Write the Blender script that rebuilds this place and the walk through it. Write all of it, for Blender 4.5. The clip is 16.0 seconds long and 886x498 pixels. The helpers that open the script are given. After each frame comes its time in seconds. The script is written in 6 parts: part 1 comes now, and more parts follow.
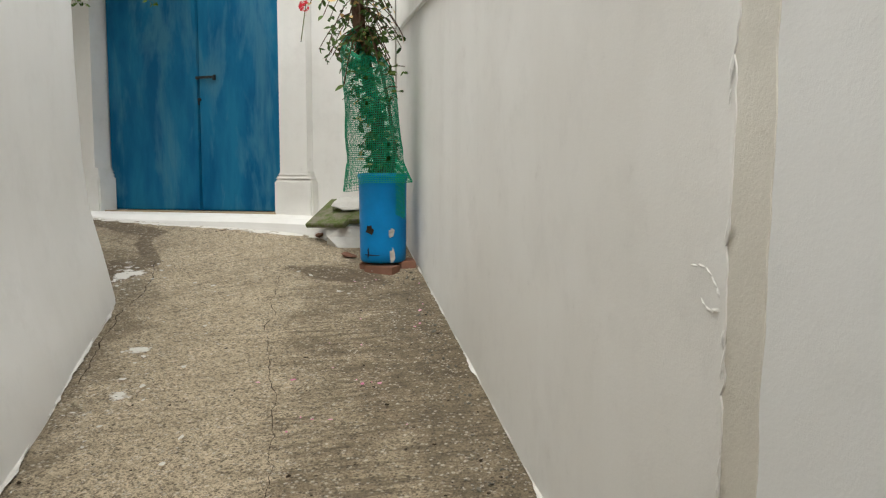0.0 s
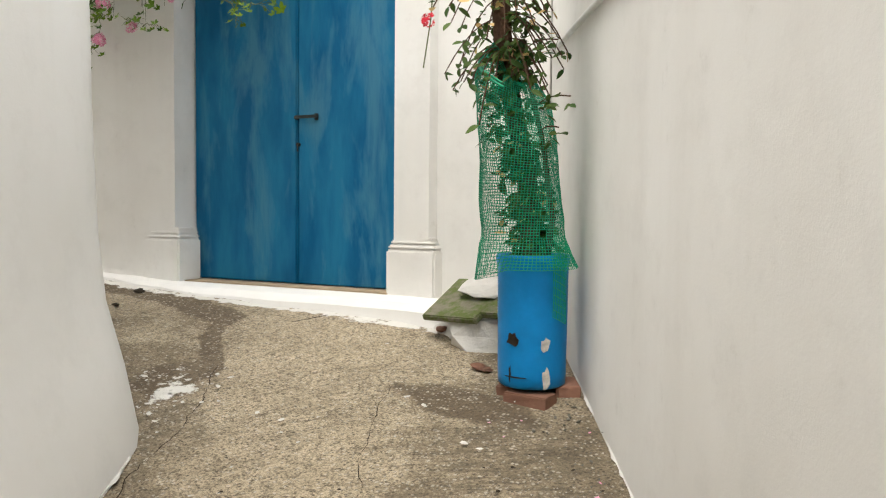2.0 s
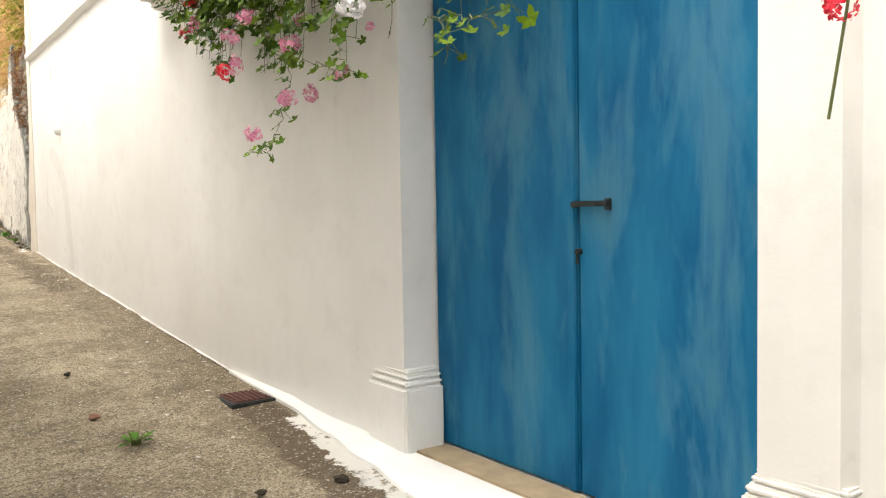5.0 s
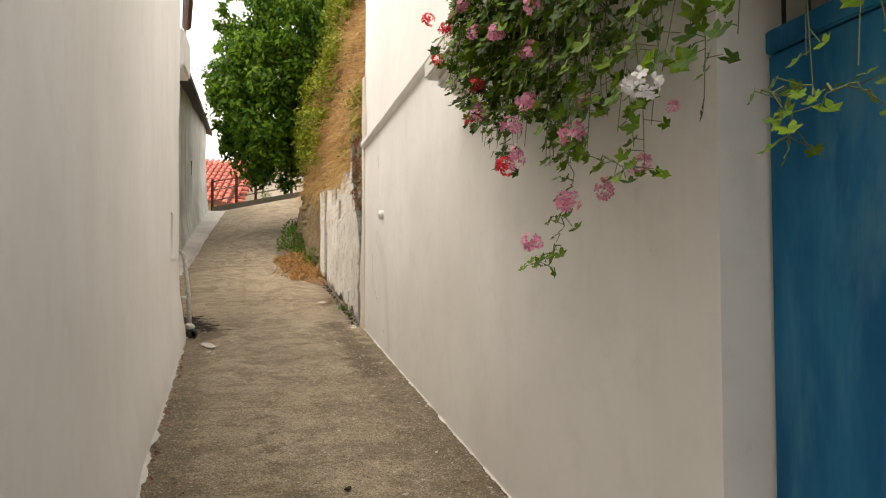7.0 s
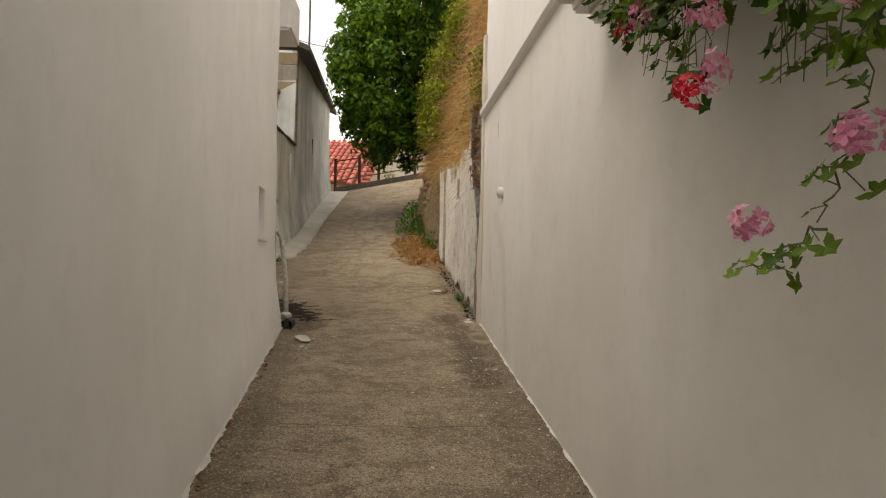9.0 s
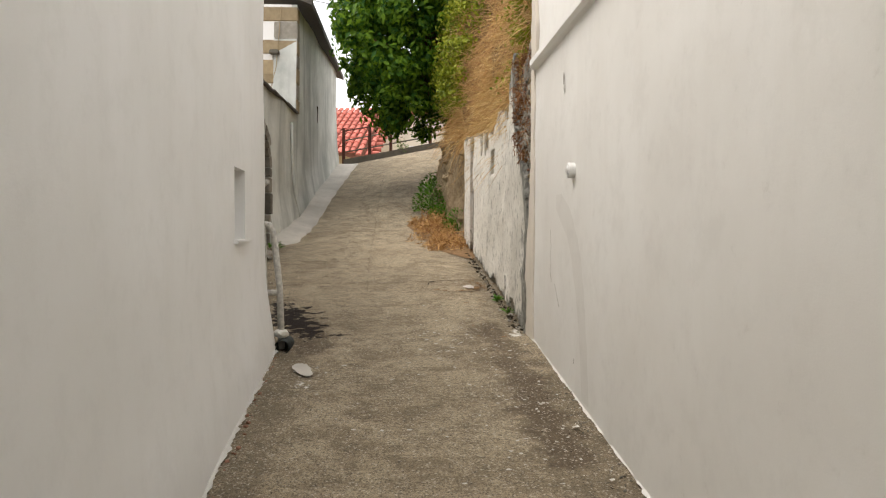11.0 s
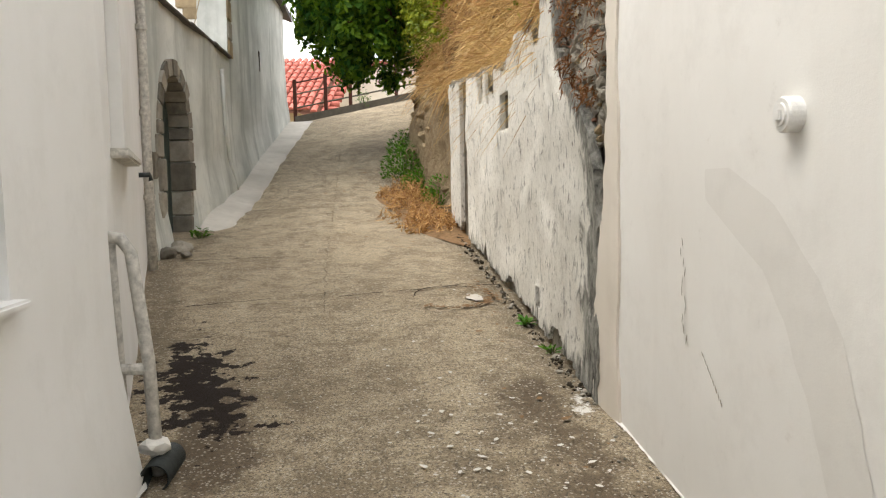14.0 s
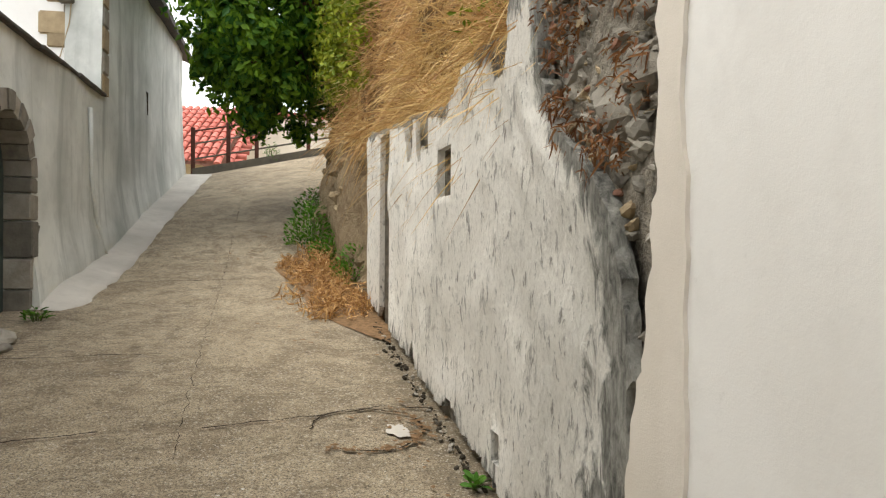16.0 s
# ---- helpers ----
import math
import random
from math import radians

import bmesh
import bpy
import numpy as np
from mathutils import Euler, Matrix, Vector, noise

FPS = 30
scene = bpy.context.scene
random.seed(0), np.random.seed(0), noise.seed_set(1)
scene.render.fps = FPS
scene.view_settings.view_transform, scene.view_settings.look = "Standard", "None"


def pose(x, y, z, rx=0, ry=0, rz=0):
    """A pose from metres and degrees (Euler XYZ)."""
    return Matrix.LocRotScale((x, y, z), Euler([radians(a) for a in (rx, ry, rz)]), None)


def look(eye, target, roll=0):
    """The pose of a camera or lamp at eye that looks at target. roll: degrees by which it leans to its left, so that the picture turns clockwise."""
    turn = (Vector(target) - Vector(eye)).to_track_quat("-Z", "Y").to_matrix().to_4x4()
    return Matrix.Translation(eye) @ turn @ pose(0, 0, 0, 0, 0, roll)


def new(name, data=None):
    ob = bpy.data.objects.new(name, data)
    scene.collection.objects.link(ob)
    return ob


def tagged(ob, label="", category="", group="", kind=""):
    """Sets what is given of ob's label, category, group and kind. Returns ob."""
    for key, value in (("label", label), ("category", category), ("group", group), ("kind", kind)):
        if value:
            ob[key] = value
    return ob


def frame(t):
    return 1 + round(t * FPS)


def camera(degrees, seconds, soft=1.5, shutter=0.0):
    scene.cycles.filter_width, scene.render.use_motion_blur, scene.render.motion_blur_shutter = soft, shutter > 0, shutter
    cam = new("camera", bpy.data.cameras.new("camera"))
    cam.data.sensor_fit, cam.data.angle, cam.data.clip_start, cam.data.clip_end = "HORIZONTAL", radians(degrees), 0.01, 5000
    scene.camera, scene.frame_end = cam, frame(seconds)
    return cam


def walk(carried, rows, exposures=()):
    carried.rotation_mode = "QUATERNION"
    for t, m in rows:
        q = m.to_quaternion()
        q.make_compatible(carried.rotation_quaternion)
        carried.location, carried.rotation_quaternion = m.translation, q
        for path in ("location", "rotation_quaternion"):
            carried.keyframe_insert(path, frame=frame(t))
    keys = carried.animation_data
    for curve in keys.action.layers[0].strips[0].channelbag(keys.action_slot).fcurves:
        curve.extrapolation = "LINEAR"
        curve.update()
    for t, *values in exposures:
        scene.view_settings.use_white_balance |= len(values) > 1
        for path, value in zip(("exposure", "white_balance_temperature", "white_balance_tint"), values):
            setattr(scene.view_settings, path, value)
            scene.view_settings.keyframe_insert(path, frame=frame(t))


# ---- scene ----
cam = camera(58.1, 16.0, 1.2)
METRES, EYE, TILT, LEAN, TURN = 13.5, 1.3, 0.0, 0.0, 18.3
ROWS = [
    (0.0, 0.0, 0.0, 0.0, 0.0, -5.3, -0.03),
    (0.5, 0.001, 0.0256, 0.0014, 6.55, -5.08, -1.45),
    (1.0, -0.0073, 0.0579, -0.0004, 9.18, -4.66, -1.37),
    (1.5, -0.0141, 0.0882, 0.0067, 9.25, -3.4, -0.34),
    (2.0, -0.0141, 0.1191, 0.0134, 9.61, -2.65, -0.51),
    (2.5, -0.017, 0.1486, 0.0167, 11.15, -3.24, -0.97),
    (3.0, -0.0235, 0.1765, 0.0267, 13.38, -4.51, -0.14),
    (5.5, -0.0628, 0.3066, 0.0617, 42.32, -1.43, 1.12),
    (6.0, -0.0772, 0.3196, 0.0674, 48.32, 0.04, 1.54),
    (6.5, -0.0829, 0.3281, 0.0721, 53.12, 1.84, 1.51),
    (7.0, -0.0843, 0.3377, 0.0739, 59.2, 2.08, 0.19),
    (7.5, -0.0946, 0.3466, 0.0706, 64.43, 1.25, -0.6),
    (8.0, -0.1193, 0.3573, 0.0732, 65.27, 3.16, -0.3),
    (8.5, -0.1438, 0.3742, 0.0748, 65.45, 3.95, -0.49),
    (9.0, -0.1711, 0.3885, 0.0773, 68.36, 0.89, -1.16),
    (11.5, -0.3609, 0.434, 0.0985, 68.45, -2.06, -0.07),
    (12.0, -0.3993, 0.442, 0.0994, 66.11, -2.68, 0.1),
    (12.5, -0.4365, 0.454, 0.1012, 64.84, -3.08, 0.39),
    (13.0, -0.473, 0.4681, 0.107, 65.88, -3.67, 0.03),
    (13.5, -0.511, 0.4768, 0.112, 66.74, -4.37, 0.85),
    (14.0, -0.5456, 0.4941, 0.1124, 66.4, -4.48, 1.21),
    (14.5, -0.578, 0.5106, 0.1158, 63.13, -2.66, -0.08),
    (15.0, -0.6101, 0.5227, 0.1227, 60.17, -0.76, 0.02),
    (15.5, -0.6414, 0.5378, 0.1243, 60.3, -0.09, -0.12),
    (16.0, -0.6723, 0.5491, 0.1251, 60.24, -0.33, -0.43),
]
EXPOSURES = [(0.0, 1.2, 6450, 6), (1.0, 1.4, 6500, 7), (2.5, 1.62, 6650, 8), (5.4, 1.95, 6900, 9), (6.0, 1.55, 7100, 10), (6.5, 1.15, 7100, 12), (7.0, 1.05, 7250, 12), (7.5, 0.7, 7400, 12), (8.5, 0.46, 7500, 12), (9.2, 0.45, 7500, 12), (11.3, 1.0, 6700, 9), (12.5, 0.97, 6650, 8), (14.2, 1.28, 6600, 8), (14.6, 1.2, 6600, 8), (15.0, 0.95, 6650, 8), (15.5, 1.1, 6550, 7), (16.0, 1.15, 6550, 7)]
walk(cam, [(t, pose(0, 0, EYE, TILT, LEAN, TURN) @ pose(METRES * x, METRES * y, METRES * z, 90 + pitch, roll, yaw)) for t, x, y, z, yaw, pitch, roll in ROWS],
     exposures=EXPOSURES)

# ---- world and sun: a bright overcast sky ----
world = bpy.data.worlds.new("overcast_sky")
scene.world = world
world.use_nodes = True
wt = world.node_tree
bg = wt.nodes["Background"]
sky = wt.nodes.new("ShaderNodeTexSky")
sky.sky_type = "NISHITA"
sky.sun_disc = False
sky.sun_elevation, sky.sun_rotation = radians(58), radians(200)
sky.dust_density, sky.air_density = 3.0, 1.0
cloud_tc = wt.nodes.new("ShaderNodeTexCoord")
cloud_map = wt.nodes.new("ShaderNodeMapping")
cloud_map.inputs["Scale"].default_value = (1.0, 1.0, 2.6)
cloud = wt.nodes.new("ShaderNodeTexNoise")
cloud.inputs["Scale"].default_value, cloud.inputs["Detail"].default_value = 2.2, 6
cloud_ramp = wt.nodes.new("ShaderNodeValToRGB")
cloud_ramp.color_ramp.elements[0].position, cloud_ramp.color_ramp.elements[1].position = 0.30, 0.62
cloud_ramp.color_ramp.elements[0].color = (0.45, 0.45, 0.45, 1)
cloud_mix = wt.nodes.new("ShaderNodeMixRGB")
cloud_mix.inputs["Color2"].default_value = (10.6, 10.6, 10.9, 1)
wt.links.new(cloud_tc.outputs["Generated"], cloud_map.inputs["Vector"])
wt.links.new(cloud_map.outputs["Vector"], cloud.inputs["Vector"])
wt.links.new(cloud.outputs["Fac"], cloud_ramp.inputs["Fac"])
wt.links.new(cloud_ramp.outputs["Color"], cloud_mix.inputs["Fac"])
wt.links.new(sky.outputs["Color"], cloud_mix.inputs["Color1"])
wt.links.new(cloud_mix.outputs["Color"], bg.inputs["Color"])
bg.inputs["Strength"].default_value = 0.112

sun_data = bpy.data.lights.new("sun", "SUN")
sun_data.energy, sun_data.angle, sun_data.color = 1.2, radians(40), (1.0, 0.96, 0.9)
sun = new("sun", sun_data)
sun.matrix_world = look((-6, -10, 30), (-6, 3, 0))


# ---- materials ----
class Nodes:
    """A small builder for node materials."""

    def __init__(self, name, rough=0.85, metal=0.0, spec=0.3):
        self.mat = bpy.data.materials.new(name)
        self.mat.use_nodes = True
        self.t = self.mat.node_tree
        self.bsdf = self.t.nodes["Principled BSDF"]
        self.bsdf.inputs["Roughness"].default_value = rough
        self.bsdf.inputs["Metallic"].default_value = metal
        self.bsdf.inputs["Specular IOR Level"].default_value = spec
        self.pos = self.t.nodes.new("ShaderNodeNewGeometry").outputs["Position"]

    def link(self, a, b):
        self.t.links.new(a, b)

    def scaled(self, sx, sy, sz, rz=0.0, vec=None):
        m = self.t.nodes.new("ShaderNodeMapping")
        m.inputs["Scale"].default_value = (sx, sy, sz)
        m.inputs["Rotation"].default_value = (0, 0, rz)
        self.link(vec or self.pos, m.inputs["Vector"])
        return m.outputs["Vector"]

    def noise(self, scale, detail=4, rough=0.6, vec=None, dist=0.0):
        n = self.t.nodes.new("ShaderNodeTexNoise")
        n.inputs["Scale"].default_value, n.inputs["Detail"].default_value = scale, detail
        n.inputs["Roughness"].default_value, n.inputs["Distortion"].default_value = rough, dist
        self.link(vec or self.pos, n.inputs["Vector"])
        return n.outputs["Fac"]

    def voronoi(self, scale, feature="F1", vec=None):
        n = self.t.nodes.new("ShaderNodeTexVoronoi")
        n.feature = feature
        n.inputs["Scale"].default_value = scale
        self.link(vec or self.pos, n.inputs["Vector"])
        return n.outputs["Distance"]

    def ramp(self, fac, lo, hi, a=(0, 0, 0), b=(1, 1, 1)):
        r = self.t.nodes.new("ShaderNodeValToRGB")
        e = r.color_ramp.elements
        e[0].position, e[1].position = lo, hi
        e[0].color, e[1].color = (*a, 1), (*b, 1)
        self.link(fac, r.inputs["Fac"])
        return r.outputs["Color"]

    def mix(self, fac, a, b, mode="MIX"):
        m = self.t.nodes.new("ShaderNodeMixRGB")
        m.blend_type = mode
        for sock, v in zip(("Fac", "Color1", "Color2"), (fac, a, b)):
            if isinstance(v, (int, float)):
                m.inputs[sock].default_value = v
            elif isinstance(v, tuple):
                m.inputs[sock].default_value = (*v, 1)
            else:
                self.link(v, m.inputs[sock])
        return m.outputs["Color"]

    def mul(self, a, k):
        m = self.t.nodes.new("ShaderNodeMath")
        m.operation = "MULTIPLY"
        self.link(a, m.inputs[0])
        if isinstance(k, (int, float)):
            m.inputs[1].default_value = k
        else:
            self.link(k, m.inputs[1])
        return m.outputs["Value"]

    def centred(self, a):
        m = self.t.nodes.new("ShaderNodeMath")
        m.operation = "SUBTRACT"
        self.link(a, m.inputs[0])
        m.inputs[1].default_value = 0.5
        return m.outputs["Value"]

    def random(self):
        return self.t.nodes.new("ShaderNodeObjectInfo").outputs["Random"]

    def island(self):
        return self.t.nodes.new("ShaderNodeNewGeometry").outputs["Random Per Island"]

    def attr(self, name):
        a = self.t.nodes.new("ShaderNodeAttribute")
        a.attribute_name = name
        return a.outputs["Fac"]

    def bump(self, height, dist, strength=1.0):
        b = self.t.nodes.new("ShaderNodeBump")
        b.inputs["Distance"].default_value, b.inputs["Strength"].default_value = dist, strength
        self.link(height, b.inputs["Height"])
        old = self.bsdf.inputs["Normal"].links
        if old:
            self.link(old[0].from_socket, b.inputs["Normal"])
        self.link(b.outputs["Normal"], self.bsdf.inputs["Normal"])

    def color(self, c):
        if isinstance(c, tuple):
            self.bsdf.inputs["Base Color"].default_value = (*c, 1)
        else:
            self.link(c, self.bsdf.inputs["Base Color"])
        return self

    def rough(self, fac, a, b):
        self.link(self.ramp(fac, 0.2, 0.8, (a,) * 3, (b,) * 3), self.bsdf.inputs["Roughness"])


def plaster(name, tone, dirt, bump=0.004, streak=0.35, specks=0.0):
    """Lime-washed plaster: trowel waves, fine grit, faint runs of rain."""
    n = Nodes(name, 0.82, spec=0.25)
    big = n.noise(0.9, 5, 0.55)
    runs = n.noise(1.0, 5, 0.6, n.scaled(3.2, 3.2, 0.28))
    fine = n.noise(38, 4, 0.7)
    c = n.mix(n.ramp(big, 0.35, 0.75), tone, dirt)
    c = n.mix(n.mul(n.ramp(runs, 0.50, 0.68), streak), c, dirt)
    if specks:
        c = n.mix(n.mul(n.ramp(n.noise(9, 6, 0.75), 0.63, 0.70), specks), c, (0.33, 0.29, 0.22))
    c = n.mix(n.mul(n.ramp(n.noise(4.5, 6, 0.7), 0.50, 0.66), 0.22), c, tuple(v * 0.86 for v in dirt))
    n.color(c)
    n.bump(n.noise(2.2, 4, 0.5), 0.014, 0.45)
    n.bump(n.noise(120, 3, 0.7), bump * 0.45, 0.3)
    n.bump(fine, bump * 0.26, 0.3)
    return n.mat


def plain(name, rgb, rough=0.6, metal=0.0, vary=0.25, scale=12, bump=0.0, spec=0.4):
    n = Nodes(name, rough, metal, spec)
    dark = tuple(v * (1 - vary) for v in rgb)
    c = n.mix(n.ramp(n.noise(scale, 5, 0.65), 0.35, 0.7), rgb, dark)
    c = n.mix(n.mul(n.random(), vary * 0.6), c, dark)
    n.color(c)
    if bump:
        n.bump(n.noise(scale * 3, 4, 0.7), bump, 0.8)
    return n.mat


WHITE = plaster("white_limewash", (0.80, 0.785, 0.75), (0.705, 0.68, 0.635), specks=0.10)
WHITE_COOL = plaster("white_limewash_cool", (0.78, 0.775, 0.76), (0.70, 0.69, 0.66))
WHITE_UP = plaster("white_paint_upper", (0.82, 0.81, 0.78), (0.76, 0.74, 0.70), streak=0.2)
GREY_RENDER = plaster("grey_cement_render", (0.68, 0.69, 0.645), (0.33, 0.345, 0.315), 0.006, 0.8)
OLD_BAND = plaster("dirty_old_limewash", (0.72, 0.69, 0.62), (0.56, 0.52, 0.44), 0.010, 0.5, specks=0.4)
BARE_PLASTER = plaster("bare_cream_plaster", (0.70, 0.645, 0.565), (0.61, 0.555, 0.47), 0.008)


def concrete_road():
    n = Nodes("brushed_concrete", 0.92, spec=0.2)
    comb = n.t.nodes.new("ShaderNodeCombineXYZ")
    n.link(n.attr("along"), comb.inputs[0])
    n.link(n.attr("cross"), comb.inputs[1])
    lane = comb.outputs[0]

    def mask(name, wobble, width, scale=5.0, rough=0.7):
        """A stain with a ragged outline: 0.5 in the stored field is its edge."""
        m = n.t.nodes.new("ShaderNodeMath")
        m.operation = "ADD"
        n.link(n.mul(n.centred(n.noise(scale, 8, rough)), wobble * 2.6), m.inputs[0])
        n.link(n.attr(name), m.inputs[1])
        return n.ramp(m.outputs["Value"], 0.5 - width, 0.5 + width)

    def cells(scale, lo, hi):
        """Single stones of the aggregate, each of its own tone."""
        v = n.t.nodes.new("ShaderNodeTexVoronoi")
        v.inputs["Scale"].default_value = scale
        n.link(n.pos, v.inputs["Vector"])
        sep = n.t.nodes.new("ShaderNodeSeparateColor")
        n.link(v.outputs["Color"], sep.inputs["Color"])
        return n.ramp(sep.outputs[0], lo, hi), n.ramp(v.outputs["Distance"], 0.25, 0.55, (1, 1, 1), (0, 0, 0))

    big = n.noise(0.8, 6, 0.65)
    mid = n.noise(3.5, 7, 0.7, dist=0.5)
    small = n.noise(17, 6, 0.75)
    grit = n.noise(95, 4, 0.8)
    c = n.mix(n.ramp(big, 0.36, 0.66), (0.53, 0.435, 0.30), (0.385, 0.31, 0.208))
    c = n.mix(n.mul(n.ramp(mid, 0.45, 0.60), 0.75), c, (0.23, 0.178, 0.115))
    pale = mask("pale", 0.35, 0.08, 4.0)
    c = n.mix(n.mul(pale, 0.75), c, n.mix(n.ramp(n.noise(2.4, 6, 0.7), 0.35, 0.68), (0.70, 0.575, 0.405), (0.53, 0.43, 0.295)))
    # grooves brushed across the slope
    wave = n.t.nodes.new("ShaderNodeTexNoise")
    wave.inputs["Scale"].default_value, wave.inputs["Detail"].default_value, wave.inputs["Roughness"].default_value = 1.0, 6, 0.7
    n.link(n.scaled(26, 3.0, 1, 0, lane), wave.inputs["Vector"])
    groove = wave.outputs["Fac"]
    worn = n.ramp(n.noise(1.1, 4), 0.40, 0.66, (0.05, 0.05, 0.05), (0.8, 0.8, 0.8))
    lined = n.t.nodes.new("ShaderNodeMath")
    lined.operation = "MAXIMUM"
    n.link(worn, lined.inputs[0])
    n.link(n.mul(mask("lane", 0.5, 0.2, 3), 1.0), lined.inputs[1])
    worn = lined.outputs["Value"]
    cut = n.mul(n.ramp(groove, 0.42, 0.52, (1, 1, 1), (0, 0, 0)), worn)
    c = n.mix(n.mul(cut, 0.7), c, (0.14, 0.108, 0.07))
    c = n.mix(n.mul(mask("dirt", 0.8, 0.2, 6), 0.65), c, n.mix(n.ramp(small, 0.4, 0.62), (0.095, 0.074, 0.046), (0.30, 0.24, 0.16)))
    c = n.mix(n.mul(mask("damp", 0.40, 0.07, 4), 0.8), c, n.mix(n.ramp(small, 0.35, 0.7), (0.085, 0.058, 0.034), (0.17, 0.12, 0.074)))
    # aggregate: stones lighter and darker than the cement, pits between them
    dark_stone, core = cells(75, 0.62, 0.74)
    c = n.mix(n.mul(n.mul(dark_stone, core), 0.8), c, (0.080, 0.062, 0.042))
    pale_stone, core = cells(62, 0.70, 0.80)
    c = n.mix(n.mul(n.mul(pale_stone, core), 0.7), c, (0.68, 0.61, 0.50))
    tiny, core = cells(170, 0.55, 0.7)
    c = n.mix(n.mul(tiny, 0.5), c, (0.12, 0.097, 0.067))
    c = n.mix(n.mul(n.ramp(n.noise(34, 5, 0.8), 0.55, 0.60), 0.6), c, (0.085, 0.068, 0.048))
    c = n.mix(n.mul(n.ramp(grit, 0.53, 0.62), 0.65), c, (0.11, 0.09, 0.066))
    for scale, size, many in ((24, 0.16, 0.50), (52, 0.20, 0.46)):
        dots = n.mul(n.ramp(n.voronoi(scale), size * 0.7, size, (1, 1, 1), (0, 0, 0)), n.ramp(n.noise(2.6, 5, 0.7), many, many + 0.08))
        c = n.mix(n.mul(dots, 0.5), c, (0.68, 0.63, 0.54))
    c = n.mix(mask("white", 0.55, 0.05, 11), c, (0.76, 0.73, 0.67))
    black = mask("black", 1.5, 0.05, 7, 0.6)
    c = n.mix(black, c, (0.018, 0.012, 0.009))
    n.color(c)
    n.bump(n.mul(groove, worn), 0.025, 0.8)
    n.bump(mid, 0.03, 0.5)
    n.bump(small, 0.012, 0.7)
    n.bump(core, 0.003, 0.6)
    n.bump(grit, 0.007, 1.0)
    return n.mat


ROAD = concrete_road()


def flaked_plaster():
    """Old whitewash worn off in small upright flakes down to grey render."""
    n = Nodes("flaked_whitewash", 0.9, spec=0.2)
    runs = n.noise(1.0, 8, 0.72, n.scaled(7.5, 7.5, 4.2), 0.6)
    fine = n.noise(1.0, 6, 0.75, n.scaled(50, 50, 32), 0.4)
    flake = n.noise(1.0, 7, 0.7, n.scaled(19, 19, 9.5), 0.5)
    big = n.noise(1.3, 5, 0.65)
    c = n.mix(n.ramp(big, 0.35, 0.7), (0.84, 0.81, 0.74), (0.70, 0.675, 0.61))
    c = n.mix(n.mul(n.ramp(fine, 0.50, 0.62), 0.55), c, (0.52, 0.49, 0.43))
    worn = n.mix(n.ramp(fine, 0.35, 0.65), (0.42, 0.40, 0.355), (0.20, 0.19, 0.165))
    c = n.mix(n.mul(n.ramp(runs, 0.56, 0.65), 0.8), c, worn)
    c = n.mix(n.mul(n.ramp(flake, 0.565, 0.64), 0.8), c, (0.19, 0.18, 0.155))
    grown = n.t.nodes.new("ShaderNodeMath")
    grown.operation = "ADD"
    n.link(n.attr("lichen"), grown.inputs[0])
    n.link(n.mul(n.centred(runs), 2.2), grown.inputs[1])
    grey = n.mix(n.ramp(flake, 0.38, 0.62), (0.36, 0.35, 0.31), (0.085, 0.085, 0.075))
    c = n.mix(n.mul(n.ramp(grown.outputs["Value"], 0.34, 0.62), 0.95), c, grey)
    n.color(c)
    n.bump(runs, 0.03, 0.8)
    n.bump(flake, 0.015, 0.8)
    n.bump(fine, 0.010, 0.9)
    return n.mat


FLAKED = flaked_plaster()
MORTAR = plain("earth_mortar", (0.36, 0.325, 0.265), 0.95, vary=0.65, scale=9, bump=0.05, spec=0.1)


def stone_mat(name, a, b, moss=0.0, bump=0.012):
    n = Nodes(name, 0.9, spec=0.2)
    c = n.mix(n.ramp(n.noise(7, 6, 0.7), 0.3, 0.7), a, b)
    c = n.mix(n.mul(n.random(), 0.5), c, tuple(v * 0.55 for v in b))
    if moss:
        c = n.mix(n.mul(n.ramp(n.noise(11, 5, 0.7), 0.42, 0.58), moss), c, (0.10, 0.13, 0.035))
    n.color(c)
    n.bump(n.noise(26, 5, 0.75), bump, 0.9)
    return n.mat


STONE = stone_mat("grey_rubble_stone", (0.42, 0.39, 0.33), (0.24, 0.215, 0.175))
STONE_WARM = stone_mat("warm_ochre_stone", (0.46, 0.36, 0.22), (0.30, 0.23, 0.14))
STONE_DARK = stone_mat("dark_weathered_stone", (0.27, 0.245, 0.20), (0.13, 0.12, 0.10))
STONE_WHITE = stone_mat("whitewashed_stone", (0.80, 0.78, 0.74), (0.66, 0.63, 0.57))
SLAB = stone_mat("mossy_slab", (0.30, 0.27, 0.20), (0.17, 0.155, 0.11), 0.95)
BRICK = stone_mat("red_brick", (0.36, 0.18, 0.12), (0.24, 0.125, 0.085))
EARTH = stone_mat("dry_rubble_earth", (0.44, 0.34, 0.21), (0.20, 0.14, 0.08), 0.0, 0.08)
THATCH = stone_mat("matted_dead_grass", (0.30, 0.19, 0.085), (0.12, 0.07, 0.032), 0.0, 0.08)


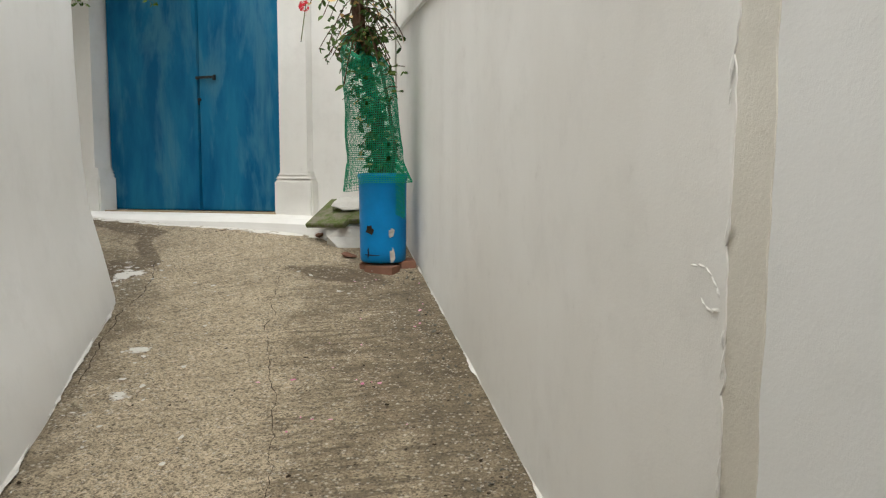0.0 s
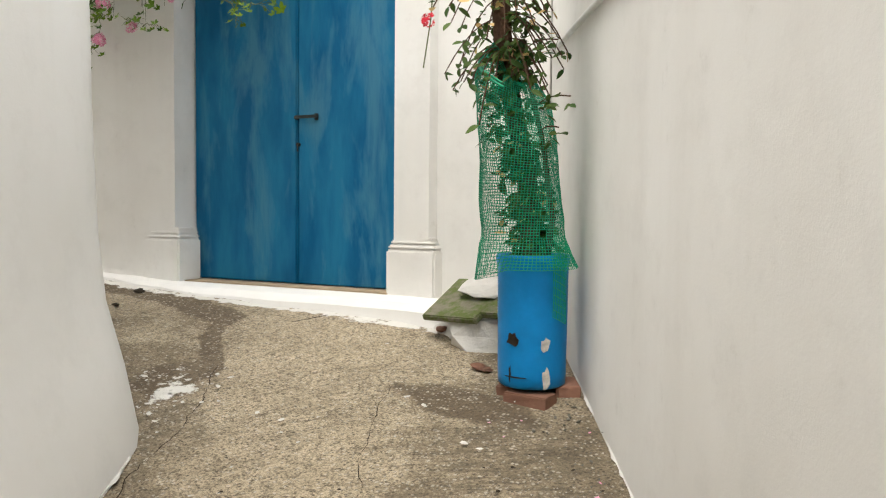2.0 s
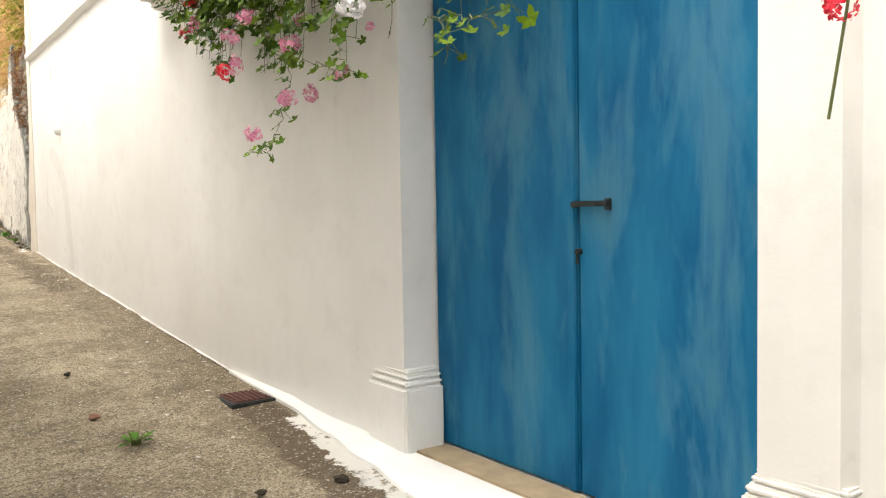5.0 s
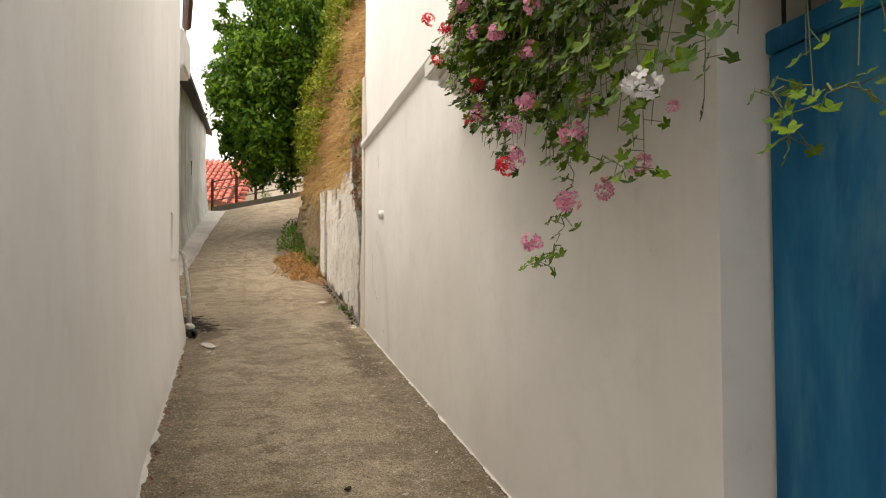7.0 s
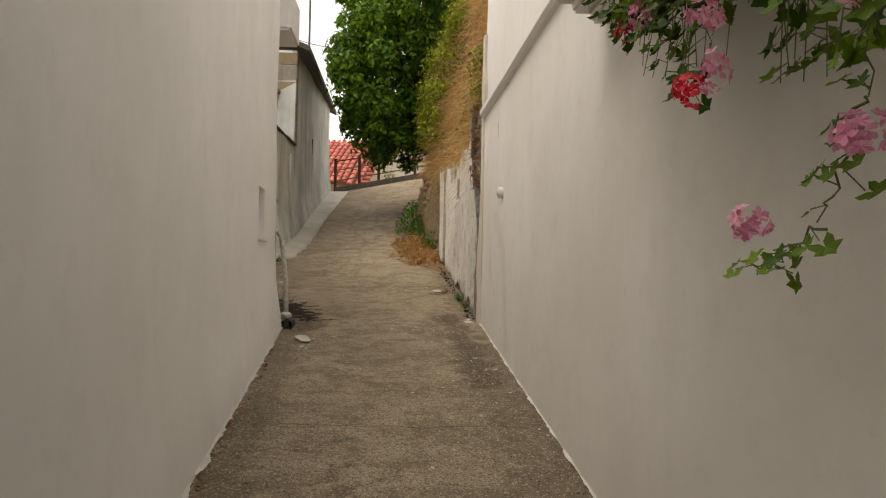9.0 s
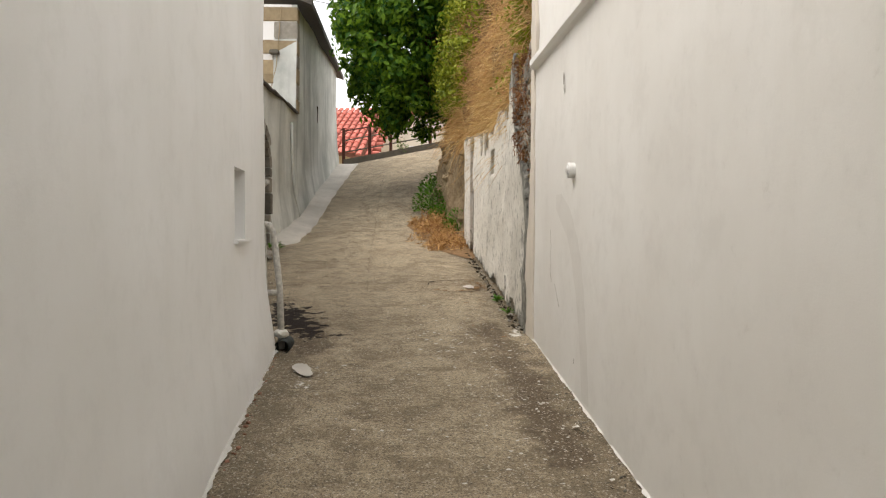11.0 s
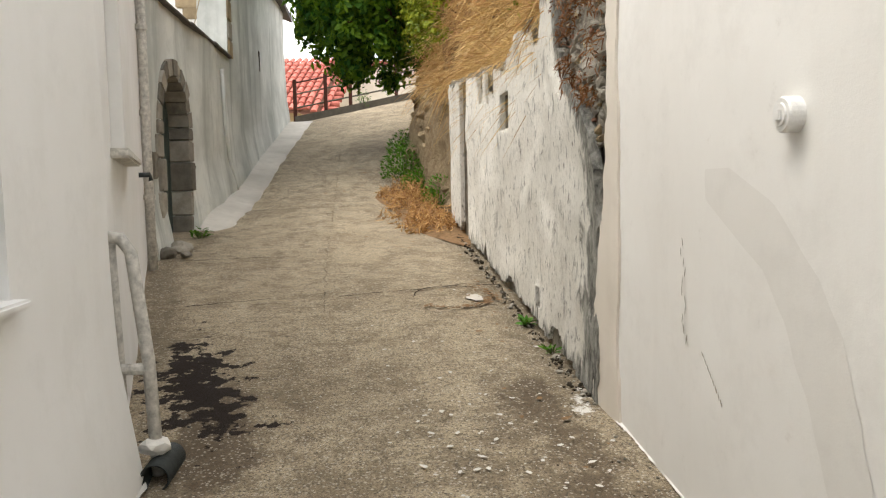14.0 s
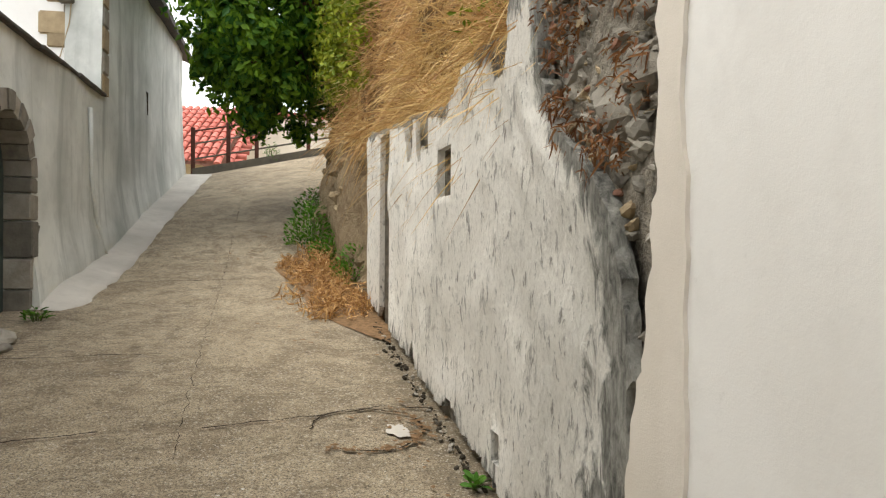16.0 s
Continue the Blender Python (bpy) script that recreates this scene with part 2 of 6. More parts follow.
def gate_paint():
    """Blue oil paint on sheet steel, faded in upright clouds."""
    n = Nodes("blue_gate_paint", 0.5, spec=0.18)
    clouds = n.noise(1.0, 5, 0.6, n.scaled(3.4, 3.4, 0.9), 0.25)
    brush = n.noise(1.0, 5, 0.7, n.scaled(42, 42, 2.4))
    c = n.mix(n.ramp(clouds, 0.40, 0.60), (0.001, 0.092, 0.215), (0.012, 0.155, 0.29))
    c = n.mix(n.mul(n.ramp(n.noise(1.0, 5, 0.65, n.scaled(4.2, 4.2, 1.1), 0.3), 0.52, 0.66), 0.7), c, (0.062, 0.205, 0.295))
    c = n.mix(n.mul(n.ramp(brush, 0.5, 0.75), 0.35), c, (0.006, 0.10, 0.235))
    n.color(c)
    n.rough(clouds, 0.42, 0.62)
    n.bump(brush, 0.003, 0.5)
    n.bump(n.noise(2.0, 2, 0.5), 0.02, 0.3)
    return n.mat


GATE_BLUE = gate_paint()
IRON = plain("weathered_iron", (0.055, 0.062, 0.06), 0.6, 0.6, 0.5, 30, 0.004)
RUST = plain("rusty_brown_iron", (0.13, 0.05, 0.035), 0.65, 0.3, 0.4, 25, 0.004)
PIPE_RED = plain("dark_red_pipe_paint", (0.10, 0.017, 0.015), 0.4, 0.0, 0.3, 10, 0.002)
PAINT_WHITE = plain("white_oil_paint", (0.80, 0.79, 0.76), 0.5, 0.0, 0.15, 20, 0.003)
PEELED = plain("peeling_white_paint", (0.72, 0.69, 0.62), 0.7, 0.0, 0.55, 26, 0.01)
BARREL_BLUE = plain("blue_plastic_drum", (0.002, 0.23, 0.57), 0.42, 0.0, 0.22, 6, 0.002, 0.25)
NET = plain("green_plastic_net", (0.004, 0.30, 0.15), 0.45, 0.0, 0.2, 20)
BARK = plain("brown_vine_bark", (0.13, 0.075, 0.048), 0.9, 0.0, 0.5, 30, 0.015, 0.1)
# real soil, and also the painted shade inside hollows
SOIL_AND_HOLLOW = plain("dark_soil", (0.05, 0.036, 0.024), 0.95, 0.0, 0.5, 30, 0.02, 0.1)
DIRT = plain("dark_mossy_dirt", (0.075, 0.062, 0.045), 0.95, 0.0, 0.6, 13, 0.02, 0.1)
CRACK = plain("dark_crack_fill", (0.05, 0.036, 0.024), 0.95, 0.0, 0.5, 30, 0.0, 0.1)
SILL_STONE = plain("sand_coloured_sill", (0.42, 0.32, 0.20), 0.8, 0.0, 0.3, 9, 0.005)
WOOD_OLD = plain("bleached_wood", (0.42, 0.31, 0.21), 0.85, 0.0, 0.45, 14, 0.01, 0.2)
DOOR_GREEN = plain("dark_green_door_paint", (0.045, 0.066, 0.056), 0.55, 0.0, 0.4, 9, 0.004)
TILE = stone_mat("red_roof_tile", (0.66, 0.23, 0.18), (0.48, 0.14, 0.105), 0.0, 0.006)
CREAM = plaster("cream_house_paint", (0.72, 0.62, 0.40), (0.62, 0.52, 0.32))
PALE = plaster("pale_house_paint", (0.72, 0.66, 0.54), (0.62, 0.56, 0.44))
EAVE_DARK = plain("dark_eave_slate", (0.10, 0.085, 0.072), 0.85, 0.0, 0.4, 12, 0.01)
APRON = plaster("smoothed_cement_apron", (0.56, 0.525, 0.46), (0.38, 0.35, 0.30), 0.012, 0.3)


def leaf_mat(name, a, b, spec=0.15, back=0.25):
    """Leaves: two greens chosen leaf by leaf, letting some light through."""
    n = Nodes(name, 0.5, spec=spec)
    c = n.mix(n.ramp(n.island(), 0.1, 0.9), a, b)
    c = n.mix(n.mul(n.ramp(n.noise(40, 3), 0.4, 0.7), 0.3), c, tuple(v * 0.6 for v in a))
    n.color(c)
    tr = n.t.nodes.new("ShaderNodeBsdfTranslucent")
    n.link(c, tr.inputs["Color"])
    mx = n.t.nodes.new("ShaderNodeMixShader")
    mx.inputs["Fac"].default_value = back
    n.link(n.bsdf.outputs["BSDF"], mx.inputs[1])
    n.link(tr.outputs["BSDF"], mx.inputs[2])
    n.link(mx.outputs["Shader"], n.t.nodes["Material Output"].inputs["Surface"])
    return n.mat


GERANIUM = leaf_mat("geranium_leaf", (0.026, 0.066, 0.004), (0.135, 0.225, 0.010), 0.12, 0.15)
VINE = leaf_mat("vine_leaf", (0.035, 0.075, 0.016), (0.10, 0.155, 0.035))
FIG = leaf_mat("tree_leaf", (0.026, 0.092, 0.012), (0.18, 0.31, 0.020), 0.15, 0.4)
YELLOWGREEN = leaf_mat("yellow_green_leaf", (0.12, 0.165, 0.012), (0.31, 0.34, 0.025))
WEED = leaf_mat("weed_leaf", (0.05, 0.15, 0.014), (0.14, 0.29, 0.03))
STRAW = leaf_mat("dry_straw", (0.40, 0.24, 0.085), (0.80, 0.58, 0.25), 0.2, 0.2)
STRAW_RED = leaf_mat("dry_reddish_straw", (0.32, 0.165, 0.06), (0.66, 0.41, 0.17), 0.2, 0.2)
PINK = leaf_mat("pink_petals", (0.66, 0.20, 0.34), (0.84, 0.46, 0.58), 0.2, 0.3)
RED = leaf_mat("red_petals", (0.62, 0.012, 0.03), (0.80, 0.05, 0.08), 0.2, 0.3)
RUST_LEAF = leaf_mat("rust_brown_litter", (0.13, 0.055, 0.024), (0.32, 0.155, 0.065), 0.1, 0.15)
BLOOM_WHITE = leaf_mat("white_petals", (0.80, 0.76, 0.76), (0.88, 0.86, 0.86), 0.2, 0.3)
STEM = plain("green_stem", (0.11, 0.13, 0.04), 0.6, 0.0, 0.3, 20)
# ---- plan ----
GX = (-60, -45, -34, -30, -29, -26.5, -24, -21.7, -19.2, -17, -15.8, -15, -12.5, -11.4, -8.3, -5, -3.15, -2.4, 0, 3)
GZ = (1.5, 2.5, 5.0, 4.93, 4.76, 4.10, 3.45, 2.75, 2.32, 2.08, 1.95, 1.83, 1.60, 1.50, 1.245, 0.92, 0.735, 0.685, 0.62, 0.5)


def lerp(v, xs, ys):
    return float(np.interp(v, xs, ys))


def gz(x, y):
    """The height of the ground."""
    g = sum(lerp(x + d, GX, GZ) for d in (-0.6, -0.3, 0, 0.3, 0.6)) / 5
    c = lerp(x, (-30, -20, -8, -5, -3.3), (0.2, 0.0, 0.0, 0.05, 0.168))
    return g + c * (max(-40, min(y, 12)) - 4.2)


def finish(bm, name, mat, parent=None, smooth=False):
    me = bpy.data.meshes.new(name)
    bmesh.ops.recalc_face_normals(bm, faces=bm.faces)
    bm.to_mesh(me)
    bm.free()
    if smooth:
        for p in me.polygons:
            p.use_smooth = True
    me.materials.append(mat)
    ob = new(name, me)
    if parent:
        ob.parent = parent
    return ob


def part(name, bm, mat, parent, label="", smooth=False):
    """One mesh under a thing or a part."""
    ob = finish(bm, name, mat, parent, smooth)
    return tagged(ob, label) if label else ob


def thing(name, at, label, category, group="", rz=0.0):
    e = new(name)
    e.empty_display_size = 0.1
    e.matrix_world = pose(*at, 0, 0, rz)
    return tagged(e, label, category, group)


def structure(ob, label="", category=""):
    return tagged(ob, label, category, kind="structure")


def box(bm, x0, x1, y0, y1, z0, z1, bevel=0.0, m=None):
    vs = [bm.verts.new((x, y, z)) for z in (z0, z1) for x, y in ((x0, y0), (x1, y0), (x1, y1), (x0, y1))]
    fs = [bm.faces.new([vs[i] for i in f]) for f in ((3, 2, 1, 0), (4, 5, 6, 7), (0, 1, 5, 4), (1, 2, 6, 5), (2, 3, 7, 6), (3, 0, 4, 7))]
    if bevel:
        es = list({e for f in fs for e in f.edges})
        out = bmesh.ops.bevel(bm, geom=es, offset=bevel, segments=2, affect="EDGES")
        vs = list({v for f in out["faces"] for v in f.verts} | {v for v in vs if v.is_valid})
    if m:
        for v in vs:
            v.co = m @ v.co
    return vs


def tube(bm, pts, radii, sides=8, caps=True):
    """A tapering tube through pts."""
    pts = [Vector(p) for p in pts]
    if isinstance(radii, (int, float)):
        radii = [radii] * len(pts)
    rings, up = [], Vector((0.13, 0.21, 0.97))
    for i, p in enumerate(pts):
        d = (pts[min(i + 1, len(pts) - 1)] - pts[max(i - 1, 0)]).normalized()
        a = d.cross(up)
        if a.length < 1e-3:
            a = d.cross(Vector((1, 0, 0)))
        a.normalize()
        b = d.cross(a)
        rings.append([bm.verts.new(p + float(radii[i]) * (math.cos(k * 2 * math.pi / sides) * a + math.sin(k * 2 * math.pi / sides) * b)) for k in range(sides)])
    for r, s in zip(rings, rings[1:]):
        for k in range(sides):
            bm.faces.new((r[k], r[(k + 1) % sides], s[(k + 1) % sides], s[k]))
    if caps:
        bm.faces.new(rings[0][::-1])
        bm.faces.new(rings[-1])


class Path:
    """A line on the plan; the wall's face looks to the right of it when right is 1."""

    def __init__(self, pts, side):
        self.p = [Vector((*q, 0)) for q in pts]
        self.u = [0.0]
        for a, b in zip(self.p, self.p[1:]):
            self.u.append(self.u[-1] + (b - a).length)
        self.length, self.side = self.u[-1], side

    def at(self, u):
        return Vector((lerp(u, self.u, [q.x for q in self.p]), lerp(u, self.u, [q.y for q in self.p]), 0))

    def normal(self, u):
        d = self.at(min(u + 0.05, self.length)) - self.at(max(u - 0.05, 0))
        d.normalize()
        return Vector((d.y, -d.x, 0)) * self.side


def wall(name, path, top, thick, mat, holes=(), inside=None, wave=0.012, flare=None, step=0.25, sink=0.4, low=None, jitter=0.0, warp=None):
    """A wall with real openings. holes: (u0, u1, z0, z1). inside(u, z): further cells to leave out. flare(u, h): how far the face swells out at h above ground."""
    us = {0.0, path.length, *path.u}
    us |= {i * step for i in range(1, int(path.length / step) + 1)}
    zs = set()
    ground = [gz(*path.at(u).xy) for u in np.linspace(0, path.length, 40)]
    z0 = (min(ground) - sink) if low is None else low
    z1 = max(top(u) for u in np.linspace(0, path.length, 40))
    zs |= {z0 + i * step for i in range(int((z1 - z0) / step) + 1)} | {z1}
    for h in holes:
        us |= {h[0], h[1]}
        zs |= {h[2], h[3]}
    clean = lambda s: [v for i, v in enumerate(sorted(s)) if i == 0 or v - sorted(s)[i - 1] > 1e-4]
    us, zs = clean(us), clean(zs)
    bm = bmesh.new()
    front, back = {}, {}
    for i, u in enumerate(us):
        p, n = path.at(u), path.normal(u)
        g, t = gz(p.x, p.y), top(u)
        for j, z in enumerate(zs):
            zz = min(z, t)
            edge = any(abs(u - e) < 0.02 and h[2] - 0.02 < z < h[3] + 0.02 or abs(z - f) < 0.02 and h[0] - 0.02 < u < h[1] + 0.02 for h in holes for e in h[:2] for f in h[2:])
            off = 0.0 if edge else wave * noise.noise(Vector((p.x * 1.1, p.y * 1.1, zz * 0.9))) + wave * 0.5 * noise.noise(Vector((p.x * 3, p.y * 3, zz * 3)))
            if flare:
                off += flare(u, zz - g)
            pw = path.at(warp(u, zz)) if warp else p
            q, jz = pw + n * off, 0.0
            if jitter and not edge and 0 < i < len(us) - 1 and zz < t - step:
                q = q + Vector((-n.y, n.x, 0)) * jitter * noise.noise(Vector((u * 31, zz * 31, 1)))
                jz = jitter * noise.noise(Vector((u * 31, zz * 31, 7)))
            front[i, j] = bm.verts.new((q.x, q.y, zz + jz))
            r = pw - n * thick
            back[i, j] = bm.verts.new((r.x, r.y, zz))
    live = set()
    for i in range(len(us) - 1):
        for j in range(len(zs) - 1):
            u, z = (us[i] + us[i + 1]) / 2, (zs[j] + zs[j + 1]) / 2
            if zs[j] >= max(top(us[i]), top(us[i + 1])) - 1e-6:
                continue
            if any(h[0] < u < h[1] and h[2] < z < h[3] for h in holes) or (inside and inside(u, z)):
                continue
            live.add((i, j))
    for i, j in live:
        bm.faces.new((front[i, j], front[i + 1, j], front[i + 1, j + 1], front[i, j + 1]))
        bm.faces.new((back[i, j + 1], back[i + 1, j + 1], back[i + 1, j], back[i, j]))
        for di, dj, a, b in ((-1, 0, (i, j), (i, j + 1)), (1, 0, (i + 1, j), (i + 1, j + 1)), (0, -1, (i, j), (i + 1, j)), (0, 1, (i, j + 1), (i + 1, j + 1))):
            if (i + di, j + dj) not in live:
                bm.faces.new((front[a], front[b], back[b], back[a]))
    bmesh.ops.remove_doubles(bm, verts=bm.verts, dist=1e-5)
    ob = finish(bm, name, mat, smooth=False)
    for p in ob.data.polygons:
        p.use_smooth = True
    ob.data.set_sharp_from_angle(angle=radians(40))
    return ob


def strip(name, path, inner, outer, mat, rise=0.004, ragged=0.03, step=0.05, u0=0.0, u1=None, seed=0.0, freq=4.0):
    """A band along a wall's foot with a ragged outer edge, lying on the ground."""
    bm = bmesh.new()
    rows = []
    u1 = path.length if u1 is None else u1
    for u in np.arange(u0, u1, step):
        p, n = path.at(u), path.normal(u)
        w = outer + ragged * (noise.noise(Vector((u * freq, seed, 0))) + 0.6 * noise.noise(Vector((u * freq * 4, seed, 3))))
        w = max(inner + 0.004, w)
        row = []
        for k, f in enumerate((0, 0.5, 1)):
            q = p + n * (inner + (w - inner) * f)
            row.append(bm.verts.new((q.x, q.y, gz(q.x, q.y) + rise * (1, 1, 0.6)[k])))
        rows.append(row)
    for a, b in zip(rows, rows[1:]):
        for k in range(2):
            bm.faces.new((a[k], a[k + 1], b[k + 1], b[k]))
    return finish(bm, name, mat, smooth=True)


def patch(name, cx, cy, rx, ry, mat, rz=0.0, rise=0.004, ragged=0.3, seed=0.0, rings=4, sides=40, freq=1.6, crown=0.0):
    """An irregular flat patch on the ground."""
    bm = bmesh.new()
    c, s = math.cos(radians(rz)), math.sin(radians(rz))
    def vert(r, a):
        k = r * (1 + ragged * (noise.noise(Vector((math.cos(a) * freq, math.sin(a) * freq, seed))) + 0.5 * noise.noise(Vector((math.cos(a) * freq * 4, math.sin(a) * freq * 4, seed)))))
        x, y = rx * k * math.cos(a), ry * k * math.sin(a)
        X, Y = cx + c * x - s * y, cy + s * x + c * y
        return bm.verts.new((X, Y, gz(X, Y) + rise + crown * (1 - r * r)))
    mid = vert(0, 0)
    prev = None
    for i in range(1, rings + 1):
        ring = [vert(i / rings, k * 2 * math.pi / sides) for k in range(sides)]
        for k in range(sides):
            k2 = (k + 1) % sides
            bm.faces.new((mid, ring[k], ring[k2]) if prev is None else (prev[k], ring[k], ring[k2], prev[k2]))
        prev = ring
    return finish(bm, name, mat, smooth=True)


# ---- ground ----
def near_line(X, Y, pts):
    """Distance of every point of the grid from a line on the plan."""
    d = np.full(X.shape, 1e9)
    for (ax, ay), (bx, by) in zip(pts, pts[1:]):
        t = np.clip(((X - ax) * (bx - ax) + (Y - ay) * (by - ay)) / ((bx - ax) ** 2 + (by - ay) ** 2), 0, 1)
        d = np.minimum(d, np.hypot(X - ax - t * (bx - ax), Y - ay - t * (by - ay)))
    return d


def blot(X, Y, x, y, rx, ry, rz=0.0):
    c, s = math.cos(radians(rz)), math.sin(radians(rz))
    u, v = ((X - x) * c + (Y - y) * s) / rx, ((Y - y) * c - (X - x) * s) / ry
    return 1 - np.hypot(u, v) * 0.5


def build_ground():
    fine_x, fine_y = np.arange(-30, 1.0, 0.07), np.arange(0.5, 6.0, 0.07)
    xs = np.unique(np.round(np.concatenate([fine_x, np.linspace(-140, -30, 60), np.linspace(1.0, 60, 24)]), 3))
    ys = np.unique(np.round(np.concatenate([fine_y, np.linspace(-80, 0.5, 40), np.linspace(6.0, 80, 30)]), 3))
    X, Y = np.meshgrid(xs, ys, indexing="ij")
    X, Y = X.ravel(), Y.ravel()
    Z = [gz(x, y) + 0.008 * noise.noise(Vector((x * 1.7, y * 1.7, 0))) + 0.004 * noise.noise(Vector((x * 6, y * 6, 0))) - 0.004 for x, y in zip(X, Y)]
    n = len(ys)
    faces = [(i * n + k, (i + 1) * n + k, (i + 1) * n + k + 1, i * n + k + 1) for i in range(len(xs) - 1) for k in range(n - 1)]
    me = bpy.data.meshes.new("ground")
    me.from_pydata(list(zip(X, Y, Z)), [], faces)
    for p in me.polygons:
        p.use_smooth = True
    f = np.clip((X + 3.6) / 1.2, 0, 1)
    masks = {"along": f * (-0.46 * X + 0.89 * Y) + (1 - f) * (2.6 - X), "cross": f * (0.89 * X + 0.46 * Y) + (1 - f) * Y}
    # old dirt and moss where water runs
    lines = [([(-5.4, 5.25), (-8, 5.16), (-11.5, 5.12)], 0.30), ([(-3.4, 3.60), (-7.1, 3.42), (-12.4, 3.17)], 0.14), ([(-0.4, 2.0), (-1.0, 3.1), (-1.6, 4.2)], 0.20), ([(-2.0, 1.4), (-2.8, 3.0), (-3.1, 3.6)], 0.20), ([(-13.3, 5.2), (-16.5, 5.12), (-19.3, 5.05)], 0.20), ([(-14, 2.7), (-17.5, 1.9)], 0.15)]
    masks["dirt"] = np.maximum.reduce([1 - 0.5 * near_line(X, Y, p) / w for p, w in lines] + [blot(X, Y, -3.14, 3.72, 0.12, 0.26, 24), blot(X, Y, -12.75, 3.2, 0.5, 0.14)])
    trail = [([(-6.0, 5.15), (-4.9, 5.06), (-4.2, 4.96), (-3.82, 4.80)], 0.11), ([(-3.82, 4.80), (-3.66, 4.52), (-3.42, 4.30), (-3.3, 4.16)], 0.055)]
    masks["damp"] = np.maximum.reduce([1 - 0.5 * near_line(X, Y, p) / w for p, w in trail] + [blot(X, Y, -2.12, 4.36, 0.36, 0.13, -14), blot(X, Y, -3.4, 3.98, 0.16, 0.24, 24), blot(X, Y, -13.0, 3.25, 0.7, 0.22, 8), blot(X, Y, -4.4, 4.2, 0.7, 0.35, -20) * 0.7] + [(1 - 0.5 * near_line(X, Y, [(-6, 4.0), (-9.5, 3.95), (-13.5, 3.6), (-16, 3.1), (-20, 3.0)]) / 0.4) * 0.43, (1 - 0.5 * near_line(X, Y, [(-10, 5.0), (-13.4, 4.9)]) / 0.3) * 0.65])
    masks["black"] = np.maximum.reduce([blot(X, Y, -13.75, 2.98, 0.55, 0.20, 12), blot(X, Y, -13.4, 3.12, 0.40, 0.16, 30), blot(X, Y, -14.25, 2.80, 0.25, 0.07, 12)])
    right = [(-0.2, -0.6), (-0.92, 1.4), (-1.5, 2.55), (-1.98, 3.3), (-2.35, 4.05), (-2.5, 4.5), (-2.45, 5.1)]
    mid = [(-0.75, -0.6), (-1.45, 1.4), (-2.02, 2.6), (-2.45, 3.4), (-2.85, 4.15), (-3.05, 4.6)]
    masks["pale"] = np.maximum(1 - 0.5 * near_line(X, Y, mid) / 0.50, blot(X, Y, -3.0, 4.75, 0.75, 0.36, -10))
    masks["pale"] = np.maximum(masks["pale"], np.where(X < -13, 0.36, np.where(X < -5, 0.34, 0.0)))
    masks["lane"] = np.maximum(1 - 0.5 * near_line(X, Y, [(0.25, -0.6), (-0.5, 1.5), (-1.1, 2.7), (-1.75, 4.0)]) / 0.42, 0.55 - 0.25 * near_line(X, Y, [(-17, 3.2), (-28, 3.2)]) / 0.8)
    masks["white"] = np.maximum.reduce([(1 - 0.5 * near_line(X, Y, [(-2.5, 5.15), (-3.5, 5.14), (-4.6, 5.15), (-5.6, 5.24)]) / 0.07) * 0.8, blot(X, Y, -3.3, 3.92, 0.14, 0.28, 24) * 0.60, blot(X, Y, -2.49, 3.0, 0.075, 0.04, 20), blot(X, Y, -2.15, 2.6, 0.4, 0.3) * 0.42, blot(X, Y, -13.12, 5.12, 0.25, 0.09) * 0.6, blot(X, Y, -11.8, 3.4, 0.5, 0.12) * 0.5])
    for name, v in masks.items():
        me.attributes.new(name, "FLOAT", "POINT").data.foreach_set("value", np.asarray(v, dtype=np.float32))
    me.materials.append(ROAD)
    return structure(new("ground", me), "worn brushed concrete alley sloping uphill between white walls", "ground")


build_ground()

# ---- walls ----
GATE = dict(x0=-4.82, x1=-3.12, z0=0.90, z1=3.25, y=5.57)
north_path = Path([(-2.2, 5.53), (-2.87, 5.515), (-2.89, 5.455), (-3.12, 5.45), (-4.82, 5.395), (-5.2, 5.375), (-6.6, 5.265), (-12.95, 5.225)], -1)


def nu(x):
    """Length along the north wall at x."""
    return lerp(-x, [-q.x for q in north_path.p], north_path.u)


wall_north = wall("wall_north", north_path, lambda u: 4.0, 0.45, WHITE, holes=[(nu(GATE["x1"]), nu(GATE["x0"]), 0.0, GATE["z1"])], wave=0.0012)
structure(wall_north, "whitewashed plaster house wall with a blue gate", "wall")
upper_path = Path([(-2.2, 5.50), (-2.84, 5.485), (-4.80, 5.40), (-6.6, 5.285), (-12.95, 5.245)], -1)
# near part raised out of view to hold sky light off the left wall
structure(wall("wall_upper", upper_path, lambda u: 11.0 if u < 5.6 else 7.5, 0.45, WHITE_UP, low=4.0), "bright white upper storey wall", "wall")

right_path = Path([(1.3, -0.93), (0.04, 1.43), (-0.405, 2.25), (-1.69, 4.63), (-2.25, 5.66)], -1)
structure(wall("wall_right", right_path, lambda u: 4.2, 0.4, WHITE_COOL, wave=0.003), "smooth cream-white plaster alley wall", "wall")

left_path = Path([(-0.95, -0.9), (-2.12, 1.55), (-2.95, 3.02), (-3.08, 3.25), (-3.165, 3.38), (-3.235, 3.45), (-3.34, 3.485), (-7.1, 3.20), (-12.45, 2.95)], 1)


def lu(x):
    return left_path.u[7] + (-7.1 - x) * 1.001


def left_flare(u, h):
    h = max(h, 0)
    a = 0.135 * math.exp(-(h / 0.42) ** 2) + 0.05 * max(0, 1 - h / 2.5) * (1 if u < left_path.u[6] else 0.4)
    near = min(1, max(0.62, 1 - (u - left_path.u[6]) / 3.0))
    return a * near


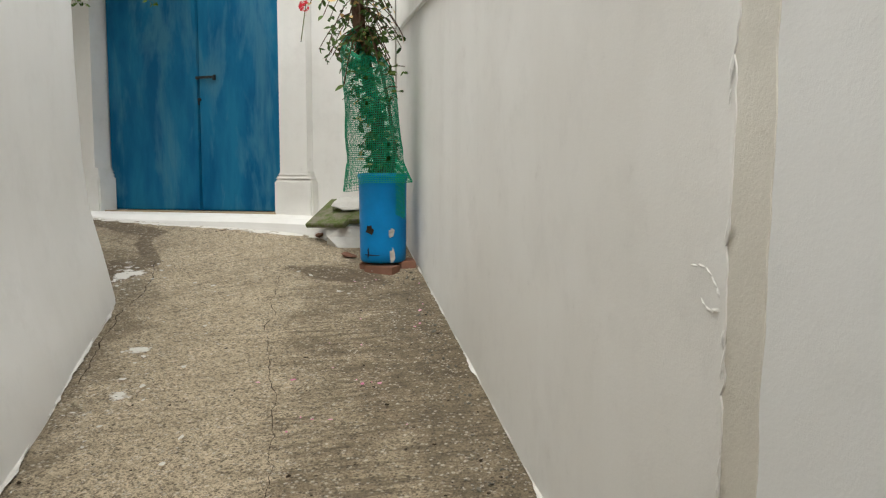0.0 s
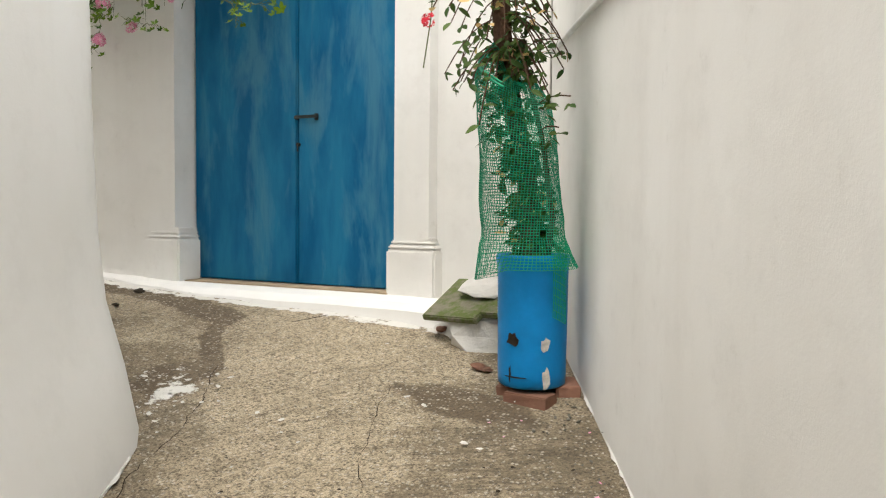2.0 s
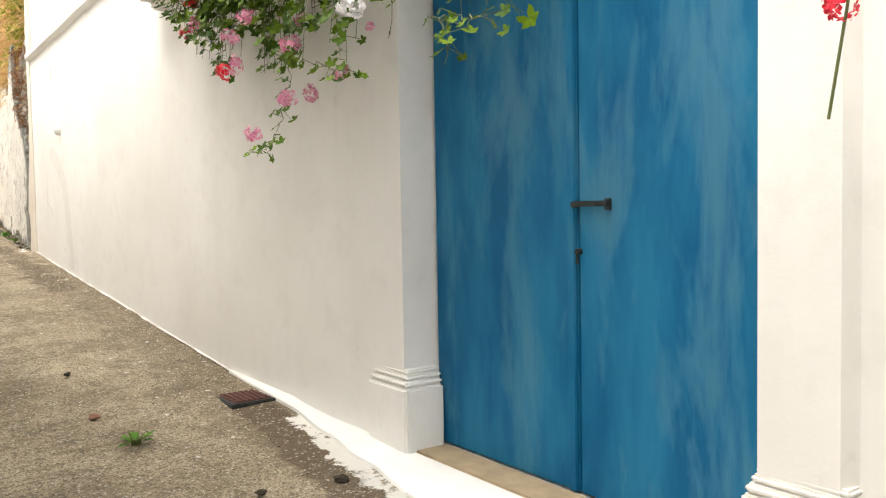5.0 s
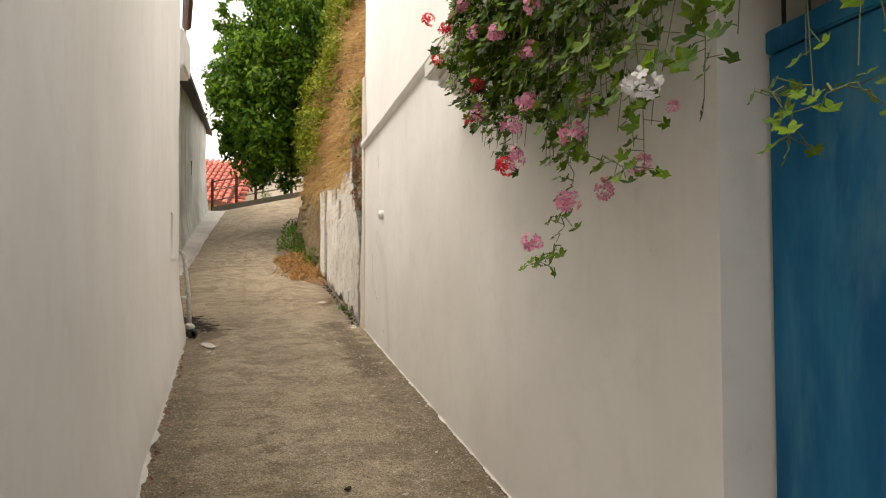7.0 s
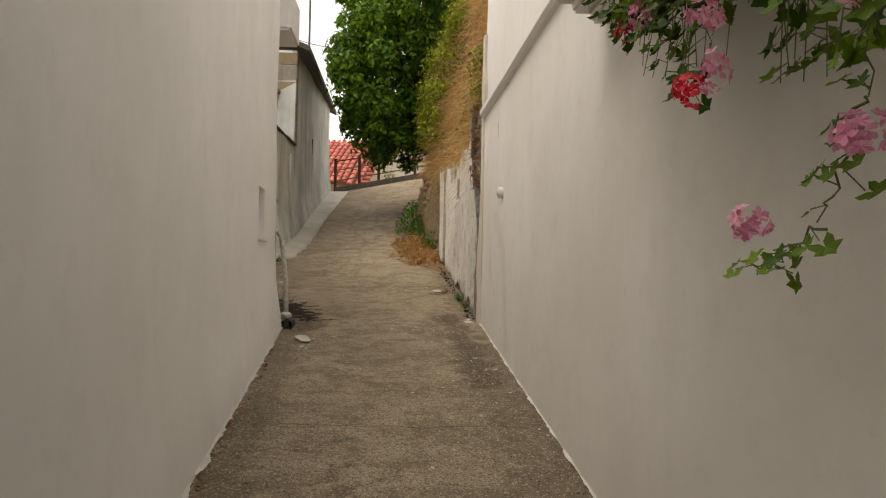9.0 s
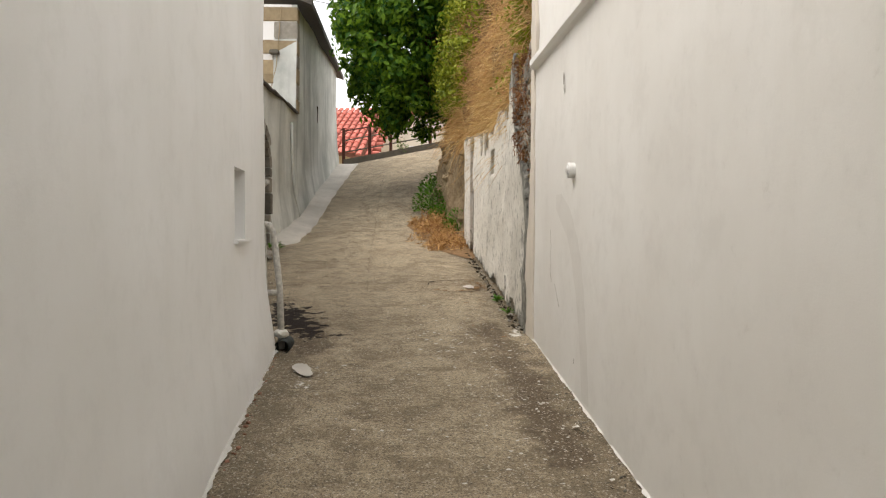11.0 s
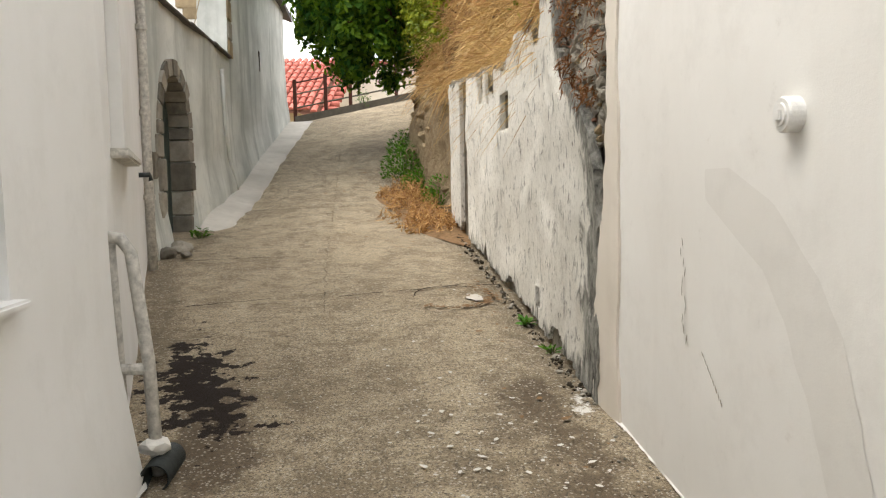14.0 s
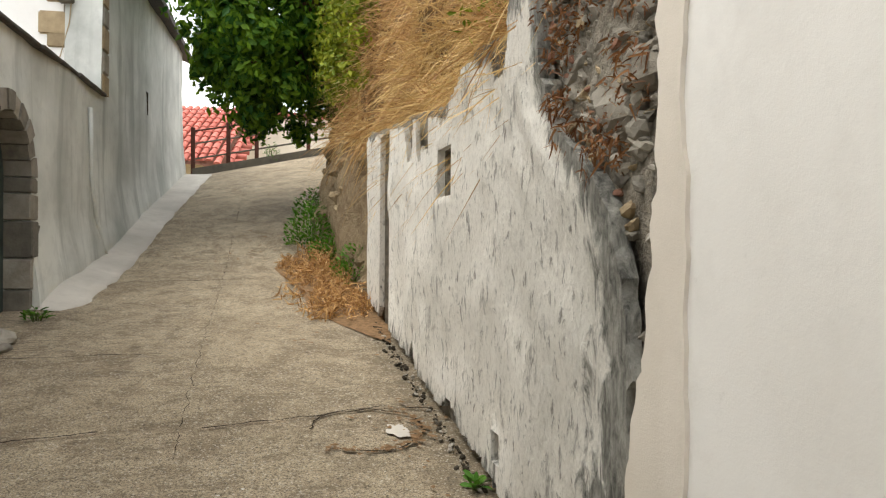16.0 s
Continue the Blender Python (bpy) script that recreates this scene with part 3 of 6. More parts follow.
structure(wall("wall_left", left_path, lambda u: 6.2, 0.4, WHITE_COOL, holes=[(lu(-11.0), lu(-11.42), 2.52, 2.985)], flare=left_flare), "white plaster house wall with a rounded corner", "wall")

second_path = Path([(-12.5, 2.93), (-17.5, 1.74)], 1)
structure(wall("wall_second", second_path, lambda u: 6.4, 0.4, WHITE_COOL, holes=[(0.55, 1.85, 3.02, 4.6)]), "white plaster house wall with a shuttered window", "wall")

arch_path = Path([(-17.42, 1.78), (-26, 2.0), (-28.9, 2.08)], 1)
ARCH_U, ARCH_R, ARCH_SPRING = 1.19, 0.55, 3.60


def arch_hole(u, z):
    return abs(u - ARCH_U) < ARCH_R + 0.08 and z < ARCH_SPRING or math.hypot(u - ARCH_U, z - ARCH_SPRING) < ARCH_R + 0.08


def arch_flare(u, h):
    return 0.10 * math.exp(-(max(h, 0) / 0.5) ** 2)


structure(wall("wall_arch", arch_path, lambda u: 4.88 if u < 4.55 else 7.05, 0.45, GREY_RENDER, inside=arch_hole, flare=arch_flare, step=0.1, wave=0.03), "grey cement-rendered wall with an arched doorway", "wall")

SHED_TOP = ((-13.0, 4.40), (-13.6, 4.22), (-14.0, 4.07), (-14.4, 4.06), (-15.3, 4.09), (-15.75, 3.90), (-16.4, 3.97), (-17.6, 4.05), (-19.4, 4.15))
SHED_LINE = [(-12.95, 5.25), (-14.2, 5.25), (-16.5, 5.19), (-19.38, 5.13)]
shed_path = Path(SHED_LINE, -1)
SHED_HOLES = [(15.53 - 12.95, 15.89 - 12.95, 3.28, 3.58), (17.85 - 12.95, 18.42 - 12.95, 1.5, 3.98), (1.52, 1.66, 1.95, 2.10)]


def shed_top(u):
    return lerp(u, [-12.95 - p[0] for p in SHED_TOP], [p[1] for p in SHED_TOP]) + 0.05 * noise.noise(Vector((u * 3, 1, 0)))


structure(wall("wall_shed", shed_path, lambda u: shed_top(u) - 0.03, 0.5, MORTAR, holes=SHED_HOLES, step=0.06, wave=0.07), "bare rubble core of an old shed wall", "wall")
skin_path = Path([(x, y - 0.055) for x, y in SHED_LINE], -1)


def skin_edge(z):
    """How far the plaster still reaches towards the white house."""
    e = lerp(z, (1.6, 2.2, 2.45, 2.7, 2.9, 3.1, 3.25, 3.37, 3.58, 4.0, 4.6), (0.18, 0.18, 0.18, 0.22, 0.25, 0.30, 0.48, 0.74, 0.97, 1.08, 1.15))
    return e + 0.05 * noise.noise(Vector((0, z * 2.4, 5))) + 0.05 * noise.noise(Vector((0, z * 9, 2))) + 0.025 * noise.noise(Vector((0, z * 33, 8)))


def skin_warp(u, z):
    e = skin_edge(z)
    return e + u * (2.4 - e) / 2.4 if u < 2.4 else u


def flaked(u, z):
    """Where the plaster has fallen off."""
    w = 0.12 * noise.noise(Vector((u * 7, z * 7, 9)))
    g = shed_top(u) - z
    if g < 0.10 + 0.5 * max(0, noise.noise(Vector((u * 2.1, z * 1.4, 2)))) and u > 0.4:
        return True
    if 3.35 < u < 3.75 and z > 3.62 + w:
        return True
    h = z - gz(-12.95 - u, 5.1)
    return h < 0.06 + 0.25 * max(0, noise.noise(Vector((u * 2.5, 0, 7)))) and u > 0.5


plaster_skin = wall("plaster_skin", skin_path, shed_top, 0.05, FLAKED, holes=SHED_HOLES, inside=flaked, step=0.033, wave=0.04, jitter=0.02, warp=skin_warp)
structure(plaster_skin, "flaking whitewash over grey weathered plaster", "wall plaster")


def lichen(p):
    """Grey growth: thick along the broken end and the foot, thin elsewhere."""
    u, h = -12.95 - p.x, p.z - gz(p.x, 5.1)
    end = 1 - (u - skin_edge(p.z)) / lerp(p.z, (1.6, 2.4, 3.2, 3.8), (0.62, 0.52, 0.34, 0.18))
    return max(0.0, min(1.0, max(end, 0.75 - h / 0.35, 0.55 - (shed_top(u) - p.z) / 0.4)))


plaster_skin.data.attributes.new("lichen", "FLOAT", "POINT").data.foreach_set("value", [lichen(v.co) for v in plaster_skin.data.vertices])

# plain wall behind the start
structure(wall("wall_back", Path([(-2.2, -1.0), (2.6, -1.0)], -1), lambda u: 4.0, 0.3, WHITE), "plain white wall closing the alley", "wall")


def mass(name, outline, z0, z1, mat, label):
    """A plain closed house body behind the walls that are seen."""
    bm = bmesh.new()
    lo, hi = [bm.verts.new((x, y, z0)) for x, y in outline], [bm.verts.new((x, y, z1)) for x, y in outline]
    bm.faces.new(hi), bm.faces.new(lo[::-1])
    k = len(outline)
    for i in range(k):
        bm.faces.new((lo[i], lo[(i + 1) % k], hi[(i + 1) % k], hi[i]))
    structure(finish(bm, name, mat), label, "house")


mass("house_left", [(-1.36, -1.1), (-2.5, 1.35), (-3.3, 2.98), (-7.1, 2.75), (-12.3, 2.52), (-12.3, -5), (-1.36, -5)], -1.0, 6.18, WHITE_COOL, "plain white house behind the alley wall")
mass("house_second", [(-12.75, 2.42), (-17.3, 1.30), (-17.3, -5), (-12.75, -5)], 0.0, 6.38, WHITE_COOL, "plain white house beside the arch")
mass("house_north", [(-2.4, 6.2), (-12.9, 5.75), (-12.9, 12), (-2.4, 12)], 0.0, 7.45, WHITE_UP, "plain white house behind the gate wall")
# added mass, never in view: backs the raised wall that darkens the near alley
mass("house_north_storey", [(-2.4, 5.98), (-7.7, 5.72), (-7.7, 11.9), (-2.4, 11.9)], 7.46, 10.98, WHITE_UP, "unseen white storey added to block sky light from the near alley")
mass("house_right", [(1.72, -0.95), (0.44, 1.63), (-1.75, 5.75), (-1.75, 9), (5, 9), (5, -0.95)], -1.0, 4.15, WHITE, "plain white house along the alley")


# ---- gate end: mouldings, gate, kerb ----
def build_gate():
    g = GATE
    gate = thing("gate", ((g["x0"] + g["x1"]) / 2, 5.58, 1.0), "faded blue sheet-metal double gate, closed, in a white wall", "gate")
    mx = gate.location.x
    local = Matrix.Translation(-gate.location)
    xm = -3.92
    for name, a, b in (("leaf", g["x0"] + 0.01, xm - 0.004), ("leaf", xm + 0.004, g["x1"] - 0.01)):
        bm = bmesh.new()
        box(bm, a, b, 5.575, 5.61, 1.012, 3.02, 0.006, local)
        part(name, bm, GATE_BLUE, gate)
    bm = bmesh.new()
    box(bm, xm - 0.045, xm - 0.006, 5.562, 5.5748, 1.015, 3.0, 0.004, local)
    part("cover_strip", bm, GATE_BLUE, gate)
    bm = bmesh.new()
    box(bm, g["x0"] + 0.006, g["x1"] - 0.006, 5.565, 5.63, 3.024, 3.10, 0.006, local)
    part("top_rail", bm, GATE_BLUE, gate)
    for k in range(14):
        x = g["x0"] + 0.06 + k * 0.118
        bm = bmesh.new()
        tube(bm, [local @ Vector((x, 5.60, 3.10)), local @ Vector((x, 5.60, 3.25))], 0.008, 6)
        part("grille_bar", bm, IRON, gate)
    bm = bmesh.new()
    box(bm, xm - 0.01, xm + 0.165, 5.547, 5.56, 2.068, 2.088, 0.003, local)
    box(bm, xm + 0.14, xm + 0.165, 5.5595, 5.5745, 2.055, 2.096, 0.003, local)
    tube(bm, [local @ Vector((xm + 0.0, 5.575, 2.076)), local @ Vector((xm + 0.0, 5.548, 2.076))], 0.012, 8)
    part("handle", bm, IRON, gate, "dark iron bar handle")
    bm = bmesh.new()
    tube(bm, [local @ Vector((xm + 0.012, 5.5745, 1.905)), local @ Vector((xm + 0.012, 5.556, 1.905))], 0.012, 10)
    box(bm, xm + 0.006, xm + 0.018, 5.5535, 5.56, 1.86, 1.90, 0.002, local)
    part("keyhole_plate", bm, IRON, gate, "small dark lock plate")


build_gate()


def moulded_base(name, x0, x1, y_front, depth, z0, z1):
    """A pilaster foot: a block with two small steps under the shaft."""
    bm = bmesh.new()
    yb = y_front + depth
    box(bm, x0, x1, y_front, yb, z0, z1 - 0.075, 0.012)
    box(bm, x0 + 0.008, x1 - 0.008, y_front + 0.008, yb, z1 - 0.077, z1 - 0.045, 0.012)
    box(bm, x0 + 0.02, x1 - 0.02, y_front + 0.02, yb, z1 - 0.047, z1 - 0.02, 0.010)
    box(bm, x0 + 0.03, x1 - 0.03, y_front + 0.032, yb, z1 - 0.022, z1, 0.008)
    return structure(finish(bm, name, WHITE), "white plaster pilaster foot with moulded top", "pilaster base")


moulded_base("pilaster_base_1", -5.075, -4.745, 5.352, 0.21, 0.7, 1.36)
moulded_base("pilaster_base_2", -3.158, -2.832, 5.42, 0.14, 0.7, 1.335)

curb_path = Path([(-2.25, 5.50), (-2.55, 5.44), (-3.2, 5.38), (-4.8, 5.36), (-5.4, 5.335), (-6.6, 5.265)], -1)


def build_curb():
    bm = bmesh.new()
    rows = []
    for u in np.arange(0, curb_path.length, 0.06):
        p, n = curb_path.at(u), curb_path.normal(u)
        w = lerp(u, (0, 0.5, 1.3, 2.4, 2.9, 3.4, 4.4), (0.28, 0.25, 0.24, 0.20, 0.12, 0.06, 0.02)) + 0.035 * noise.noise(Vector((u * 3, 0, 4)))
        q = p + n * w
        g = gz(q.x, q.y)
        ztop = lerp(u, (0, 1.0, 2.5, 3.0, 3.6, 4.4), (0.98, 1.0, 1.0, 1.02, gz(p.x, p.y) + 0.03, gz(p.x, p.y) + 0.008))
        prof = [(-0.35, ztop), (0.0, ztop), (w * 0.72, max(ztop - 0.012, g + 0.02)), (w * 0.93, max(ztop - 0.05, g + 0.012)), (w, g - 0.03), (-0.35, g - 0.06)]
        rows.append([bm.verts.new((*(p + n * d).xy, z)) for d, z in prof])
    for a, b in zip(rows, rows[1:]):
        for k in range(len(a)):
            bm.faces.new((a[k], a[(k + 1) % 6], b[(k + 1) % 6], b[k]))
    bm.faces.new(rows[0])
    bm.faces.new(rows[-1][::-1])
    structure(finish(bm, "kerb", WHITE, smooth=False), "thickly whitewashed kerb under the gate", "kerb")
    bm = bmesh.new()
    box(bm, GATE["x0"] + 0.02, GATE["x1"] - 0.02, 5.40, 5.57, 0.985, 1.008, 0.006)
    structure(finish(bm, "sill", SILL_STONE), "sand-coloured threshold board under the gate", "threshold")


build_curb()

# string course of the upper storey
bm = bmesh.new()
sc = Path([(-7.68, 5.255), (-12.97, 5.226)], -1)
rows = []
for u in np.arange(0, sc.length + 0.05, 0.2):
    p, n = sc.at(min(u, sc.length)), sc.normal(min(u, sc.length))
    wob = 0.008 * noise.noise(Vector((u * 1.4, 0, 0)))
    rows.append([bm.verts.new((*(p + n * d).xy, z + wob)) for d, z in ((-0.03, 3.97), (0.03, 3.995), (0.055, 4.02), (0.055, 4.07), (0.03, 4.085), (-0.03, 4.09))])
for a, b in zip(rows, rows[1:]):
    for k in range(6):
        bm.faces.new((a[k], a[(k + 1) % 6], b[(k + 1) % 6], b[k]))
bm.faces.new(rows[0]), bm.faces.new(rows[-1][::-1])
structure(finish(bm, "trim", WHITE_UP), "projecting plaster string course", "string course")

# planter ledge over the wall
bm = bmesh.new()
for x0, x1, y0, z0, z1 in ((-7.62, -4.6, 5.16, 3.50, 3.56), (-7.66, -4.55, 5.08, 3.558, 3.62), (-7.71, -4.5, 5.0, 3.618, 3.74)):
    box(bm, x0, x1, y0, 5.45, z0, z1, 0.015)
structure(finish(bm, "ledge", WHITE), "moulded white plaster ledge carrying flowers", "ledge")
bm = bmesh.new()
box(bm, -7.2, -4.6, 5.04, 5.22, 3.742, 3.90, 0.02)
planter = finish(bm, "planter_box", BRICK)
tagged(planter, "long terracotta planter box hidden under geraniums", "planter")

# rough end of the smooth coat on the alley wall
def layer(name, path, lo, hi, z0, z1, thick, mat, label, step=0.02, cuts=24):
    """A thin coat on a wall between two ragged upright edges lo(z) and hi(z)."""
    bm = bmesh.new()
    rows = []
    for z in np.arange(z0, z1, step):
        a, b = lo(z), hi(z)
        row = []
        for k in range(cuts + 1):
            u = a + (b - a) * (k / cuts)
            p, n = path.at(u), path.normal(u)
            q = p + n * (thick + 0.002 * noise.noise(Vector((u * 3, z * 3, 0))))
            row.append(bm.verts.new((q.x, q.y, z)))
        for u in (b, a):
            q = path.at(u) - path.normal(u) * 0.02
            row.append(bm.verts.new((q.x, q.y, z)))
        rows.append(row)
    m = cuts + 3
    for a, b in zip(rows, rows[1:]):
        for k in range(m):
            bm.faces.new((a[k], a[(k + 1) % m], b[(k + 1) % m], b[k]))
    bm.faces.new(rows[0]), bm.faces.new(rows[-1][::-1])
    ob = finish(bm, name, mat, smooth=True)
    ob.data.set_sharp_from_angle(angle=radians(35))
    return structure(ob, label, "wall plaster")


coat_path = Path([(0.087, 1.342), (0.04, 1.43), (-0.405, 2.25), (-1.69, 4.63), (-2.2, 5.57)], -1)


def rag(z, seed, a=0.03, b=0.018, c=0.01):
    return a * noise.noise(Vector((seed, z * 2.2, 0))) + b * noise.noise(Vector((seed, z * 9, 3))) + c * noise.noise(Vector((seed, z * 31, 6)))


layer("plaster_coat", coat_path, lambda z: 0.096 + 0.012 * (z - 1.2) * -1.4 + rag(z, 2, 0.006, 0.007, 0.012), lambda z: coat_path.length - 0.02, -0.2, 4.19, 0.006, WHITE, "smooth cream-white finishing coat with a ragged edge", 0.02, 30)
layer("rough_band", Path([(0.20, 1.13), (0.02, 1.467)], -1), lambda z: 0.225 + 0.03 * (1.2 - z) + rag(z, 7, 0.012, 0.006, 0.004), lambda z: 0.375, -0.2, 4.19, 0.002, OLD_BAND, "rough beige band of older plaster", 0.03, 6)


def chips(name, path, items, mat, label, lift=0.006):
    """Small lumps and scars on a wall: (u, z, length, width, tilt)."""
    bm = bmesh.new()
    for u, z, ln, wd, tilt in items:
        p, n = path.at(u), path.normal(u)
        d = Vector((-n.y, n.x, 0))
        c, s = math.cos(radians(tilt)), math.sin(radians(tilt))
        k = 12
        ring = []
        for i in range(k):
            a = i * 2 * math.pi / k
            r = 1 + 0.5 * noise.noise(Vector((a * 2, u * 9, z * 9)))
            x, y = ln / 2 * math.cos(a) * r, wd / 2 * math.sin(a) * r
            q = p + n * (lift + 0.001) + d * (c * x - s * y)
            ring.append(bm.verts.new((q.x, q.y, z + s * x + c * y)))
        q = p + n * (lift + 0.003)
        mid = bm.verts.new((q.x, q.y, z))
        for i in range(k):
            bm.faces.new((mid, ring[i], ring[(i + 1) % k]))
    return structure(finish(bm, name, mat), label, "wall scar")


chips("scar_1", coat_path, [(0.205, 1.136, 0.03, 0.005, 2), (0.178, 1.138, 0.03, 0.006, -6), (0.152, 1.131, 0.03, 0.006, -28), (0.132, 1.115, 0.028, 0.007, -45), (0.117, 1.098, 0.022, 0.009, -60), (0.168, 1.073, 0.024, 0.006, -35), (0.148, 1.064, 0.026, 0.008, -10), (0.125, 1.066, 0.03, 0.010, 10)] + [(0.098 + 0.012 * noise.noise(Vector((k * 3.1, 0, 5))), 0.62 + 0.045 * k, 0.03 + 0.02 * (k % 3), 0.008 + 0.005 * (k % 2), 75) for k in (0, 1, 3, 4, 8, 9, 13, 18, 19)], WHITE, "raised plaster scars on the alley wall", 0.009)

# conduit along the alley wall
bm = bmesh.new()
pts = [(q + coat_path.normal(u) * 0.022) for u in np.linspace(0.4, coat_path.length - 0.12, 12) for q in (coat_path.at(u),)]
tube(bm, [(p.x, p.y, 2.14 + 0.05 * i / 3) for i, p in enumerate(pts)], 0.014, 8)
tagged(finish(bm, "conduit", PAINT_WHITE, smooth=True), "white-painted conduit fixed along the alley wall", "conduit")

# dark red downpipe behind the rounded corner
dp = thing("downpipe", (-3.44, 3.575, 0.70), "dark red painted metal downpipe by the rounded corner", "downpipe")
bm = bmesh.new()
tube(bm, [(0, 0, 6), (0, 0, 0.9), (0.01, 0.012, 0.6), (0.03, 0.04, 0.35), (0.055, 0.075, 0.12), (0.06, 0.085, 0.0)], 0.045, 12)
part("pipe", bm, PIPE_RED, dp, smooth=True)
for z in (0.95, 2.2, 4.0):
    bm = bmesh.new()
    tube(bm, [(0, 0, z), (0, 0, z + 0.04)], 0.05, 12)
    tube(bm, [(0, 0, z + 0.02), (0, -0.14, z + 0.02)], 0.01, 6)
    part("clamp", bm, PIPE_RED, dp)


# ---- drum with the netted vine ----
def leaf_at(bm, p, d, n, ln, wd, bend=0.2):
    """A pointed oval leaf from p along d."""
    side = d.cross(n).normalized()
    pts = []
    for f, w in ((0.0, 0.0), (0.25, 0.8), (0.55, 1.0), (0.82, 0.6), (1.0, 0.0)):
        c = p + d * (ln * f) - n * (bend * ln * f * f)
        pts.append((c, w * wd / 2))
    a = bm.verts.new(pts[0][0])
    l = [bm.verts.new(c + side * w + n * w * 0.25) for c, w in pts[1:4]]
    r = [bm.verts.new(c - side * w + n * w * 0.25) for c, w in pts[1:4]]
    m = [bm.verts.new(c) for c, w in pts[1:4]]
    z = bm.verts.new(pts[4][0])
    for s in (l, r):
        bm.faces.new((a, m[0], s[0]))
        bm.faces.new((m[0], m[1], s[1], s[0]))
        bm.faces.new((m[1], m[2], s[2], s[1]))
        bm.faces.new((m[2], z, s[2]))


def rnd_dir(rng, zlo=-1.0, zhi=1.0):
    a, z = rng.uniform(0, 2 * math.pi), rng.uniform(zlo, zhi)
    r = math.sqrt(max(0, 1 - z * z))
    return Vector((r * math.cos(a), r * math.sin(a), z))


def build_drum():
    rng = random.Random(5)
    bx, by = -1.905, 4.575
    zb = gz(bx, by) + 0.030
    drum = thing("drum_planter", (bx, by, zb), "bright blue plastic drum used as a planter, on bricks", "planter")
    bm = bmesh.new()
    prof = [(0.02, 0.0), (0.126, 0.0), (0.140, 0.012), (0.142, 0.05), (0.145, 0.3), (0.147, 0.50), (0.154, 0.515), (0.156, 0.535), (0.149, 0.545), (0.140, 0.535), (0.138, 0.46), (0.137, 0.40)]
    rings = [[bm.verts.new((r * math.cos(k * math.pi / 20), r * math.sin(k * math.pi / 20), z)) for k in range(40)] for r, z in prof]
    for a, b in zip(rings, rings[1:]):
        for k in range(40):
            bm.faces.new((a[k], a[(k + 1) % 40], b[(k + 1) % 40], b[k]))
    part("shell", bm, BARREL_BLUE, drum, smooth=True)
    bm = bmesh.new()
    c = bm.verts.new((0, 0, 0.45))
    ring = [bm.verts.new((0.1375 * math.cos(k * math.pi / 10), 0.1375 * math.sin(k * math.pi / 10), 0.43 + 0.02 * rng.random())) for k in range(20)]
    for k in range(20):
        bm.faces.new((c, ring[k], ring[(k + 1) % 20]))
    part("soil", bm, SOIL_AND_HOLLOW, drum)

    def on_shell(bm, ang, z, w, h, mat, name, label, jag=0.3, out=0.147):
        mid = bm.verts.new((out * math.cos(ang), out * math.sin(ang), z))
        ring = []
        for k in range(12):
            a = k * math.pi / 6
            r = 1 + jag * (rng.random() - 0.5) * 2
            t = ang + w / 2 / 0.146 * math.cos(a) * r
            ring.append(bm.verts.new((out * math.cos(t), out * math.sin(t), z + h / 2 * math.sin(a) * r)))
        for k in range(12):
            bm.faces.new((mid, ring[k], ring[(k + 1) % 12]))
        part(name, bm, mat, drum, label)

    toward = math.atan2(2.16 - by, -1.05 - bx)
    # hole and slits are dark patches laid on the shell; no opening is cut
    on_shell(bmesh.new(), toward - 0.55, 0.205, 0.055, 0.055, SOIL_AND_HOLLOW, "hole", "broken hole in the drum wall", out=0.1475)
    on_shell(bmesh.new(), toward + 0.42, 0.185, 0.035, 0.055, PEELED, "scuff", "white scuff mark", out=0.1475)
    on_shell(bmesh.new(), toward + 0.46, 0.05, 0.04, 0.09, PEELED, "scuff", "white scuff mark", out=0.1450)
    on_shell(bmesh.new(), toward - 0.62, 0.06, 0.012, 0.07, SOIL_AND_HOLLOW, "slit", "cut slit in the drum", out=0.1450)
    on_shell(bmesh.new(), toward - 0.45, 0.05, 0.11, 0.006, SOIL_AND_HOLLOW, "slit", "cut slit in the drum", out=0.1450)

    # the vine that grows out of it
    vine = thing("vine", (bx, by, zb + 0.44), "leafy climbing vine on a twisted brown trunk, in a blue drum", "vine")
    bm = bmesh.new()
    def trunk(h):
        return Vector((-0.03 - 0.10 * min(h, 1.3) + 0.02 * math.sin(h * 5), 0.02 + 0.03 * math.sin(h * 4), h))
    tube(bm, [trunk(h) for h in np.linspace(0, 2.3, 24)], [0.046 - 0.006 * h for h in np.linspace(0, 2.3, 24)], 8)
    tube(bm, [trunk(h) + Vector((0.03 * math.cos(h * 7), 0.03 * math.sin(h * 7), 0)) for h in np.linspace(0.1, 2.3, 30)], 0.014, 6)
    tube(bm, [Vector((0.06, -0.02, 0)), Vector((0.10, -0.05, 0.25)), Vector((0.05, -0.03, 0.55)), Vector((-0.05, 0, 0.9))], 0.012, 6)
    part("trunk", bm, BARK, vine, smooth=True)
    bm, bt, br = bmesh.new(), bmesh.new(), bmesh.new()
    for i in range(240):
        h = rng.uniform(0.95, 2.2) if i > 130 else rng.uniform(0.10, 1.0)
        p = trunk(h)
        d = rnd_dir(rng, -0.2, 0.5)
        d.y -= 0.35
        d.normalize()
        ln = rng.uniform(0.14, 0.34) if h > 0.95 else rng.uniform(0.05, 0.14)
        pts = [p + d * ln * f - Vector((0, 0, (1.0 if h > 0.95 else 0.5) * ln * f * f)) for f in np.linspace(0, 1, 7)]
        tube(bt, pts, 0.003, 4)
        for k in range(9):
            q = pts[1 + k % 6].lerp(pts[min(6, 2 + k % 6)], rng.random())
            dd = rnd_dir(rng, -0.9, 0.2)
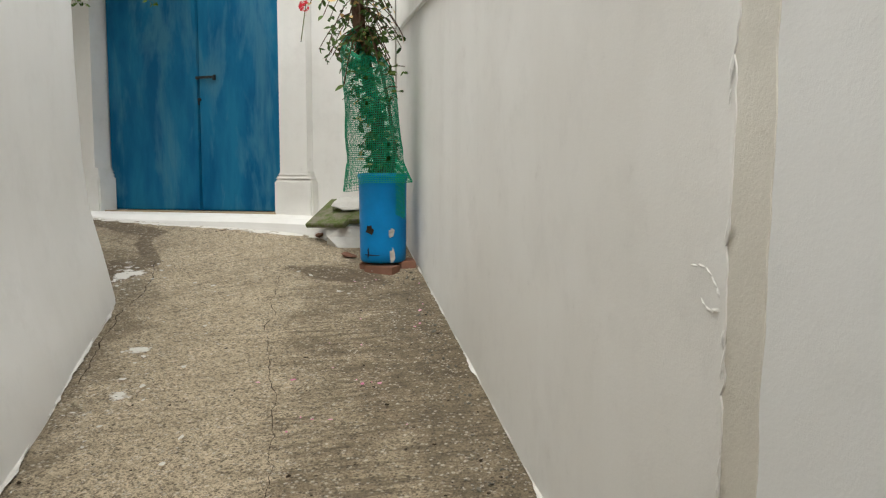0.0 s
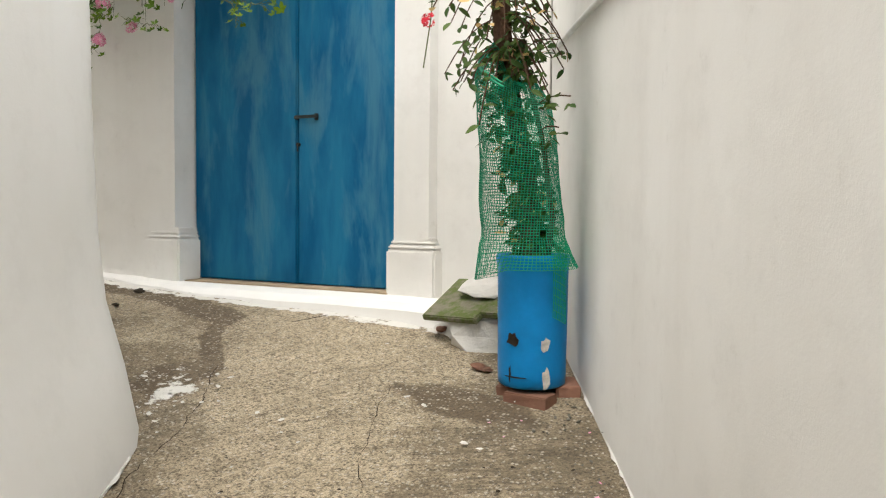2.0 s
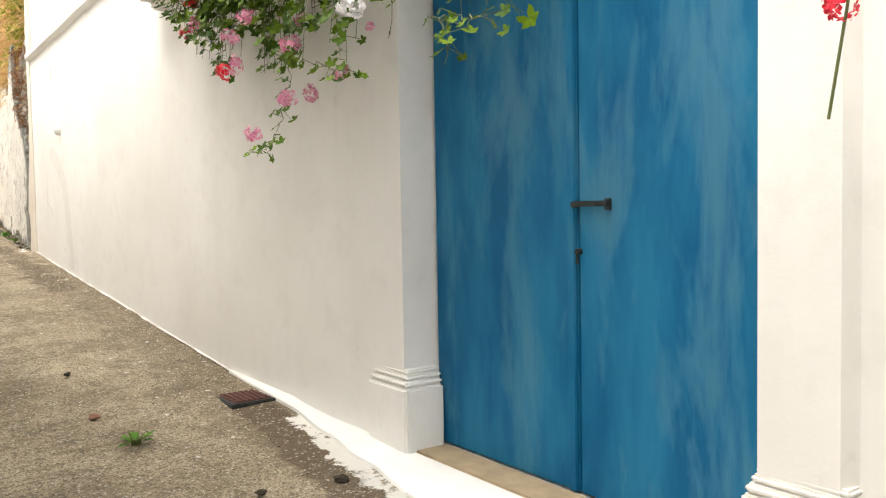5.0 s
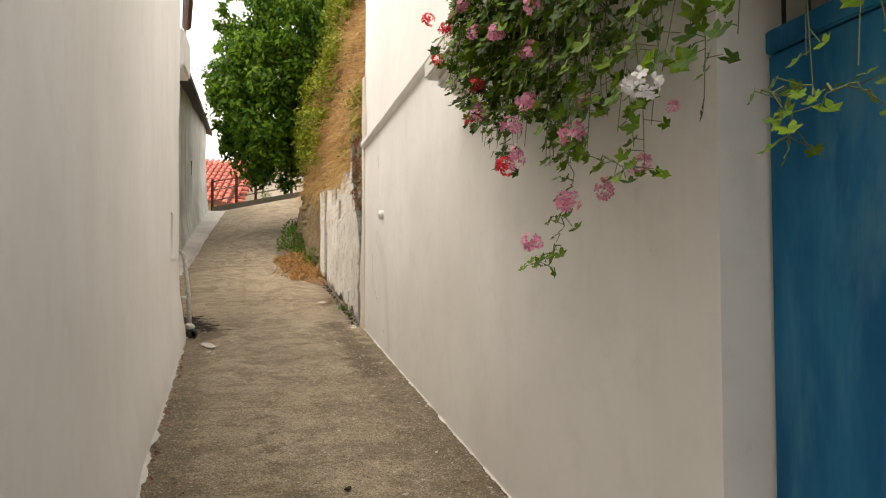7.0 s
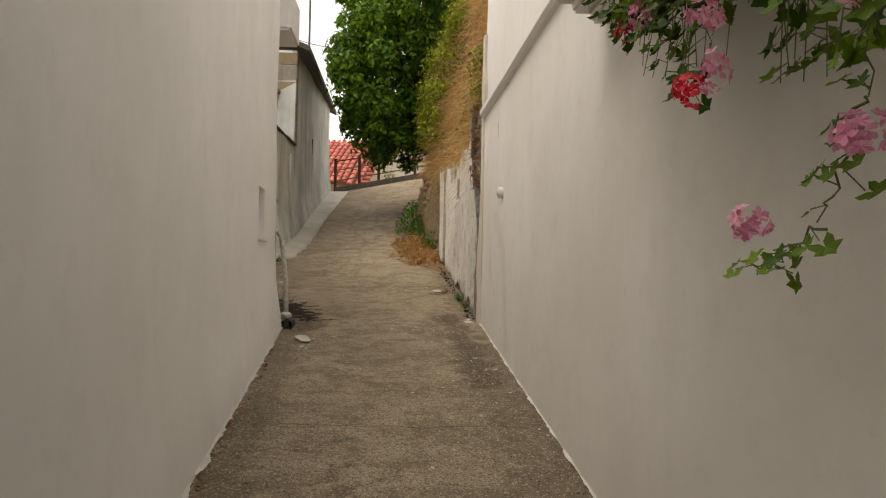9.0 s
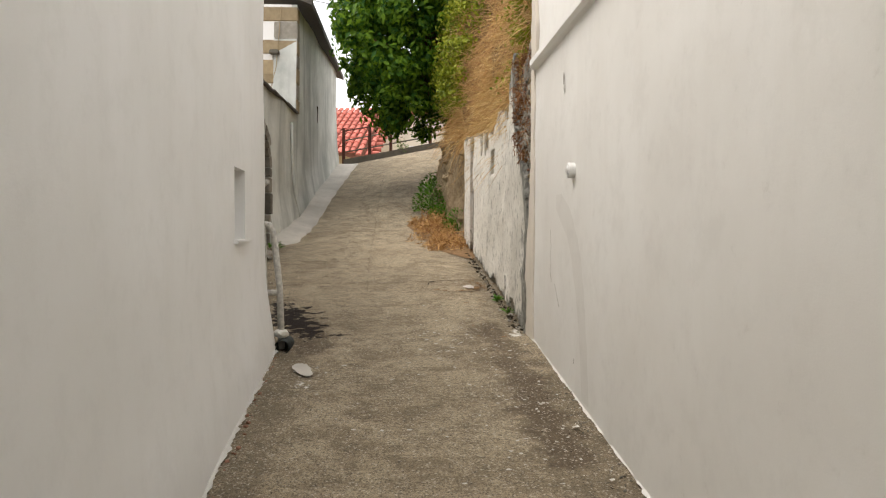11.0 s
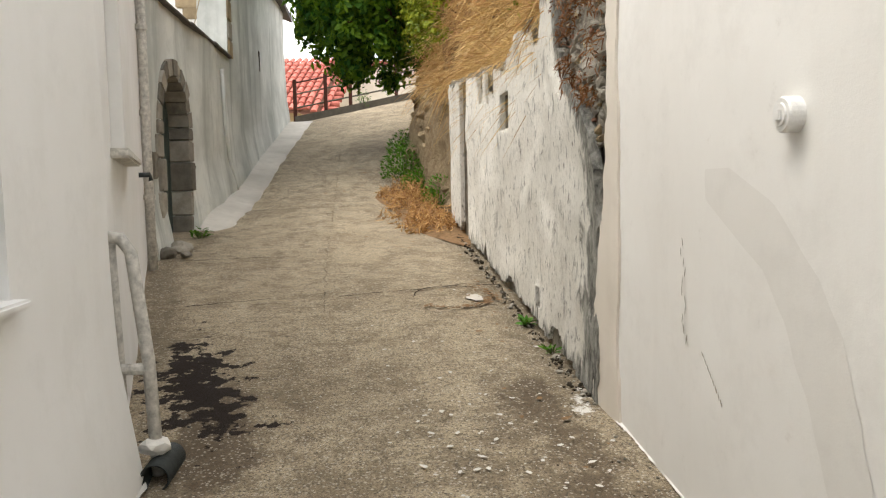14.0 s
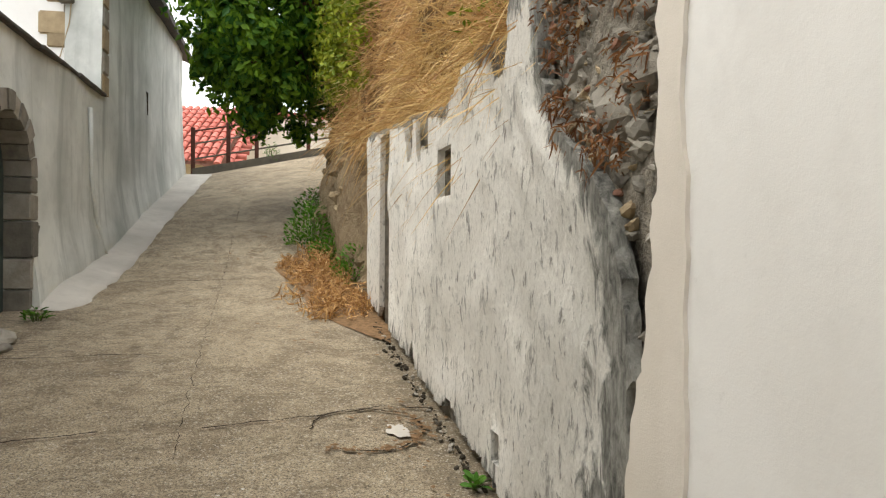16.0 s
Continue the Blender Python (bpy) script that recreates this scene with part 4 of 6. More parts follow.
            leaf_at(bm if rng.random() > 0.1 else br, q, dd, (Vector((0, -0.6, 1)) + rnd_dir(rng) * 0.6).normalized(), rng.uniform(0.035, 0.06), rng.uniform(0.02, 0.032))
    # sprays reaching out of the net towards the alley wall and the gate
    for tip, n in ((Vector((0.20, -0.14, 0.72)), 16), (Vector((0.16, -0.16, 0.60)), 14), (Vector((-0.14, -0.17, 0.62)), 12), (Vector((-0.34, -0.05, 1.28)), 6), (Vector((0.13, -0.10, 0.95)), 14)):
        a = trunk(tip.z - 0.08)
        pts = [a.lerp(tip, f) + Vector((0, 0, 0.05 * math.sin(f * 3))) for f in np.linspace(0, 1, 7)]
        tube(bt, pts, 0.003, 4)
        for k in range(n):
            q = pts[0].lerp(pts[6], rng.uniform(0.3, 1)) + rnd_dir(rng) * 0.03
            leaf_at(bm, q, rnd_dir(rng, -0.7, 0.3), (Vector((0, -0.7, 0.8)) + rnd_dir(rng) * 0.5).normalized(), rng.uniform(0.035, 0.058), rng.uniform(0.022, 0.034))
    part("foliage", bm, VINE, vine, "small oval green leaves")
    tagged(part("twigs", bt, BARK, vine), kind="stuff")
    part("dry_leaves", br, STRAW, vine, "withered yellow leaves")

    # the net round it
    net = thing("plastic_net", (bx, by, zb + 0.47), "green plastic mesh wrapped round the vine, torn below", "net")
    bm = bmesh.new()
    COLS, ROWS_N = 84, 76

    def surf(c, r):
        a = c / COLS * 2 * math.pi
        f = r / ROWS_N
        z = 0.02 + 0.88 * f
        rad = lerp(f, (0, 0.06, 0.14, 0.5, 0.85, 0.95, 1.0), (0.215, 0.195, 0.172, 0.165, 0.150, 0.10, 0.035))
        rad *= 1 + 0.10 * noise.noise(Vector((math.cos(a) * 1.5, math.sin(a) * 1.5, z * 3))) + 0.05 * noise.noise(Vector((math.cos(a) * 5, math.sin(a) * 5, z * 9)))
        cx = -0.02 - 0.10 * f
        z += 0.10 * f * math.cos(a - 2.6) * (1 if f > 0.8 else f)
        if f < 0.12:
            z -= 0.06 * max(0, math.cos(a - math.pi)) * (1 - f / 0.12)
        return Vector((cx + rad * math.cos(a), -0.01 + rad * math.sin(a), z))

    torn = lambda c, r: noise.noise(Vector((c * 0.2, r * 0.2, 11))) > 0.62
    for c in range(COLS):
        run = []
        for r in range(ROWS_N + 1):
            if torn(c, r):
                if len(run) > 1:
                    tube(bm, run, 0.0015, 3, False)
                run = []
            else:
                run.append(surf(c + 0.16 * r, r))
        if len(run) > 1:
            tube(bm, run, 0.0015, 3, False)
    for r in range(ROWS_N + 1):
        run = []
        for c in range(COLS + 1):
            if torn(c % COLS, r):
                if len(run) > 1:
                    tube(bm, run, 0.0015, 3, False)
                run = []
            else:
                run.append(surf(c + 0.16 * r, r))
        if len(run) > 1:
            tube(bm, run, 0.0015, 3, False)
    part("mesh_tube", bm, NET, net)
    bm = bmesh.new()
    rim = [surf(c, ROWS_N * 0.9) for c in range(int(COLS * 0.38), int(COLS * 0.80))]
    tube(bm, rim, 0.006, 6)
    tube(bm, [p + Vector((0, 0, 0.015)) for p in rim], 0.005, 6)
    part("rolled_edge", bm, NET, net, "folded thick edge of the net")
    bm = bmesh.new()
    ang = toward + 0.75
    for i in range(9):
        t = ang + 0.05 * (i - 4)
        tube(bm, [Vector((0.168 * math.cos(t + 0.01 * math.sin(k)), 0.168 * math.sin(t), 0.16 - k * 0.03 - 0.004 * i)) for k in range(12)], 0.0017, 3, False)
    for k in range(12):
        tube(bm, [Vector((0.168 * math.cos(ang + 0.05 * (i - 4)), 0.168 * math.sin(ang + 0.05 * (i - 4)), 0.16 - k * 0.03 - 0.004 * i)) for i in range(9)], 0.0017, 3, False)
    part("hanging_flap", bm, NET, net, "loose strip of net hanging over the drum")


build_drum()


def rock_mesh(name, seed, flat=0.75, rough=0.5, sub=2):
    bm = bmesh.new()
    bmesh.ops.create_icosphere(bm, subdivisions=sub, radius=0.5)
    for v in bm.verts:
        v.co *= 1 + rough * noise.noise(v.co * 2.3 + Vector((seed * 7.1, 0, 0))) + 0.14 * noise.noise(v.co * 6 + Vector((seed, 3, 0)))
        v.co.z *= flat
    me = bpy.data.meshes.new(name)
    bm.to_mesh(me)
    bm.free()
    return me


ROCKS = [rock_mesh("rock", i) for i in range(5)]


def rock(name, i, at, size, mat, rz=0, parent=None, rx=0, ry=0):
    me = ROCKS[i % 5]
    key = f"{me.name}_{mat.name}"
    if key not in bpy.data.meshes:
        m2 = me.copy()
        m2.name = key
        m2.materials.clear()
        m2.materials.append(mat)
    ob = new(name, bpy.data.meshes[key])
    if parent:
        ob.parent = parent
    ob.matrix_local = pose(*at, rx, ry, rz) @ Matrix.Diagonal((*size, 1))
    return ob


tagged(rock("boulder", 1, (-2.30, 5.15, gz(-2.3, 5.15) + 0.03), (0.66, 0.46, 0.40), STONE_WHITE, 10), "whitewashed boulder at the foot of the wall", "stone")
bm = bmesh.new()
for a, b, c in ((0.0, 0.0, 0.0), (0.30, 0.05, -0.018)):
    box(bm, -0.30 + a, 0.05 + a * 0.9, -0.19 + b, 0.19, 0.0 + c * 0.2, 0.034 + c * 0.1, 0.006)
for v in bm.verts:
    v.co += Vector((noise.noise(v.co * 5), noise.noise(v.co * 5 + Vector((4, 0, 0))), 0)) * 0.022
slab = finish(bm, "stone_slab", SLAB)
slab.matrix_world = pose(-2.34, 5.09, gz(-2.34, 5.09) + 0.185, 26, -3, -10)
tagged(slab, "mossy green stone slab resting on a whitewashed boulder", "slab")
tagged(rock("white_stone", 3, (-2.39, 5.12, gz(-2.39, 5.12) + 0.25), (0.26, 0.19, 0.07), STONE_WHITE, -12, None, 26), "flat white stone lying on a mossy slab", "stone")


def brick_thing(at, size, rz, label):
    bm = bmesh.new()
    x, y, z = (v / 2 for v in size)
    box(bm, -x, x, -y, y, -z, z, 0.006)
    for v in bm.verts:
        v.co += rnd_dir(random) * 0.004
    ob = finish(bm, "brick", BRICK)
    ob.matrix_world = pose(*at, 0, 0, rz)
    return tagged(ob, label, "brick", "bricks under the drum")


gb = gz(-1.95, 4.55)
brick_thing((-1.87, 4.475, gb - 0.012), (0.20, 0.10, 0.06), -8, "worn red brick under the blue drum")
brick_thing((-2.0, 4.60, gb + 0.0), (0.10, 0.20, 0.06), 10, "worn red brick under the blue drum")
brick_thing((-1.78, 4.66, gb + 0.005), (0.10, 0.20, 0.07), 25, "worn red brick under the blue drum")
for i, (x, y, s) in enumerate(((-2.22, 4.72, 0.075), (-2.17, 4.71, 0.05), (-2.09, 4.78, 0.05), (-2.62, 5.12, 0.085), (-1.82, 4.53, 0.03))):
    tagged(rock("brick_fragment", i, (x, y, gz(x, y) + s * 0.15), (s, s * 0.7, s * 0.6), BRICK, i * 50), "small broken piece of red brick on the ground", "brick fragment", "broken brick pieces")

# a rusted wire grate behind the slab
bm = bmesh.new()
for i in range(8):
    tube(bm, [(-2.34 + i * 0.016, 5.39, gz(-2.3, 5.3) + 0.17), (-2.34 + i * 0.016, 5.37, gz(-2.3, 5.3) + 0.245)], 0.0025, 5)
tube(bm, [(-2.36, 5.39, gz(-2.3, 5.3) + 0.205), (-2.21, 5.39, gz(-2.3, 5.3) + 0.205)], 0.003, 5)
tagged(finish(bm, "wire_comb", IRON), "small rusted wire grate leaning at the wall", "grate")


# ---- geraniums over the ledge ----
def lobed_leaf(bm, p, d, n, r, rng):
    side = d.cross(n).normalized()
    mid = bm.verts.new(p + d * r * 0.45 - n * r * 0.12)
    ring = []
    N = 15
    for k in range(N):
        a = -2.75 + 5.5 * k / (N - 1)
        rad = r * (0.78 + 0.22 * math.cos(a * 5.7)) * (1 if abs(a) < 2.6 else 0.6)
        c = p + d * (r * 0.45)
        q = c + d * (rad * math.cos(a)) + side * (rad * math.sin(a)) + n * (0.10 * rad * math.cos(a * 5.7) + 0.04 * rng.uniform(-1, 1) * r)
        ring.append(bm.verts.new(q))
    for k in range(N - 1):
        bm.faces.new((mid, ring[k], ring[k + 1]))


def bloom_mesh(mat, seed, radius, florets):
    rng = random.Random(seed)
    bm = bmesh.new()
    for _ in range(florets):
        d = rnd_dir(rng, -0.9, 1)
        c = d * radius * rng.uniform(0.65, 1.0)
        n = (d + rnd_dir(rng) * 0.35).normalized()
        a = n.cross(Vector((0.3, 0.5, 0.8))).normalized()
        b = n.cross(a)
        s = radius * rng.uniform(0.34, 0.46)
        for k in range(5):
            t = k * 2 * math.pi / 5 + rng.random()
            e = a * math.cos(t) + b * math.sin(t)
            f = n.cross(e)
            v0 = bm.verts.new(c)
            v1 = bm.verts.new(c + e * s * 0.6 + f * s * 0.36 + n * s * 0.12)
            v2 = bm.verts.new(c + e * s + f * s * 0.14 + n * s * 0.2)
            v3 = bm.verts.new(c + e * s - f * s * 0.14 + n * s * 0.2)
            v4 = bm.verts.new(c + e * s * 0.6 - f * s * 0.36 + n * s * 0.12)
            bm.faces.new((v0, v1, v2, v3, v4))
    me = bpy.data.meshes.new("flower_head")
    bm.to_mesh(me)
    bm.free()
    me.materials.append(mat)
    return me


BLOOMS = {k: [bloom_mesh(m, i * 10 + j, 0.052, 20) for j in range(3)] for i, (k, m) in enumerate((("pink", PINK), ("red", RED), ("white", BLOOM_WHITE)))}


def geranium(x0, x1, count, label, heads, rng, trails=()):
    """A trailing plant: stems that leave the planter and hang over the ledge, with lobed leaves; heads: (x, y, z, colour, size)."""
    base = Vector(((x0 + x1) / 2, 5.10, 3.90))
    plant = thing("geranium", base, label, "geranium", "geraniums over the wall")
    lv, st = bmesh.new(), bmesh.new()

    def stem(a, b, sag, leaves, big=1.0):
        pts = [a.lerp(b, f) + Vector((0, 0, sag * math.sin(f * math.pi))) + rnd_dir(rng) * 0.012 for f in np.linspace(0, 1, 8)]
        tube(st, [p - base for p in pts], [0.0028 - 0.0015 * f for f in np.linspace(0, 1, 8)], 5)
        for _ in range(leaves):
            f = rng.uniform(0.12, 1.0) * 6.99
            p = pts[int(f)].lerp(pts[int(f) + 1], f % 1)
            d = rnd_dir(rng, -0.8, 0.5)
            d.y -= 0.25
            d.normalize()
            q = p + d * rng.uniform(0.02, 0.07)
            tube(st, [p - base, q - base], 0.0015, 3, False)
            n = (Vector((rng.uniform(-0.4, 0.4), -0.75, 0.75)) + rnd_dir(rng) * 0.45).normalized()
            dd = (Vector((d.x, d.y * 0.4, -0.6 + 0.4 * rng.random())) + rnd_dir(rng) * 0.3).normalized()
            lobed_leaf(lv, q - base, dd, n, big * rng.uniform(0.024, 0.046), rng)

    for _ in range(count):
        x = rng.uniform(x0, x1)
        a = Vector((x, rng.uniform(5.05, 5.18), 3.88))
        low = lerp(x, (-7.36, -6.4, -5.9, -5.31, -4.8, -4.53, -4.34, -4.07, -3.88), (3.67, 3.15, 2.81, 2.7, 2.64, 2.65, 2.72, 2.7, 2.6))
        b = Vector((x + rng.uniform(-0.35, 0.35), rng.uniform(4.93, 5.12), low + (4.05 - low) * rng.random() ** 1.7))
        if b.x < -6.95:
            b.x = -6.95
        stem(a, b, rng.uniform(0.02, 0.16), 24)
    for tr in trails:
        pts = [Vector(p) for p in tr]
        for a, b in zip(pts, pts[1:]):
            stem(a, b, 0.01, int(4 + 14 * (b - a).length), 0.72)
    part("foliage", lv, GERANIUM, plant, "lobed bright green geranium leaves")
    tagged(part("stem_tangle", st, STEM, plant), kind="stuff")
    for i, (x, y, z, colour, s) in enumerate(heads):
        ob = new("flower_head", BLOOMS[colour][i % 3])
        ob.parent = plant
        ob.matrix_local = pose(x - base.x, y - base.y, z - base.z, i * 40, 0, i * 77) @ Matrix.Diagonal((s, s, s * 0.85, 1))
        tagged(ob, f"{colour} geranium flower head")


rng = random.Random(11)
geranium(-6.75, -5.8, 84, "trailing geranium with pink and red flower heads over a white ledge",
         [(-6.43, 4.95, 3.69, 'pink', 0.85), (-6.2, 4.95, 3.48, 'pink', 0.85), (-6.13, 4.95, 3.08, 'pink', 0.85), (-6.23, 4.95, 3.06, 'red', 0.85), (-6.18, 4.95, 3.22, 'red', 0.85), (-7.05, 4.95, 3.59, 'red', 0.85), (-7.33, 4.95, 3.91, 'red', 0.85), (-6.85, 4.95, 3.7, 'red', 0.85)], rng)
geranium(-5.9, -4.8, 78, "trailing geranium with pale pink flower heads hanging low on the wall",
         [(-5.84, 4.95, 3.37, 'pink', 0.85), (-5.4, 4.95, 3.17, 'pink', 0.85), (-5.36, 4.95, 3.34, 'pink', 0.85), (-4.97, 4.95, 2.77, 'pink', 0.85), (-5.62, 4.95, 2.92, 'pink', 0.85), (-5.44, 4.95, 2.98, 'pink', 0.85), (-5.72, 4.95, 2.77, 'red', 0.85), (-5.57, 4.95, 2.78, 'pink', 0.85), (-5.0, 4.95, 2.55, 'pink', 0.85), (-5.38, 4.95, 2.43, 'pink', 0.85), (-5.02, 5.22, 2.68, 'pink', 0.85), (-5.32, 5.22, 2.63, 'pink', 0.85), (-4.97, 5.0, 2.88, 'pink', 0.55)],
         rng, [[(-4.98, 4.97, 2.75), (-5.03, 4.97, 2.62), (-5.07, 4.97, 2.52), (-5.14, 4.97, 2.42), (-5.32, 4.97, 2.35), (-5.41, 4.97, 2.33)], [(-4.79, 4.97, 2.67), (-4.64, 4.97, 2.61), (-4.52, 4.97, 2.6)]])
geranium(-4.9, -3.8, 46, "trailing geranium with a white flower head beside the gate top",
         [(-4.36, 4.9, 2.79, 'white', 1.0), (-4.48, 5.05, 2.76, 'pink', 0.4)],
         rng, [[(-3.96, 4.97, 2.69), (-3.89, 4.97, 2.63), (-3.88, 4.97, 2.57), (-3.9, 4.97, 2.54)], [(-3.89, 4.97, 2.64), (-3.79, 4.97, 2.64), (-3.67, 4.97, 2.62)]])
# a lone red bloom by the pilaster
lone = thing("red_flower", (-2.78, 5.30, 2.30), "small red flower on a thin dry stem by the pilaster", "flower")
bm = bmesh.new()
tube(bm, [(0, 0.05, 1.2), (0.01, 0, 0.6), (0.01, -0.06, 0.20), (-0.02, -0.08, -0.05)], 0.004, 5)
part("stem", bm, STEM, lone)
ob = new("flower_head", BLOOMS["red"][1])
ob.parent = lone
ob.matrix_local = pose(0.01, -0.08, 0.20) @ Matrix.Diagonal((0.75, 0.75, 0.75, 1))


# ---- second alley: the near house ----
bm = bmesh.new()
box(bm, -11.45, -10.97, 2.70, 3.055, 2.495, 2.523, 0.008, None)
structure(finish(bm, "window_sill_1", WHITE_COOL), "white plaster sill of a small blind window", "window sill")
bm = bmesh.new()
box(bm, -11.5, -10.9, 2.68, 2.76, 2.45, 3.05)
structure(finish(bm, "window_1", WHITE_COOL), "blind white plastered window recess", "window")

# white handrail at the corner
hr = thing("handrail", (-12.56, 3.03, gz(-12.56, 3.03) + 0.1), "thickly white-painted peeling pipe handrail at the house corner", "handrail")
bm = bmesh.new()
tube(bm, [(0.0, 0.05, -0.12), (0.0, 0.03, 0.4), (0.0, -0.02, 0.86), (0.0, -0.06, 0.92), (0.0, -0.14, 0.93)], 0.028, 10)
part("post", bm, PEELED, hr, smooth=True)
bm = bmesh.new()
tube(bm, [(-0.02, -0.08, -0.1), (0.0, -0.10, 0.92)], 0.018, 8)
part("rail", bm, PEELED, hr, smooth=True)
bm = bmesh.new()
tube(bm, [(0.0, 0.03, 0.36), (0.0, -0.1, 0.36)], 0.026, 8)
part("joint", bm, PEELED, hr)

# drain outlet
dr = thing("drain_pipe", (-12.46, 3.10, gz(-12.46, 3.10) + 0.035), "open dark drain pipe end in the wall foot", "drain pipe")
bm = bmesh.new()
R0, R1, N = 0.062, 0.054, 20
rings = []
for x, r in ((-0.25, R0), (0.05, R0), (0.05, R1), (-0.25, R1)):
    rings.append([bm.verts.new((x, r * math.cos(k * 2 * math.pi / N), r * math.sin(k * 2 * math.pi / N))) for k in range(N)])
for a, b in zip(rings, rings[1:]):
    for k in range(N):
        bm.faces.new((a[k], a[(k + 1) % N], b[(k + 1) % N], b[k]))
part("pipe", bm, IRON, dr, smooth=True)
# dark disc across the bore: its colour stands in for the shade within
bm = bmesh.new()
c = bm.verts.new((-0.12, 0, 0))
ring = [bm.verts.new((-0.12, R1 * math.cos(k * 2 * math.pi / N), R1 * math.sin(k * 2 * math.pi / N))) for k in range(N)]
for k in range(N):
    bm.faces.new((c, ring[k], ring[(k + 1) % N]))
part("inside", bm, SOIL_AND_HOLLOW, dr)
tagged(rock("mortar_lump", 2, (-12.56, 3.07, gz(-12.5, 3.1) + 0.13), (0.16, 0.14, 0.10), STONE_WHITE, 20), "whitewashed lump of mortar over the drain pipe", "mortar")

# second house: shuttered window, pipes
def on_second(u, out, z):
    p = second_path.at(u) + second_path.normal(u) * out
    return Vector((p.x, p.y, z))


rot2 = math.degrees(math.atan2(1.74 - 2.93, -17.5 + 12.5))
win = thing("window_2", on_second(1.2, -0.1, 3.02), "white closed window shutter in a plaster recess", "window", rz=rot2)
structure(win)
bm = bmesh.new()
box(bm, -0.64, 0.64, -0.02, 0.02, 0.02, 1.57, 0.006)
part("shutter", bm, PAINT_WHITE, win)
bm = bmesh.new()
box(bm, -0.69, 0.69, -0.19, 0.05, -0.035, 0.012, 0.01)
part("sill", bm, PEELED, win, "worn plaster sill")
for name, base, pts, r, mat, label in (
    ("gutter_pipe", on_second(4.6, 0.06, 2.05), [(0, 0, 0), (0.02, 0, 1.2), (0, 0, 3.0), (0.0, 0.02, 3.2), (0.05, 0.10, 3.34)], 0.045, PEELED, "thin white downpipe at the house corner"),
):
    g = thing(name, base, label, "downpipe")
    bm = bmesh.new()
    tube(bm, pts, r, 10)
    part("pipe", bm, mat, g, smooth=True)
    for z in (0.7, 1.5, 2.3):
        bm = bmesh.new()
        tube(bm, [(0.012, 0, z), (0.012, 0, z + 0.05)], r * 1.25, 10)
        part("clamp", bm, mat, g)
    bm = bmesh.new()
    tube(bm, [(0.05, 0.10, 3.28), (0.05, 0.10, 3.36), (0.05, 0.10, 3.50)], [0.05, 0.10, 0.12], 12)
    part("hopper", bm, PEELED, g, "rounded rain hopper")
bm = bmesh.new()
tube(bm, [on_second(3.75, -0.05, 2.97), on_second(3.75, 0.09, 2.97), on_second(3.75, 0.10, 2.92)], 0.022, 8)
tagged(finish(bm, "pipe_stub", IRON, smooth=True), "short grey pipe stub sticking out of the wall", "pipe")
bm = bmesh.new()
box(bm, -15.1, -14.2, 2.2, 2.83, 5.30, 5.85, 0.03)
structure(finish(bm, "ledge_2", WHITE_COOL), "projecting white plaster box on the upper wall", "ledge")
bm = bmesh.new()
tube(bm, [(-12.7, 3.02, 5.95), (-12.75, 3.02, 6.02), (-15.0, 2.78, 6.12)], 0.07, 10)
tagged(finish(bm, "roof_gutter", PIPE_RED, smooth=True), "dark red half-round roof gutter", "gutter")

# ---- arched doorway ----
ARCH_X = arch_path.at(ARCH_U)
ARCH_RZ = math.degrees(math.atan2(0.22, -8.58))


def arch_m(du, out, z):
    p = arch_path.at(ARCH_U + du) + arch_path.normal(ARCH_U + du) * out
    return Vector((p.x, p.y, z))


arch = thing("door_arch", arch_m(0, 0, gz(-18.6, 1.9)), "weathered stone arch round a dark green door", "doorway")
structure(arch)
base0 = arch.location.copy()


def voussoir(a0, a1, r0, r1, depth, proud, shift):
    bm = bmesh.new()
    fr, bk = [], []
    for r, a in ((r0, a0), (r0, (a0 + a1) / 2), (r0, a1), (r1, a1), (r1, (a0 + a1) / 2), (r1, a0)):
        j = 0.008 * noise.noise(Vector((a * 9, r * 9, shift)))
        x, z = (r + j) * math.cos(a), (r + j) * math.sin(a)
        fr.append(bm.verts.new(arch_m(-x, proud, ARCH_SPRING + z) - base0))
        bk.append(bm.verts.new(arch_m(-x, -depth, ARCH_SPRING + z) - base0))
    bm.faces.new(fr), bm.faces.new(bk[::-1])
    for k in range(6):
        bm.faces.new((fr[k], bk[k], bk[(k + 1) % 6], fr[(k + 1) % 6]))
    return bm


NV = 11
for k in range(NV):
    a0, a1 = k * math.pi / NV + 0.012, (k + 1) * math.pi / NV - 0.012
    part("voussoir", voussoir(a0, a1, ARCH_R, ARCH_R + 0.18, 0.26, 0.02 + 0.012 * (k % 3), k), (STONE, STONE_DARK)[k % 2], arch)
for side in (-1, 1):
    z = gz(-18.6, 1.9) - 0.15
    k = 0
    while z < ARCH_SPRING - 0.02:
        h = min((0.42, 0.30, 0.36, 0.26)[k % 4], ARCH_SPRING - z)
        wdt = 0.18 + 0.05 * (k % 2)
        bm = bmesh.new()
        vs = []
        for du in (ARCH_R, ARCH_R + wdt):
            for out in (-0.26, 0.025 + 0.01 * (k % 3)):
                for zz in (z + 0.006, z + h - 0.006):
                    vs.append(bm.verts.new(arch_m(side * du, out, zz) - base0))
        bmesh.ops.convex_hull(bm, input=vs)
        bmesh.ops.bevel(bm, geom=list(bm.edges), offset=0.012, segments=1, affect="EDGES")
        part("jamb_stone", bm, (STONE_DARK, STONE)[k % 2] if side > 0 else STONE, arch)
        z += h
        k += 1
door = thing("door_green", arch_m(0, -0.24, gz(-18.6, 1.9)), "dark green painted plank door set back in an arch", "door", rz=ARCH_RZ + 180)
structure(door)
